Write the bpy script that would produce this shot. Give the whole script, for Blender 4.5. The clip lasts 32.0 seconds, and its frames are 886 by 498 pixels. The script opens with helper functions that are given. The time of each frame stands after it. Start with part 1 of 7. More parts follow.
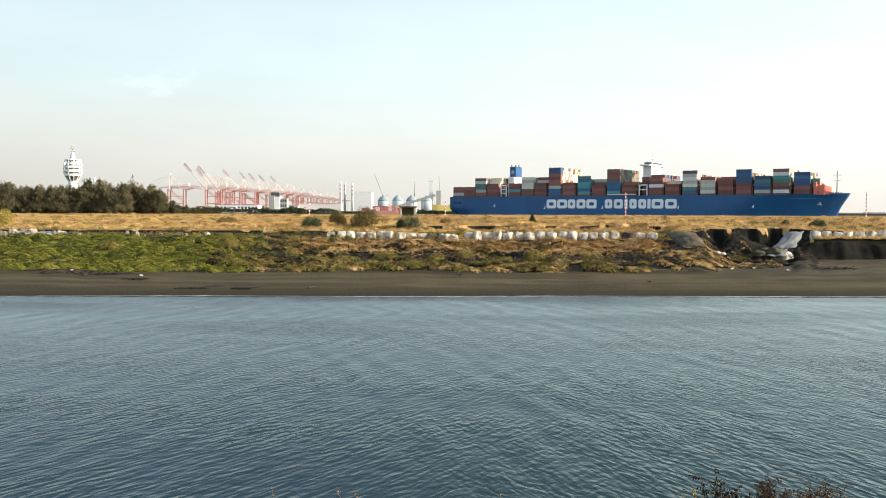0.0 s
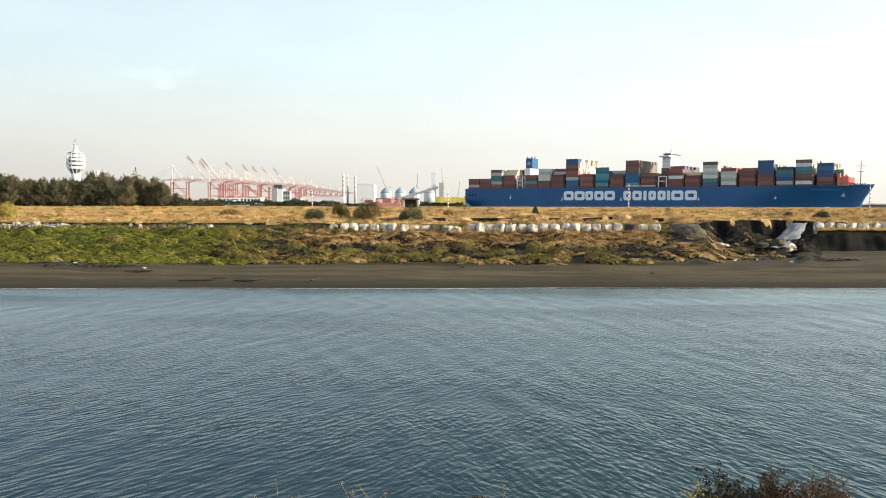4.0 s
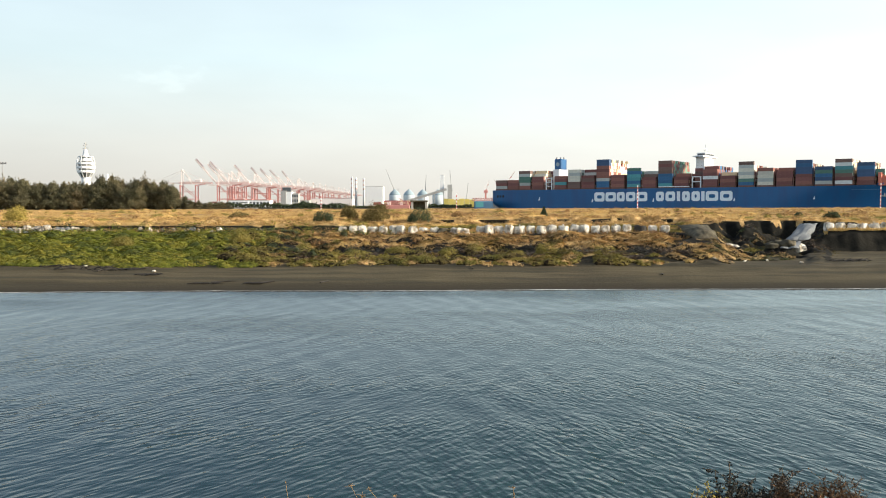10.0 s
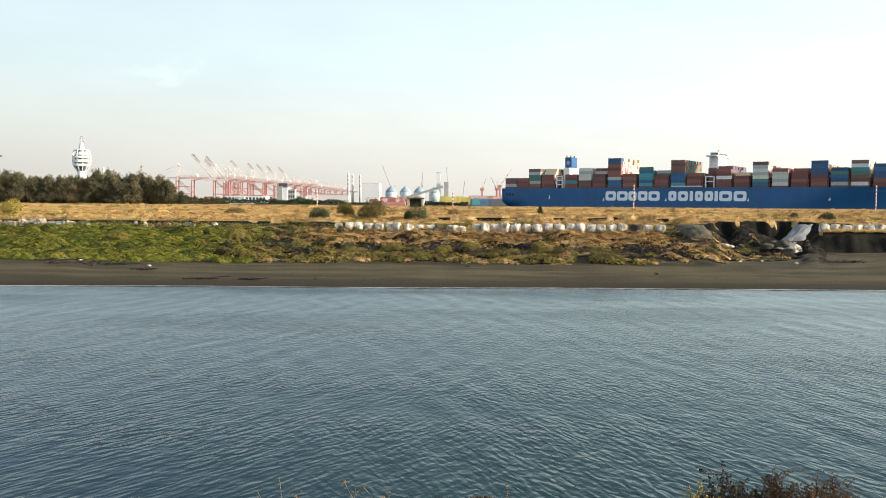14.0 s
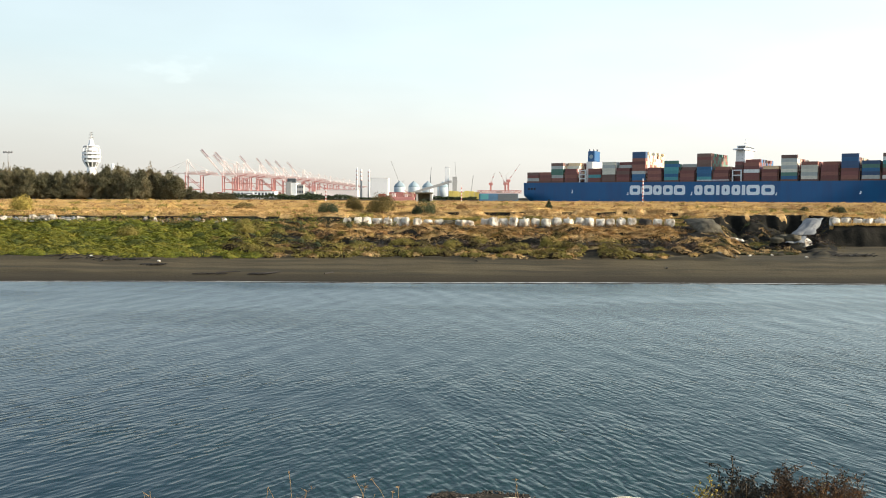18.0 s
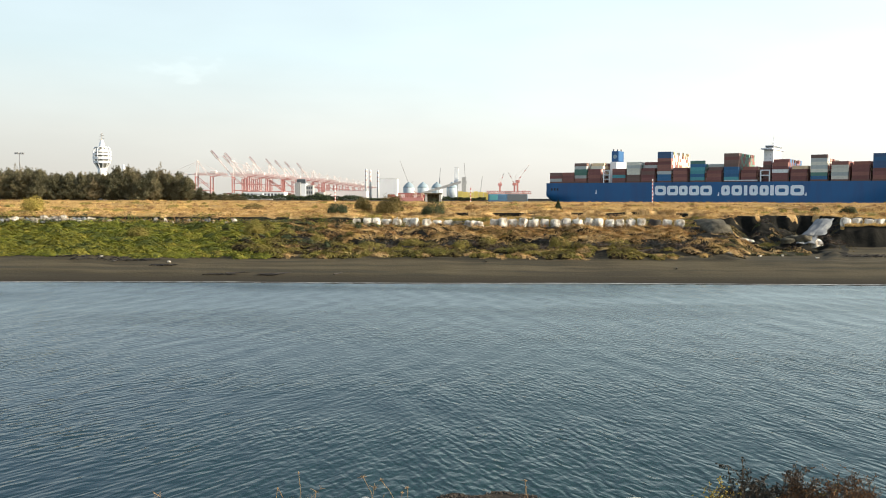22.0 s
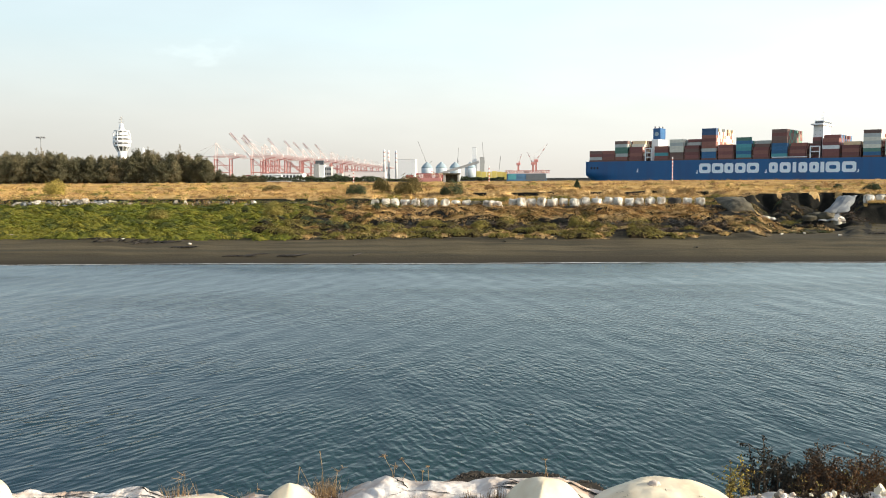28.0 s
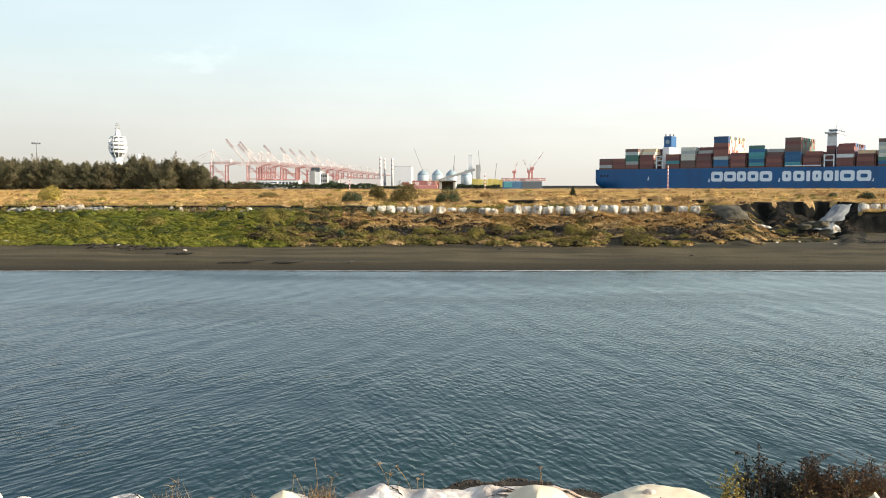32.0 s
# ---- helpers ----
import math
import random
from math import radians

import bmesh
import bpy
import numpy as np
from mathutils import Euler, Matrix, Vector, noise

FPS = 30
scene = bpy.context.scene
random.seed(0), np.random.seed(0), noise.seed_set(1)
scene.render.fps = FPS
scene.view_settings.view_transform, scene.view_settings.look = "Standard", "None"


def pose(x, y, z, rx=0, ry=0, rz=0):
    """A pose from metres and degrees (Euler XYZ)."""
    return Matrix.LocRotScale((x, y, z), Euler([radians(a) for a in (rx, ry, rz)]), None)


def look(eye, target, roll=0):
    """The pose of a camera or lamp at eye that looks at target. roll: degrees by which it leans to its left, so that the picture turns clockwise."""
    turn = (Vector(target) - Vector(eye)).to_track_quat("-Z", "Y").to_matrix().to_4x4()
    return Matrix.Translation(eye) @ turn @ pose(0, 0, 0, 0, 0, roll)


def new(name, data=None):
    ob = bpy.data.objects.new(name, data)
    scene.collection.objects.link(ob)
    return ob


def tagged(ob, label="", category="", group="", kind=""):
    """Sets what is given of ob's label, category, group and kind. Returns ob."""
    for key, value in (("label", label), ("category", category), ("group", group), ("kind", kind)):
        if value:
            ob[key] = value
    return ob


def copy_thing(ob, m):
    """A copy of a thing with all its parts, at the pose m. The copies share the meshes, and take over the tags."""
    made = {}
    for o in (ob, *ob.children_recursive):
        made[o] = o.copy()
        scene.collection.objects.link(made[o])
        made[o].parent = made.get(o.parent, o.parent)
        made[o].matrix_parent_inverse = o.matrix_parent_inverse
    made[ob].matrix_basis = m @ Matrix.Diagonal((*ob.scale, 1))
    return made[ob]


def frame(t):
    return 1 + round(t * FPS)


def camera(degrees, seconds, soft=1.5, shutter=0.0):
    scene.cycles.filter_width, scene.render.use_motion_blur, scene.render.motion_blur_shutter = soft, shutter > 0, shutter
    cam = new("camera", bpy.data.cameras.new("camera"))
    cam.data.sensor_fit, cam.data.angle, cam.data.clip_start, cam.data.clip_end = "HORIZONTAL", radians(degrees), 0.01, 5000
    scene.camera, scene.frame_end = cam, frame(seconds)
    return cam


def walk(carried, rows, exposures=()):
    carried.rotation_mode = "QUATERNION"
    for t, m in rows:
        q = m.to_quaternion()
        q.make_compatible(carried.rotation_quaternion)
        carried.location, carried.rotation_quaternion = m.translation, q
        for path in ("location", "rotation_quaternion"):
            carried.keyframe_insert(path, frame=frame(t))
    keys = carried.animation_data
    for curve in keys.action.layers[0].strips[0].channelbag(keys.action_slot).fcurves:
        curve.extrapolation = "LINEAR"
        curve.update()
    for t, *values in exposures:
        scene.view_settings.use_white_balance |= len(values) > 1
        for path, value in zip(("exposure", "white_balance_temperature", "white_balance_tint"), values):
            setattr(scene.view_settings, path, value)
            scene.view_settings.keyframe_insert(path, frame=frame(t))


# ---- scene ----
cam = camera(54.26, 32.0, soft=1.0)
EYE = (0.0, 0.0, 6.0)


def aim(yaw, pitch, roll):
    """Pose at the eye: degrees to the left, upward, and leaning to the right."""
    return Matrix.Translation(EYE) @ pose(0, 0, 0, 0, 0, yaw) @ pose(0, 0, 0, 90 + pitch) @ pose(0, 0, 0, 0, 0, -roll)


walk(cam, [
    (0, aim(0.000, -2.507, -0.200)),
    (0.5, aim(0.013, -2.605, -0.141)),
    (1, aim(0.108, -2.749, -0.169)),
    (1.5, aim(0.144, -2.845, -0.154)),
    (2, aim(0.206, -3.024, -0.001)),
    (2.5, aim(0.203, -3.097, -0.071)),
    (3, aim(0.250, -3.146, -0.045)),
    (3.5, aim(0.213, -3.032, -0.049)),
    (5.5, aim(0.252, -3.037, -0.332)),
    (6, aim(0.304, -2.990, -0.335)),
    (6.5, aim(0.272, -2.899, -0.253)),
    (7, aim(0.399, -2.971, -0.365)),
    (7.5, aim(0.503, -3.296, -0.401)),
    (8, aim(0.527, -3.613, -0.323)),
    (8.5, aim(0.589, -3.547, -0.317)),
    (9, aim(0.666, -3.383, -0.168)),
    (9.5, aim(0.654, -2.959, 0.161)),
    (10, aim(0.767, -2.902, 0.163)),
    (10.5, aim(0.800, -3.166, 0.084)),
    (11, aim(0.311, -3.083, -0.199)),
    (11.5, aim(0.209, -3.207, -0.330)),
    (12, aim(0.262, -3.218, -0.330)),
    (12.5, aim(0.331, -3.197, -0.368)),
    (13, aim(0.410, -3.163, -0.335)),
    (13.5, aim(0.433, -3.123, -0.407)),
    (14, aim(0.493, -3.075, -0.422)),
    (14.5, aim(0.493, -2.961, -0.417)),
    (16.5, aim(0.772, -3.220, -0.487)),
    (17, aim(0.753, -3.277, -0.490)),
    (17.5, aim(0.884, -3.350, -0.361)),
    (18, aim(1.067, -3.424, -0.248)),
    (18.5, aim(1.211, -3.494, -0.195)),
    (19, aim(1.249, -3.529, -0.285)),
    (19.5, aim(1.373, -3.617, -0.288)),
    (20, aim(1.414, -3.724, -0.198)),
    (20.5, aim(1.476, -3.636, -0.333)),
    (21, aim(1.479, -3.504, -0.286)),
    (21.5, aim(1.528, -3.466, -0.331)),
    (22, aim(1.676, -3.385, -0.201)),
    (22.5, aim(1.815, -3.367, -0.209)),
    (23, aim(1.848, -3.320, -0.247)),
    (23.5, aim(1.855, -3.367, -0.280)),
    (24, aim(1.971, -3.454, -0.270)),
    (24.5, aim(2.055, -3.359, -0.337)),
    (25, aim(2.128, -3.323, -0.258)),
    (25.5, aim(2.195, -3.545, -0.051)),
    (27.5, aim(2.544, -4.396, 0.179)),
    (28, aim(2.925, -4.692, 0.316)),
    (28.5, aim(2.829, -4.785, 0.304)),
    (29, aim(2.819, -4.633, 0.315)),
    (29.5, aim(2.907, -4.577, 0.313)),
    (30, aim(2.820, -4.492, 0.102)),
    (30.5, aim(2.724, -4.311, 0.137)),
    (31, aim(2.727, -4.207, 0.188)),
    (31.5, aim(2.737, -4.197, 0.209)),
    (32, aim(2.640, -4.206, 0.092)),
])

# ---- light ----
SUN_AZ, SUN_EL = 101.0, 18.0          # degrees clockwise from +y, degrees above the horizon
world = bpy.data.worlds.new("sky")
scene.world = world
world.use_nodes = True
wn = world.node_tree
for n in list(wn.nodes):
    wn.nodes.remove(n)
w_out = wn.nodes.new("ShaderNodeOutputWorld")
w_bg = wn.nodes.new("ShaderNodeBackground")
w_sky = wn.nodes.new("ShaderNodeTexSky")
w_sky.sky_type = "NISHITA"
w_sky.sun_disc = False
w_sky.sun_elevation = radians(SUN_EL)
w_sky.sun_rotation = radians(SUN_AZ)
w_sky.air_density, w_sky.dust_density, w_sky.ozone_density = 1.0, 2.5, 1.0
w_bg.inputs["Strength"].default_value = 0.14
wn.links.new(w_sky.outputs[0], w_bg.inputs[0])
# milky haze that thickens towards the horizon; its sunward glow leans behind the camera as fill
w_dir = wn.nodes.new("ShaderNodeTexCoord")
w_sep = wn.nodes.new("ShaderNodeSeparateXYZ")
wn.links.new(w_dir.outputs["Generated"], w_sep.inputs[0])
w_tone = wn.nodes.new("ShaderNodeValToRGB")
for e_, c_ in zip((w_tone.color_ramp.elements[0], w_tone.color_ramp.elements[1], w_tone.color_ramp.elements.new(0.07), w_tone.color_ramp.elements.new(0.16)),
                  ((0.0, (0.50, 0.475, 0.43)), (1.0, (0.36, 0.50, 0.62)), (0.07, (0.57, 0.58, 0.545)), (0.16, (0.56, 0.66, 0.67)))):
    e_.position, e_.color = c_[0], (*c_[1], 1)
wn.links.new(w_sep.outputs["Z"], w_tone.inputs[0])
w_dot = wn.nodes.new("ShaderNodeVectorMath")
w_dot.operation = "DOT_PRODUCT"
w_dot.inputs[1].default_value = (0.85, -0.50, 0.25)
wn.links.new(w_dir.outputs["Generated"], w_dot.inputs[0])
w_glow = wn.nodes.new("ShaderNodeMapRange")
w_glow.inputs[1].default_value, w_glow.inputs[2].default_value = -1.0, 1.0
w_glow.inputs[3].default_value, w_glow.inputs[4].default_value = 0.883, 1.783
wn.links.new(w_dot.outputs["Value"], w_glow.inputs[0])
w_noise = wn.nodes.new("ShaderNodeTexNoise")
w_noise.inputs["Scale"].default_value, w_noise.inputs["Detail"].default_value = 5.0, 4.0
w_map = wn.nodes.new("ShaderNodeMapping")
w_map.inputs["Scale"].default_value = (1.0, 1.0, 4.0)
wn.links.new(w_dir.outputs["Generated"], w_map.inputs[0])
wn.links.new(w_map.outputs[0], w_noise.inputs["Vector"])
w_even = wn.nodes.new("ShaderNodeMapRange")
w_even.inputs[1].default_value, w_even.inputs[2].default_value = 0.3, 0.7
w_even.inputs[3].default_value, w_even.inputs[4].default_value = 0.965, 1.035
wn.links.new(w_noise.outputs[0], w_even.inputs[0])
w_times = wn.nodes.new("ShaderNodeMath")
w_times.operation = "MULTIPLY"
wn.links.new(w_even.outputs[0], w_times.inputs[0])
wn.links.new(w_glow.outputs[0], w_times.inputs[1])
# one faint puff of cloud low over the harbour
w_puff = wn.nodes.new("ShaderNodeVectorMath")
w_puff.operation = "DISTANCE"
w_flat = wn.nodes.new("ShaderNodeMapping")
w_flat.inputs["Scale"].default_value = (1.0, 1.0, 2.4)
wn.links.new(w_dir.outputs["Generated"], w_flat.inputs[0])
c_dir = Vector((-0.326, 1.0, 0.150)).normalized()
w_puff.inputs[1].default_value = (c_dir.x, c_dir.y, c_dir.z * 2.4)
wn.links.new(w_flat.outputs[0], w_puff.inputs[0])
w_rag = wn.nodes.new("ShaderNodeTexNoise")
w_rag.inputs["Scale"].default_value, w_rag.inputs["Detail"].default_value = 26.0, 5.0
wn.links.new(w_flat.outputs[0], w_rag.inputs["Vector"])
w_edge = wn.nodes.new("ShaderNodeMath")
w_edge.operation = "MULTIPLY_ADD"
w_edge.inputs[1].default_value, w_edge.inputs[2].default_value = -0.16, 0.090
wn.links.new(w_rag.outputs[0], w_edge.inputs[0])
w_far = wn.nodes.new("ShaderNodeMath")
wn.links.new(w_puff.outputs["Value"], w_far.inputs[0])
wn.links.new(w_edge.outputs[0], w_far.inputs[1])
w_cloud = wn.nodes.new("ShaderNodeMapRange")
w_cloud.interpolation_type = "SMOOTHSTEP"
w_cloud.inputs[1].default_value, w_cloud.inputs[2].default_value = 0.008, 0.050
w_cloud.inputs[3].default_value, w_cloud.inputs[4].default_value = 0.085, 0.0
wn.links.new(w_far.outputs[0], w_cloud.inputs[0])
w_sum = wn.nodes.new("ShaderNodeMath")
wn.links.new(w_times.outputs[0], w_sum.inputs[0])
wn.links.new(w_cloud.outputs[0], w_sum.inputs[1])
w_haze = wn.nodes.new("ShaderNodeBackground")
wn.links.new(w_tone.outputs[0], w_haze.inputs[0])
wn.links.new(w_sum.outputs[0], w_haze.inputs[1])
w_fac = wn.nodes.new("ShaderNodeMapRange")
w_fac.interpolation_type = "SMOOTHSTEP"
w_fac.inputs[1].default_value, w_fac.inputs[2].default_value = 0.05, 0.48
w_fac.inputs[3].default_value, w_fac.inputs[4].default_value = 0.95, 0.10
wn.links.new(w_sep.outputs["Z"], w_fac.inputs[0])
w_mix = wn.nodes.new("ShaderNodeMixShader")
wn.links.new(w_fac.outputs[0], w_mix.inputs[0])
wn.links.new(w_bg.outputs[0], w_mix.inputs[1])
wn.links.new(w_haze.outputs[0], w_mix.inputs[2])
wn.links.new(w_mix.outputs[0], w_out.inputs[0])

sun = new("sun", bpy.data.lights.new("sun", "SUN"))
sun.data.energy, sun.data.angle, sun.data.color = 4.5, radians(0.6), (1.0, 0.88, 0.70)
s_dir = Vector((math.sin(radians(SUN_AZ)) * math.cos(radians(SUN_EL)),
                math.cos(radians(SUN_AZ)) * math.cos(radians(SUN_EL)), math.sin(radians(SUN_EL))))
sun.matrix_world = look(s_dir * 50, (0, 0, 0))
scene.view_settings.exposure = 0.6


# ---- materials ----
def mat(name, c1, c2, scale=1.0, rough=0.8, metal=0.0, bump=0.0, bump_scale=None, spread=0.0, each=0.0,
        c3=None, scale3=0.1, amount3=0.5, stretch=None, detail=5.0):
    """Two tones by noise, a third on a larger scale, value spread by object (each) or by loose piece (spread)."""
    m = bpy.data.materials.new(name)
    m.use_nodes = True
    t = m.node_tree
    b = t.nodes["Principled BSDF"]
    b.inputs["Roughness"].default_value, b.inputs["Metallic"].default_value = rough, metal
    if rough > 0.78:
        b.inputs["Specular IOR Level"].default_value = 0.12
    co = t.nodes.new("ShaderNodeTexCoord").outputs["Object"]
    if stretch:
        mp = t.nodes.new("ShaderNodeMapping")
        mp.inputs["Scale"].default_value = stretch
        t.links.new(co, mp.inputs[0])
        co = mp.outputs[0]

    def grain(sc, d=detail):
        n = t.nodes.new("ShaderNodeTexNoise")
        n.inputs["Scale"].default_value, n.inputs["Detail"].default_value = sc, d
        n.inputs["Roughness"].default_value = 0.6
        t.links.new(co, n.inputs["Vector"])
        return n.outputs[0]

    def ramp(fac, lo=0.35, hi=0.65):
        r = t.nodes.new("ShaderNodeMapRange")
        r.inputs[1].default_value, r.inputs[2].default_value = lo, hi
        t.links.new(fac, r.inputs[0])
        return r.outputs[0]

    def blend(fac, a, c):
        x = t.nodes.new("ShaderNodeMix")
        x.data_type = "RGBA"
        t.links.new(fac, x.inputs[0])
        for sock, v in ((x.inputs[6], a), (x.inputs[7], c)):
            if isinstance(v, tuple):
                sock.default_value = (*v, 1)
            else:
                t.links.new(v, sock)
        return x.outputs[2]

    col = blend(ramp(grain(scale)), c1, c2)
    if c3:
        f = ramp(grain(scale3), 0.42, 0.62)
        k = t.nodes.new("ShaderNodeMath")
        k.operation = "MULTIPLY"
        k.inputs[1].default_value = amount3
        t.links.new(f, k.inputs[0])
        col = blend(k.outputs[0], col, c3)
    if spread or each:
        src = t.nodes.new("ShaderNodeNewGeometry").outputs["Random Per Island"] if spread else \
            t.nodes.new("ShaderNodeObjectInfo").outputs["Random"]
        r = t.nodes.new("ShaderNodeMapRange")
        v = spread or each
        r.inputs[3].default_value, r.inputs[4].default_value = 1 - v, 1 + v
        t.links.new(src, r.inputs[0])
        h = t.nodes.new("ShaderNodeHueSaturation")
        t.links.new(r.outputs[0], h.inputs["Value"])
        t.links.new(col, h.inputs["Color"])
        col = h.outputs[0]
    t.links.new(col, b.inputs["Base Color"])
    if bump:
        u = t.nodes.new("ShaderNodeBump")
        u.inputs["Strength"].default_value, u.inputs["Distance"].default_value = bump, 0.05
        t.links.new(grain(bump_scale or scale * 6, 4.0), u.inputs["Height"])
        t.links.new(u.outputs[0], b.inputs["Normal"])
    return m


M = {}


def water_material():
    """Dark blue-green water; two crossing trains of short sharp ripples and finer wind chop, by gusts."""
    m = bpy.data.materials.new("river_water")
    m.use_nodes = True
    t = m.node_tree
    b = t.nodes["Principled BSDF"]
    b.inputs["IOR"].default_value = 1.333
    co = t.nodes.new("ShaderNodeTexCoord").outputs["Object"]

    def tex(scale, turn, detail, rough=0.5, warp=0.0):
        rot = t.nodes.new("ShaderNodeMapping")
        rot.inputs["Rotation"].default_value = (0, 0, radians(turn))
        t.links.new(co, rot.inputs[0])
        mp = t.nodes.new("ShaderNodeMapping")
        mp.inputs["Scale"].default_value = scale
        t.links.new(rot.outputs[0], mp.inputs[0])
        n = t.nodes.new("ShaderNodeTexNoise")
        n.inputs["Scale"].default_value, n.inputs["Detail"].default_value, n.inputs["Roughness"].default_value = 1.0, detail, rough
        n.inputs["Distortion"].default_value = warp
        t.links.new(mp.outputs[0], n.inputs["Vector"])
        return n.outputs[0]

    def math_(op, a, c, d=None):
        k = t.nodes.new("ShaderNodeMath")
        k.operation = op
        for s, v in zip(k.inputs, (a, c, d)):
            if v is None:
                continue
            if isinstance(v, (int, float)):
                s.default_value = v
            else:
                t.links.new(v, s)
        return k.outputs[0]

    def span(src, lo, hi, a, c):
        r = t.nodes.new("ShaderNodeMapRange")
        for s, v in zip(list(r.inputs)[1:5], (lo, hi, a, c)):
            s.default_value = v
        t.links.new(src, r.inputs[0])
        return r.outputs[0]

    sep = t.nodes.new("ShaderNodeSeparateXYZ")
    t.links.new(co, sep.inputs[0])
    # crests run towards the far bank; lean set by bearing from the camera
    lean = span(math_("DIVIDE", sep.outputs["X"], math_("MAXIMUM", sep.outputs["Y"], 8.0)), -0.16, 0.28, 0.0, 1.0)
    mingle = math_("ADD", lean, math_("MULTIPLY", math_("SUBTRACT", tex((0.22, 0.16, 1), 0, 2.0), 0.5), 1.6))
    side = span(mingle, 0.25, 0.75, 0.0, 1.0)
    one = math_("MULTIPLY", tex((6.0, 2.0, 1), 36, 0.4, 0.35, 0.35), 0.036)
    two = math_("MULTIPLY", tex((6.0, 2.3, 1), -24, 0.4, 0.35, 0.45), 0.043)
    h = math_("ADD", math_("MULTIPLY", one, math_("MULTIPLY_ADD", side, -0.70, 1.2)), math_("MULTIPLY", two, math_("MULTIPLY_ADD", side, 0.95, 0.15)))
    h = math_("MULTIPLY", h, span(sep.outputs["Y"], 16, 52, 1.0, 0.28))
    flat = math_("ADD", math_("MULTIPLY", tex((3.0, 7.0, 1), 6, 1.0), 0.012), math_("MULTIPLY", tex((2.2, 2.6, 1), 3, 1.0), 0.010))
    h = math_("ADD", h, math_("MULTIPLY", flat, span(sep.outputs["Y"], 16, 52, 0.6, 0.6)))
    gust = span(tex((0.045, 0.16, 1), 6, 3.0), 0.36, 0.64, 0.48, 1.28)
    h = math_("MULTIPLY", h, gust)
    # surface shading tilted towards the camera so it mirrors higher, darker sky
    h = math_("ADD", h, math_("MULTIPLY", sep.outputs["Y"], 0.052))
    # further tilt far off, less to the right, tuned to the camera's view
    reach = math_("MAXIMUM", math_("SUBTRACT", sep.outputs["Y"], 42.0), 0.0)
    h = math_("ADD", h, math_("MULTIPLY", math_("MULTIPLY", reach, reach), span(lean, 0.0, 1.0, 0.0008, 0.0001)))
    u = t.nodes.new("ShaderNodeBump")
    u.inputs["Strength"].default_value, u.inputs["Distance"].default_value = 1.0, 1.0
    t.links.new(h, u.inputs["Height"])
    t.links.new(u.outputs[0], b.inputs["Normal"])
    t.links.new(math_("MULTIPLY", span(sep.outputs["Y"], 16, 60, 0.08, 0.20), gust), b.inputs["Roughness"])
    mix = t.nodes.new("ShaderNodeMix")
    mix.data_type = "RGBA"
    mix.inputs[6].default_value, mix.inputs[7].default_value = (0.006, 0.023, 0.034, 1), (0.012, 0.040, 0.036, 1)
    # bluer left, greener right: the reflected sky's tint put into the base colour
    t.links.new(math_("MULTIPLY_ADD", tex((0.05, 0.08, 1), 0, 3.0), 0.5, math_("MULTIPLY", lean, 0.6)), mix.inputs[0])
    t.links.new(mix.outputs[2], b.inputs["Base Color"])
    return m


M["water"] = water_material()
M["reed"] = mat("dry_reed", (0.29, 0.20, 0.105), (0.14, 0.085, 0.045), 2, 0.85, spread=0.3)
M["foam"] = mat("foam", (0.66, 0.66, 0.64), (0.42, 0.43, 0.42), 2.0, 0.7, bump=0.3, bump_scale=20)
M["straw"] = mat("dry_grass", (0.68, 0.47, 0.18), (0.52, 0.34, 0.12), 0.25, 0.85, spread=0.13, c3=(0.27, 0.155, 0.055), scale3=0.07, amount3=0.75, stretch=(0.5, 1, 1))
M["brown"] = mat("dead_weeds", (0.38, 0.22, 0.095), (0.17, 0.10, 0.045), 0.5, 0.9, spread=0.32, c3=(0.46, 0.30, 0.12), scale3=0.2)
M["mat"] = mat("matted_weeds", (0.80, 0.57, 0.27), (0.55, 0.36, 0.15), 1.6, 0.9, spread=0.12, bump=1.0, bump_scale=7, c3=(0.20, 0.12, 0.05), scale3=0.6, amount3=0.8)
M["green"] = mat("creeper_leaves", (0.125, 0.150, 0.022), (0.225, 0.225, 0.036), 0.5, 0.8, spread=0.13, c3=(0.24, 0.20, 0.035), scale3=0.12)
M["shrub"] = mat("shrub_leaves", (0.105, 0.085, 0.030), (0.165, 0.125, 0.045), 0.8, 0.8, spread=0.2)
M["olive"] = mat("olive_leaves", (0.155, 0.140, 0.036), (0.26, 0.205, 0.055), 0.8, 0.8, spread=0.2)
# third tone is a dark mottle painting shade between the needle clumps
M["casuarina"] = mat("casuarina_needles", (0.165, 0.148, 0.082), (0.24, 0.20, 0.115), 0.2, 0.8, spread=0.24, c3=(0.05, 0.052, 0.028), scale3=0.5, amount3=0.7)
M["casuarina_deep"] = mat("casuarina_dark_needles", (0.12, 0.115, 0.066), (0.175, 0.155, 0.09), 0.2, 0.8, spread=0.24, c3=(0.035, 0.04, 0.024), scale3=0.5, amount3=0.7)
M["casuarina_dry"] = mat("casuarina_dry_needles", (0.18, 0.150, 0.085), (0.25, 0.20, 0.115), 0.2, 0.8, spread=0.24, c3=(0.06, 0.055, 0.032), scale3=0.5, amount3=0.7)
M["lime"] = mat("yellow_creeper_leaves", (0.22, 0.21, 0.035), (0.32, 0.27, 0.05), 0.5, 0.8, spread=0.13, c3=(0.16, 0.17, 0.03), scale3=0.2)
M["deep"] = mat("dark_weed_leaves", (0.050, 0.066, 0.018), (0.085, 0.095, 0.024), 0.6, 0.8, spread=0.16)
# near-black stems paint the shade inside and beneath the humps of growth
M["heart"] = mat("shade_dark_stems", (0.026, 0.019, 0.010), (0.013, 0.010, 0.006), 1.5, 0.95)
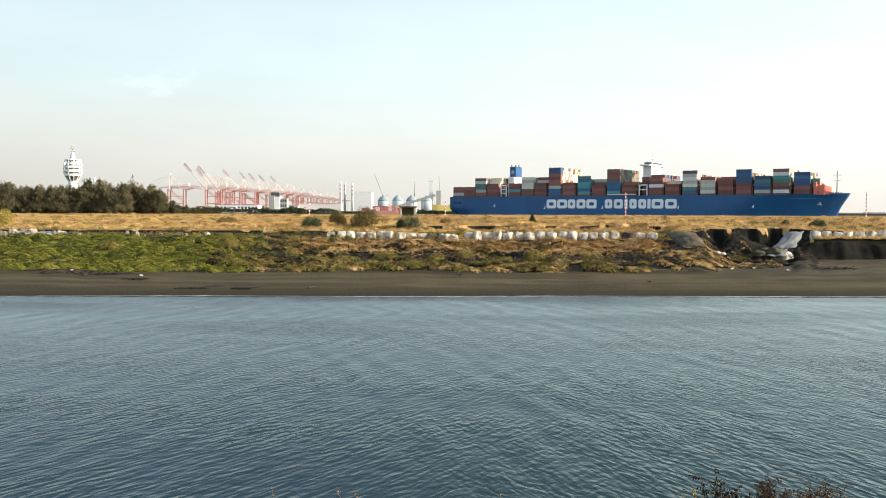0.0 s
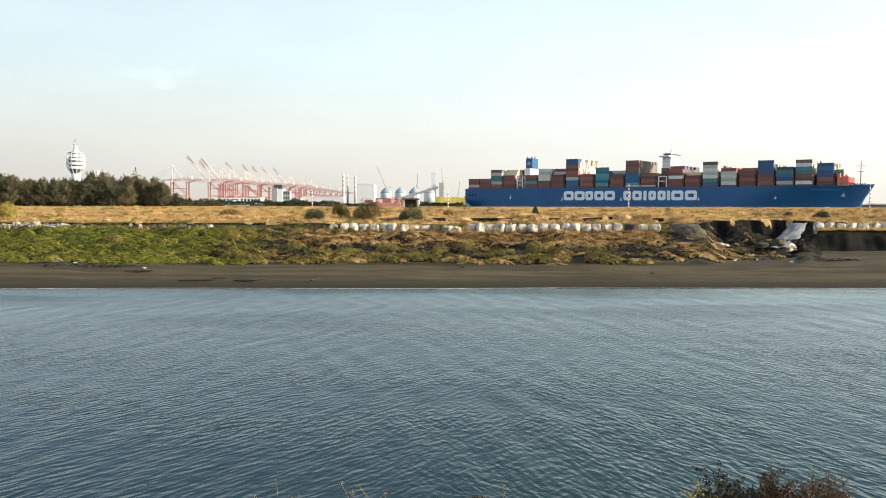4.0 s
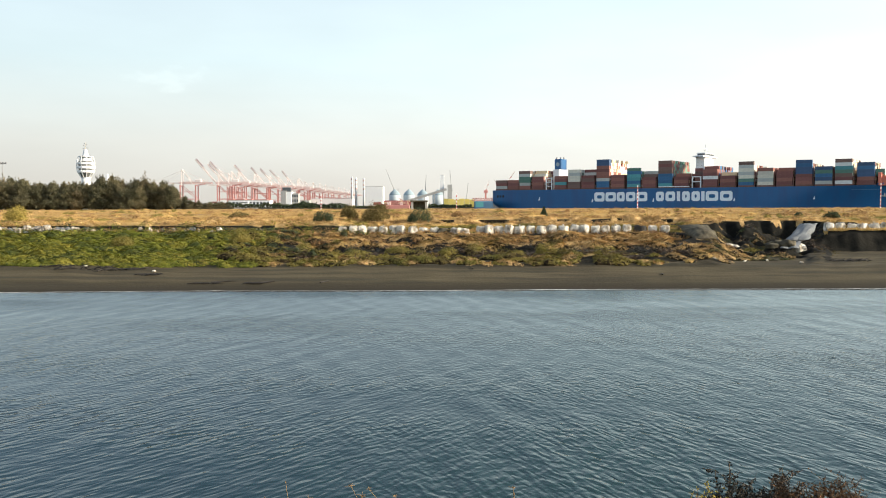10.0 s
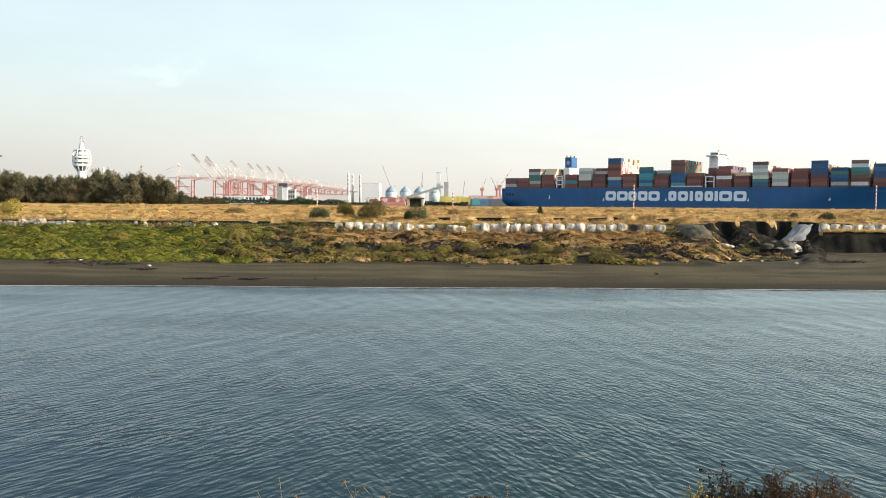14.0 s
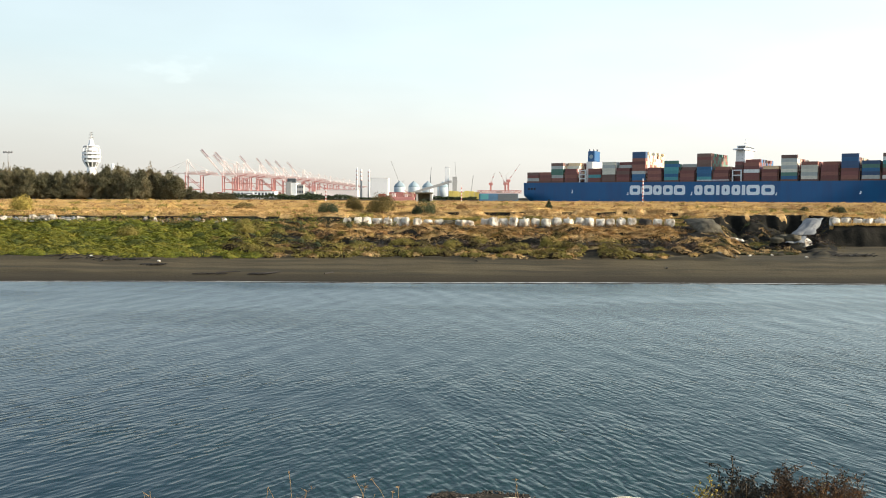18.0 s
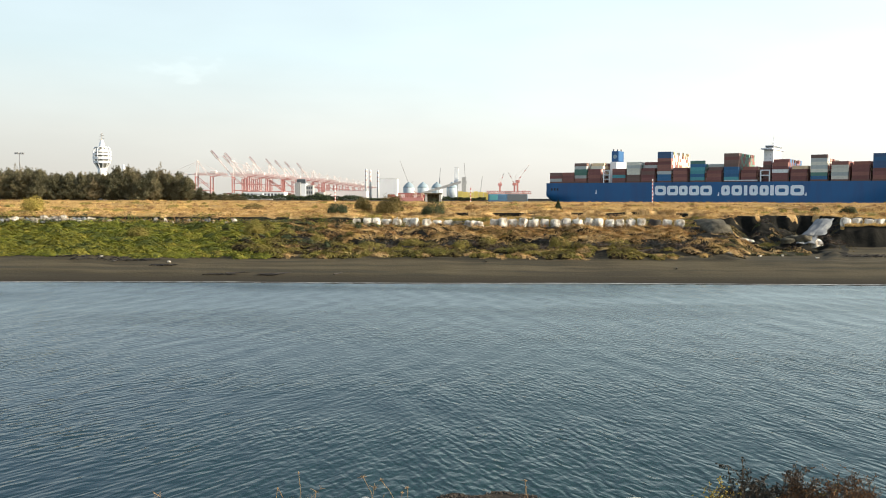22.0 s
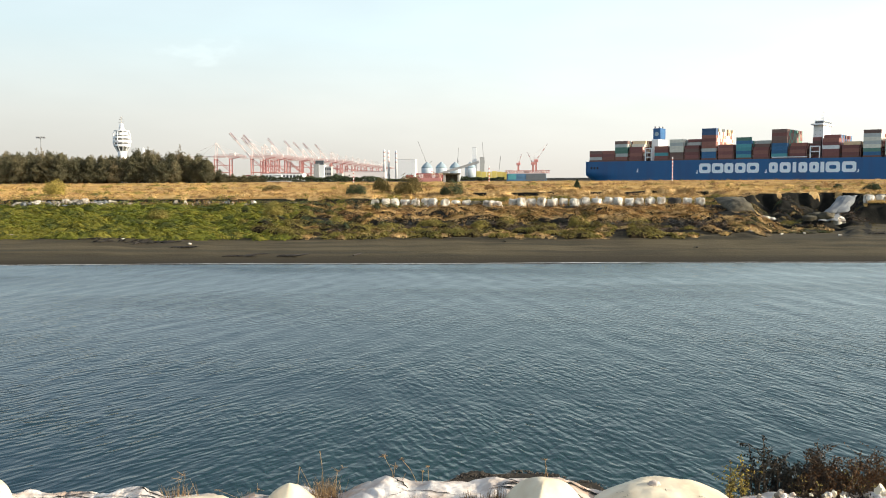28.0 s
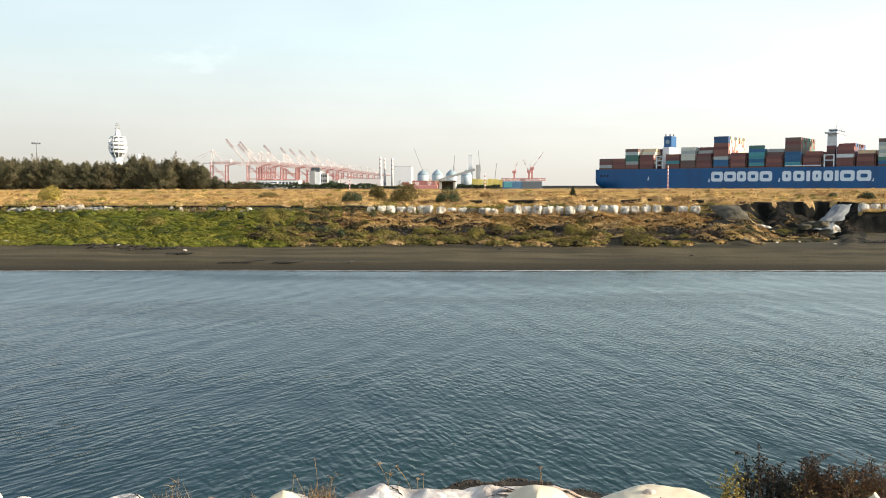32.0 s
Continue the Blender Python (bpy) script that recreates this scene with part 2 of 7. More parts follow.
M["hedge"] = mat("hedge_leaves", (0.05, 0.07, 0.035), (0.07, 0.08, 0.04), 0.2, 0.8, spread=0.4)
M["bark"] = mat("bark", (0.12, 0.09, 0.06), (0.07, 0.05, 0.035), 3, 0.9, bump=0.5, stretch=(1, 1, 0.25))
M["burnt"] = mat("withered_leaves", (0.028, 0.021, 0.014), (0.085, 0.046, 0.022), 3, 0.75, spread=0.5)
M["rust"] = mat("rusty_leaves", (0.19, 0.095, 0.040), (0.075, 0.040, 0.020), 3, 0.8, spread=0.5)
M["black"] = mat("blackened_leaves", (0.010, 0.011, 0.008), (0.024, 0.021, 0.013), 3, 0.6, spread=0.5)
M["weed"] = mat("yellow_weed_leaves", (0.26, 0.22, 0.05), (0.40, 0.30, 0.08), 4, 0.8, spread=0.3)
M["bag"] = mat("woven_bag_white", (0.78, 0.73, 0.63), (0.58, 0.53, 0.44), 1.8, 0.75, each=0.16, bump=1.0, bump_scale=4, c3=(0.20, 0.155, 0.105), scale3=2.2, amount3=0.85)
M["bag_dirty"] = mat("woven_bag_dirty", (0.52, 0.47, 0.39), (0.22, 0.19, 0.15), 2.2, 0.8, each=0.3, bump=0.8, bump_scale=5, c3=(0.10, 0.08, 0.055), scale3=1.3, amount3=0.8)
M["wet_wood"] = mat("wet_driftwood", (0.040, 0.034, 0.027), (0.022, 0.019, 0.016), 5, 0.75, each=0.3, bump=0.4)
M["soil_brown"] = mat("dark_brown_soil", (0.09, 0.065, 0.04), (0.05, 0.036, 0.022), 4, 0.9)
M["bag_dark"] = mat("woven_bag_dark", (0.035, 0.033, 0.03), (0.06, 0.055, 0.05), 2, 0.8, bump=0.4)
M["bag_cream"] = mat("woven_bag_cream", (0.80, 0.71, 0.52), (0.75, 0.64, 0.45), 2.0, 0.7, bump=0.15, bump_scale=14, c3=(0.60, 0.45, 0.27), scale3=2.2, amount3=0.5)
M["cloth"] = mat("geotextile_white", (0.80, 0.76, 0.70), (0.54, 0.50, 0.45), 3, 0.8, bump=0.6, bump_scale=9, c3=(0.38, 0.22, 0.12), scale3=1.9, amount3=0.7)
M["tarp_grey"] = mat("geotextile_grey", (0.17, 0.15, 0.105), (0.08, 0.07, 0.048), 2.2, 0.85, bump=0.9, bump_scale=7, c3=(0.05, 0.045, 0.033), scale3=0.8, amount3=0.7)
M["tarp_pale"] = mat("geotextile_pale", (0.165, 0.178, 0.185), (0.10, 0.11, 0.117), 1.0, 0.75, bump=0.5, bump_scale=4)
M["gravel"] = mat("dark_gravel", (0.030, 0.027, 0.024), (0.075, 0.066, 0.056), 6, 0.9, bump=0.8, bump_scale=20, spread=0.4)
M["concrete"] = mat("concrete", (0.45, 0.44, 0.42), (0.36, 0.35, 0.33), 0.4, 0.85, each=0.06)
M["white"] = mat("white_paint", (0.86, 0.86, 0.85), (0.80, 0.80, 0.79), 0.3, 0.5)
M["glass"] = mat("dark_window", (0.05, 0.06, 0.07), (0.08, 0.09, 0.10), 0.3, 0.15)
# window grey lifted: distance haze put into the glass colour
M["cabin_glass"] = mat("hazed_cabin_window", (0.15, 0.15, 0.13), (0.11, 0.115, 0.10), 0.3, 0.3)
# crane paints are paled: the haze of distance put into their base colour
M["crane_red"] = mat("crane_red_paint", (0.56, 0.235, 0.205), (0.50, 0.21, 0.18), 0.05, 0.55, each=0.1)
M["crane_pink"] = mat("crane_hazed_paint", (0.74, 0.56, 0.52), (0.68, 0.50, 0.46), 0.05, 0.55, each=0.05)
M["crane_white"] = mat("crane_white_paint", (0.84, 0.75, 0.71), (0.79, 0.70, 0.66), 0.05, 0.55, each=0.05)
M["steel"] = mat("grey_steel", (0.30, 0.30, 0.30), (0.22, 0.22, 0.22), 0.3, 0.5, metal=0.3)
M["mauve"] = mat("greyed_maroon_paint", (0.17, 0.085, 0.10), (0.13, 0.07, 0.08), 0.1, 0.6)
M["silo_blue"] = mat("silo_blue_paint", (0.31, 0.39, 0.43), (0.28, 0.36, 0.40), 0.05, 0.8, each=0.08)
M["silo_pale"] = mat("silo_pale_paint", (0.56, 0.62, 0.65), (0.50, 0.57, 0.60), 0.05, 0.8, each=0.08)
M["red"] = mat("signal_red", (0.58, 0.15, 0.12), (0.48, 0.13, 0.10), 0.6, 0.5)
M["barge_blue"] = mat("muted_blue_paint", (0.10, 0.21, 0.33), (0.08, 0.17, 0.27), 0.1, 0.7)
M["yellow"] = mat("yellow_paint", (0.78, 0.63, 0.16), (0.72, 0.56, 0.13), 0.1, 0.5)
M["hull"] = mat("ship_blue_paint", (0.015, 0.118, 0.295), (0.013, 0.100, 0.255), 0.03, 0.45, c3=(0.030, 0.075, 0.19), scale3=0.10, amount3=0.5, stretch=(1, 1, 0.2))
M["boot"] = mat("ship_red_bottom_paint", (0.25, 0.04, 0.03), (0.20, 0.035, 0.03), 0.1, 0.6)
M["faded_mark"] = mat("ship_faded_mark_paint", (0.10, 0.21, 0.36), (0.08, 0.18, 0.32), 0.1, 0.6)
M["letter"] = mat("ship_pale_mark_paint", (0.91, 0.95, 0.97), (0.88, 0.92, 0.95), 0.1, 0.5)
M["deck"] = mat("deck_brown_paint", (0.20, 0.09, 0.06), (0.16, 0.08, 0.06), 0.3, 0.7)
M["orange"] = mat("orange_red_paint", (0.72, 0.20, 0.13), (0.64, 0.18, 0.12), 0.3, 0.5)
BOX = {"maroon": (0.185, 0.062, 0.052), "rust": (0.24, 0.092, 0.066), "brown": (0.16, 0.09, 0.07), "navy": (0.035, 0.08, 0.17),
       "blue": (0.03, 0.125, 0.26), "teal": (0.07, 0.28, 0.30), "green": (0.09, 0.20, 0.15), "grey": (0.44, 0.45, 0.42),
       "cream": (0.62, 0.58, 0.48), "white": (0.66, 0.66, 0.64), "red": (0.36, 0.08, 0.065), "tan": (0.72, 0.55, 0.33)}
for k_, c_ in BOX.items():
    # every tone is lifted: distance haze put into the container colours
    c_ = tuple(0.02 + 1.15 * v for v in c_)
    M["box_" + k_] = mat("container_" + k_ + "_paint", c_, tuple(v * 0.85 for v in c_), 0.4, 0.75, each=0.16)


# ---- mesh helpers ----
def thing(name, m, label, category, group="", kind=""):
    ob = new(name)
    ob.empty_display_size = 0.3
    ob.matrix_basis = m
    return tagged(ob, label, category, group, kind)


def to_mesh(bm, name, material, smooth=False):
    me = bpy.data.meshes.new(name)
    bm.to_mesh(me)
    bm.free()
    for mm in material if isinstance(material, (list, tuple)) else [material]:
        me.materials.append(mm)
    if smooth:
        me.polygons.foreach_set("use_smooth", [True] * len(me.polygons))
    return me


def part(name, bm, material, parent, label="", smooth=False, m=None):
    """One mesh object under a thing or a part; bm is a bmesh or a mesh."""
    me = bm if isinstance(bm, bpy.types.Mesh) else to_mesh(bm, name, material, smooth)
    ob = new(name, me)
    ob.parent = parent
    if m is not None:
        ob.matrix_basis = m
    if label:
        tagged(ob, label)
    return ob


def single(name, bm, material, m, label, category, group="", kind="", smooth=False):
    me = bm if isinstance(bm, bpy.types.Mesh) else to_mesh(bm, name, material, smooth)
    ob = new(name, me)
    ob.matrix_basis = m
    return tagged(ob, label, category, group, kind)


def box(bm, lo, hi, bevel=0.0):
    lo, hi = Vector(lo), Vector(hi)
    r = bmesh.ops.create_cube(bm, size=1.0, matrix=Matrix.LocRotScale((lo + hi) / 2, None, hi - lo))
    if bevel:
        es = list({e for v in r["verts"] for e in v.link_edges})
        bmesh.ops.bevel(bm, geom=es, offset=bevel, segments=1, affect="EDGES")
    return bm


def beam(bm, p, q, w, h=None):
    """A square bar from p to q."""
    p, q = Vector(p), Vector(q)
    d = q - p
    rot = d.to_track_quat("Z", "Y").to_matrix().to_4x4()
    m = Matrix.Translation((p + q) / 2) @ rot @ Matrix.Diagonal((w, h or w, d.length, 1))
    bmesh.ops.create_cube(bm, size=1.0, matrix=m)
    return bm


def rod(bm, p, q, r1, r2=None, seg=8):
    p, q = Vector(p), Vector(q)
    d = q - p
    m = Matrix.Translation((p + q) / 2) @ d.to_track_quat("Z", "Y").to_matrix().to_4x4()
    bmesh.ops.create_cone(bm, cap_ends=True, segments=seg, radius1=r1, radius2=r1 if r2 is None else r2, depth=d.length, matrix=m)
    return bm


def lathe(bm, profile, seg=16, dent=0.0, seed=0):
    """A turned body from (radius, height) pairs, dented by noise."""
    rings = []
    for r, z in profile:
        ring = []
        for i in range(seg):
            a = 2 * math.pi * i / seg
            p = Vector((r * math.cos(a), r * math.sin(a), z))
            if dent and r > 0.001:
                k = 1 + dent * noise.noise(p * 1.7 + Vector((seed * 7.3, seed * 3.1, 0)))
                p.x *= k
                p.y *= k
                p.z += dent * 0.35 * noise.noise(p * 1.3 + Vector((0, seed * 5.7, 9)))
            ring.append(bm.verts.new(p))
        rings.append(ring)
    for a, b in zip(rings, rings[1:]):
        for i in range(seg):
            j = (i + 1) % seg
            bm.faces.new((a[i], a[j], b[j], b[i]))
    bm.faces.new(rings[0][::-1])
    bm.faces.new(rings[-1])
    return bm


def tri_mesh(name, v, material, material_ids=None):
    """A mesh of loose triangles from an array (n, 3, 3)."""
    n = len(v)
    me = bpy.data.meshes.new(name)
    me.vertices.add(3 * n)
    me.vertices.foreach_set("co", np.ascontiguousarray(v, dtype=np.float32).ravel())
    me.loops.add(3 * n)
    me.loops.foreach_set("vertex_index", np.arange(3 * n, dtype=np.int32))
    me.polygons.add(n)
    me.polygons.foreach_set("loop_start", np.arange(0, 3 * n, 3, dtype=np.int32))
    for mm in material if isinstance(material, (list, tuple)) else [material]:
        me.materials.append(mm)
    if material_ids is not None:
        me.polygons.foreach_set("material_index", np.asarray(material_ids, dtype=np.int32))
    me.update(calc_edges=True)
    return me


def grid_mesh(name, xs, ys, zs, material):
    """A quad sheet; xs, ys, zs are arrays of rows by columns."""
    nr, nc = zs.shape
    co = np.stack([xs, ys, zs], -1).reshape(-1, 3).astype(np.float32)
    idx = np.arange(nr * nc).reshape(nr, nc)
    q = np.stack([idx[:-1, :-1], idx[:-1, 1:], idx[1:, 1:], idx[1:, :-1]], -1).reshape(-1, 4)
    me = bpy.data.meshes.new(name)
    me.vertices.add(len(co))
    me.vertices.foreach_set("co", co.ravel())
    me.loops.add(q.size)
    me.loops.foreach_set("vertex_index", q.ravel().astype(np.int32))
    me.polygons.add(len(q))
    me.polygons.foreach_set("loop_start", np.arange(0, q.size, 4, dtype=np.int32))
    me.polygons.foreach_set("use_smooth", np.ones(len(q), dtype=bool))
    for mm in material if isinstance(material, (list, tuple)) else [material]:
        me.materials.append(mm)
    me.update(calc_edges=True)
    return me


def leaves(rng, centres, size, flat=0.0):
    """Loose leaf triangles round the centres, turned at random; flat pulls them level."""
    n = len(centres)
    d = rng.normal(size=(n, 3))
    d[:, 2] *= 1 - flat
    d /= np.linalg.norm(d, axis=1, keepdims=True)
    e = np.cross(d, rng.normal(size=(n, 3)))
    if flat:
        e[:, 2] *= 1 - flat
    e /= np.linalg.norm(e, axis=1, keepdims=True)
    s = size * rng.uniform(0.6, 1.4, size=(n, 1))
    return np.stack([centres - d * s * 0.5 - e * s * 0.3, centres + d * s * 0.6, centres - d * s * 0.4 + e * s * 0.35], 1)


def straws(rng, centres, length, width, flat=0.7):
    """Thin loose stems lying about the centres."""
    n = len(centres)
    d = rng.normal(size=(n, 3))
    d[:, 2] *= 1 - flat
    d /= np.linalg.norm(d, axis=1, keepdims=True)
    e = np.cross(d, rng.normal(size=(n, 3)))
    e /= np.linalg.norm(e, axis=1, keepdims=True)
    s = length * rng.uniform(0.5, 1.4, size=(n, 1))
    w = width * rng.uniform(0.6, 1.4, size=(n, 1))
    return np.stack([centres - d * s * 0.5 - e * w, centres - d * s * 0.5 + e * w, centres + d * s * 0.5], 1)


def blades(rng, base, height, lean, width):
    """Loose grass blades standing on the base points."""
    n = len(base)
    a = rng.uniform(0, 2 * math.pi, n)
    h = height * rng.uniform(0.5, 1.3, n)
    out = np.stack([np.cos(a), np.sin(a), np.zeros(n)], 1)
    side = np.stack([-np.sin(a), np.cos(a), np.zeros(n)], 1)
    b = rng.uniform(0, 2 * math.pi, n)
    side = np.stack([np.cos(b), np.sin(b), np.zeros(n)], 1)
    tip = base + out * (lean * rng.uniform(0.2, 1.2, n) * h)[:, None]
    tip[:, 2] += h
    w = (width * rng.uniform(0.6, 1.4, n))[:, None]
    return np.stack([base - side * w, base + side * w, tip], 1)


def wob(x, y, k, seed=0.0):
    """Smooth pseudo-noise, about -1 to 1, wavelength about k metres."""
    x, y = np.asarray(x, float) / k * 6.283, np.asarray(y, float) / k * 6.283
    return (np.sin(x * 0.83 + y * 0.41 + seed) + np.sin(-x * 0.37 + y * 0.91 + 1.7 * seed + 2) +
            np.sin(x * 1.31 - y * 0.77 + 2.3 * seed + 4) + np.sin(x * 0.61 + y * 1.57 + 3.1 * seed + 1)) / 2.6


# ---- ground ----
PROFILE = np.array([(-4000, 4.3), (-2, 4.35), (3, 4.0), (5.5, 2.7), (9.2, 2.5), (10.6, 1.3), (12.6, 0.25), (14.0, -0.12), (17, -1.4), (57, -1.4),
                    (61.2, 0.0), (67.7, 1.14), (68.5, 1.36), (74, 1.9), (82, 2.55), (87.2, 3.05), (90.4, 3.12), (91.6, 3.9), (96, 4.2),
                    (103, 4.28), (180, 4.45), (300, 4.62), (330, 4.65), (338, -2), (1380, -2), (1400, 3), (4900, 3)])


def bank_foot(x, y):
    """Distance at which the sand ends and the overgrown bank begins."""
    return np.interp(x / np.maximum(y, 1), (-0.55, -0.50, -0.45, -0.40, -0.30, -0.10, 0.07), (67.2, 66.5, 66.4, 67.1, 67.5, 67.7, 68.0)) + 0.25 * wob(x, 0, 4.3, 2)


def ground_z(x, y):
    x, y = np.asarray(x, float), np.asarray(y, float)
    yy = y + np.where((y > 55) & (y < 70), 0.35 * wob(x, 0, 37, 2.0), 0) + np.where((y > 9.5) & (y < 22), 0.25 * wob(x, 0, 3, 5), 0)
    yy = yy + np.interp(x / np.maximum(y, 1), (-0.6, -0.5, 0.0, 0.5), (2.3, 2.0, 0.9, 0.5)) * np.clip((y - 55) / 3, 0, 1) * np.clip((67.5 - y) / 5, 0, 1)
    yy = yy + (68.0 - bank_foot(x, y)) * np.clip((y - 61.5) / 4, 0, 1) * np.clip((76 - y) / 6, 0, 1)
    z = np.interp(yy, PROFILE[:, 0], PROFILE[:, 1])
    spit = 0.22 - 0.5 * ((x - 0.9) / 2.4) ** 6 - 0.12 * np.clip(y - 15.45 + 0.35 * np.clip(x - 0.6, 0, 3), 0, 9) + 0.03 * wob(x, y, 1.1)
    z = np.where((y > 12) & (y < 19) & (np.abs(x) < 6), np.maximum(z, np.maximum(spit, -1.4)), z)
    veg = np.clip((y - 68) / 3, 0, 1) * np.clip((88 - y) / 2, 0, 1)
    z = z + veg * (0.26 * wob(x, y, 6.1) + 0.15 * wob(x, y * 1.7, 2.6, 1.0) + (0.24 * (np.tanh((y - 80.2 - 1.2 * wob(x, 0, 14, 2) - 0.5 * wob(x, 0, 3.7, 1)) / 0.25) - 1) + 0.15 * (np.tanh((y - 84.0 - 1.0 * wob(x, 0, 11, 5)) / 0.25) - 1)) * np.clip((y - 71.5) / 5, 0, 1) * np.clip((x / np.maximum(y, 1) + 0.22) / 0.05, 0, 1) * np.clip((0.265 - x / np.maximum(y, 1)) / 0.02, 0, 1))
    plain = np.clip((y - 98) / 4, 0, 1) * np.clip((325 - y) / 10, 0, 1)
    z = z + plain * (0.16 * wob(x, y, 31, 3.0) + 0.07 * wob(x, y, 9, 4.0))
    left = np.clip((-0.20 - x / np.maximum(y, 1)) / 0.04, 0, 1) * np.clip((y - 85.5) / 1.5, 0, 1) * np.clip((93 - y), 0, 1)
    z = z + left * np.clip(3.25 + 0.1 * wob(x, y, 4) - z, 0, 1)
    # the washed-out gully and its black banks
    u = x / np.maximum(y, 1)
    gully = np.clip((u - 0.300) / 0.02, 0, 1) * np.clip((0.425 - u) / 0.02, 0, 1) * np.clip((y - 67) / 2, 0, 1) * np.clip((95.5 + 0.7 * wob(x, 0, 6, 1) + 0.25 * wob(x, 0, 1.7, 4) - y) / 0.8, 0, 1)
    z = z - gully * np.maximum(z - 1.13 - 0.012 * np.clip(y - 67, 0, 12) - np.clip(y - 76, 0, 20) * 0.045 - 0.25 * np.clip((y - 74) / 6, 0, 1) * wob(x, y, 5, 6.0), 0)
    z = z + gully * np.clip((y - 74) / 5, 0, 1) * (0.22 * wob(x, y, 3.1, 4) + 0.16 * wob(x, y, 1.5, 2) + 0.07 * wob(x, y, 0.8, 5) + 0.6 * np.clip(wob(x, y, 6.5, 8), 0, 1) * np.clip((95 - y) / 3, 0, 1))
    scarp = np.clip((u - 0.405) / 0.03, 0, 1) * np.clip((y - 67) / 2, 0, 1) * np.clip((86.3 + 0.25 * wob(x, 0, 5, 2) + 0.10 * wob(x, 0, 1.6, 7) - y) / 0.8, 0, 1)
    z = z - scarp * np.maximum(z - 1.13 - 0.012 * np.clip(y - 67, 0, 20) - 0.05 * wob(x, y, 4, 2.0), 0)
    z = np.where((u > 0.43) & (y > 86.6) & (y < 91.5), np.maximum(z, 3.38 + 0.06 * wob(x, y, 2)), z)
    shelf = np.clip((u + 0.115 + 0.02 * wob(x, 0, 9, 2)) / 0.03, 0, 1) * np.clip((0.275 - u) / 0.02, 0, 1) * np.clip((y - 89.5) / 1.5, 0, 1) * np.clip((101.9 + 0.7 * wob(x, 0, 17, 3) + 0.35 * wob(x, 0, 3.1, 1) - y) / 0.3, 0, 1)
    z = z + shelf * (np.interp(y, (89, 92, 97, 102), (3.10, 3.34, 3.64, 3.78)) + 0.06 * wob(x, y, 2.3, 4) + 0.07 * wob(x, y, 7, 2) - z)
    edge = 91.3 + 0.9 * wob(x, 0, 9, 3) + 0.35 * wob(x, 0, 2.3, 1)
    lip = np.clip((u + 0.045 + 0.03 * wob(x, 0, 9, 2)) / 0.02, 0, 1) * np.clip((y - edge) / 0.3, 0, 1) * np.clip((101 - y) / 6, 0, 1)
    z = z + lip * np.maximum(4.03 + 0.14 * wob(x, 0, 6, 4) + 0.07 * wob(x, y, 1.9, 2) - z, 0) * np.clip(1.2 - gully * 4, 0, 1) * (1 - shelf)
    mound = np.exp(-((u - 0.339) / 0.014) ** 4) * np.clip((y - 88) / 2.2, 0, 1) * np.clip((97 - y) / 1.5, 0, 1)
    z = z + mound * np.maximum(3.45 + 0.15 * wob(x, y, 1.6, 3) - z, 0)
    return z


gx = np.unique(np.concatenate([np.linspace(-4500, -400, 24), np.linspace(-400, -75, 40), np.linspace(-75, 20, 230), np.linspace(20, 56, 190), np.linspace(56, 75, 30), np.linspace(75, 400, 40), np.linspace(400, 4500, 24)]))
gy = np.unique(np.concatenate([np.linspace(-4000, -40, 8), np.linspace(-40, 4, 12), np.linspace(4, 20, 40), np.linspace(20, 60, 8), np.linspace(60, 72, 40),
                               np.linspace(72, 104, 170), np.linspace(104, 345, 110), np.linspace(345, 1380, 8), np.linspace(1380, 4900, 30)]))
GX, GY = np.meshgrid(gx, gy)
GZ = ground_z(GX, GY)


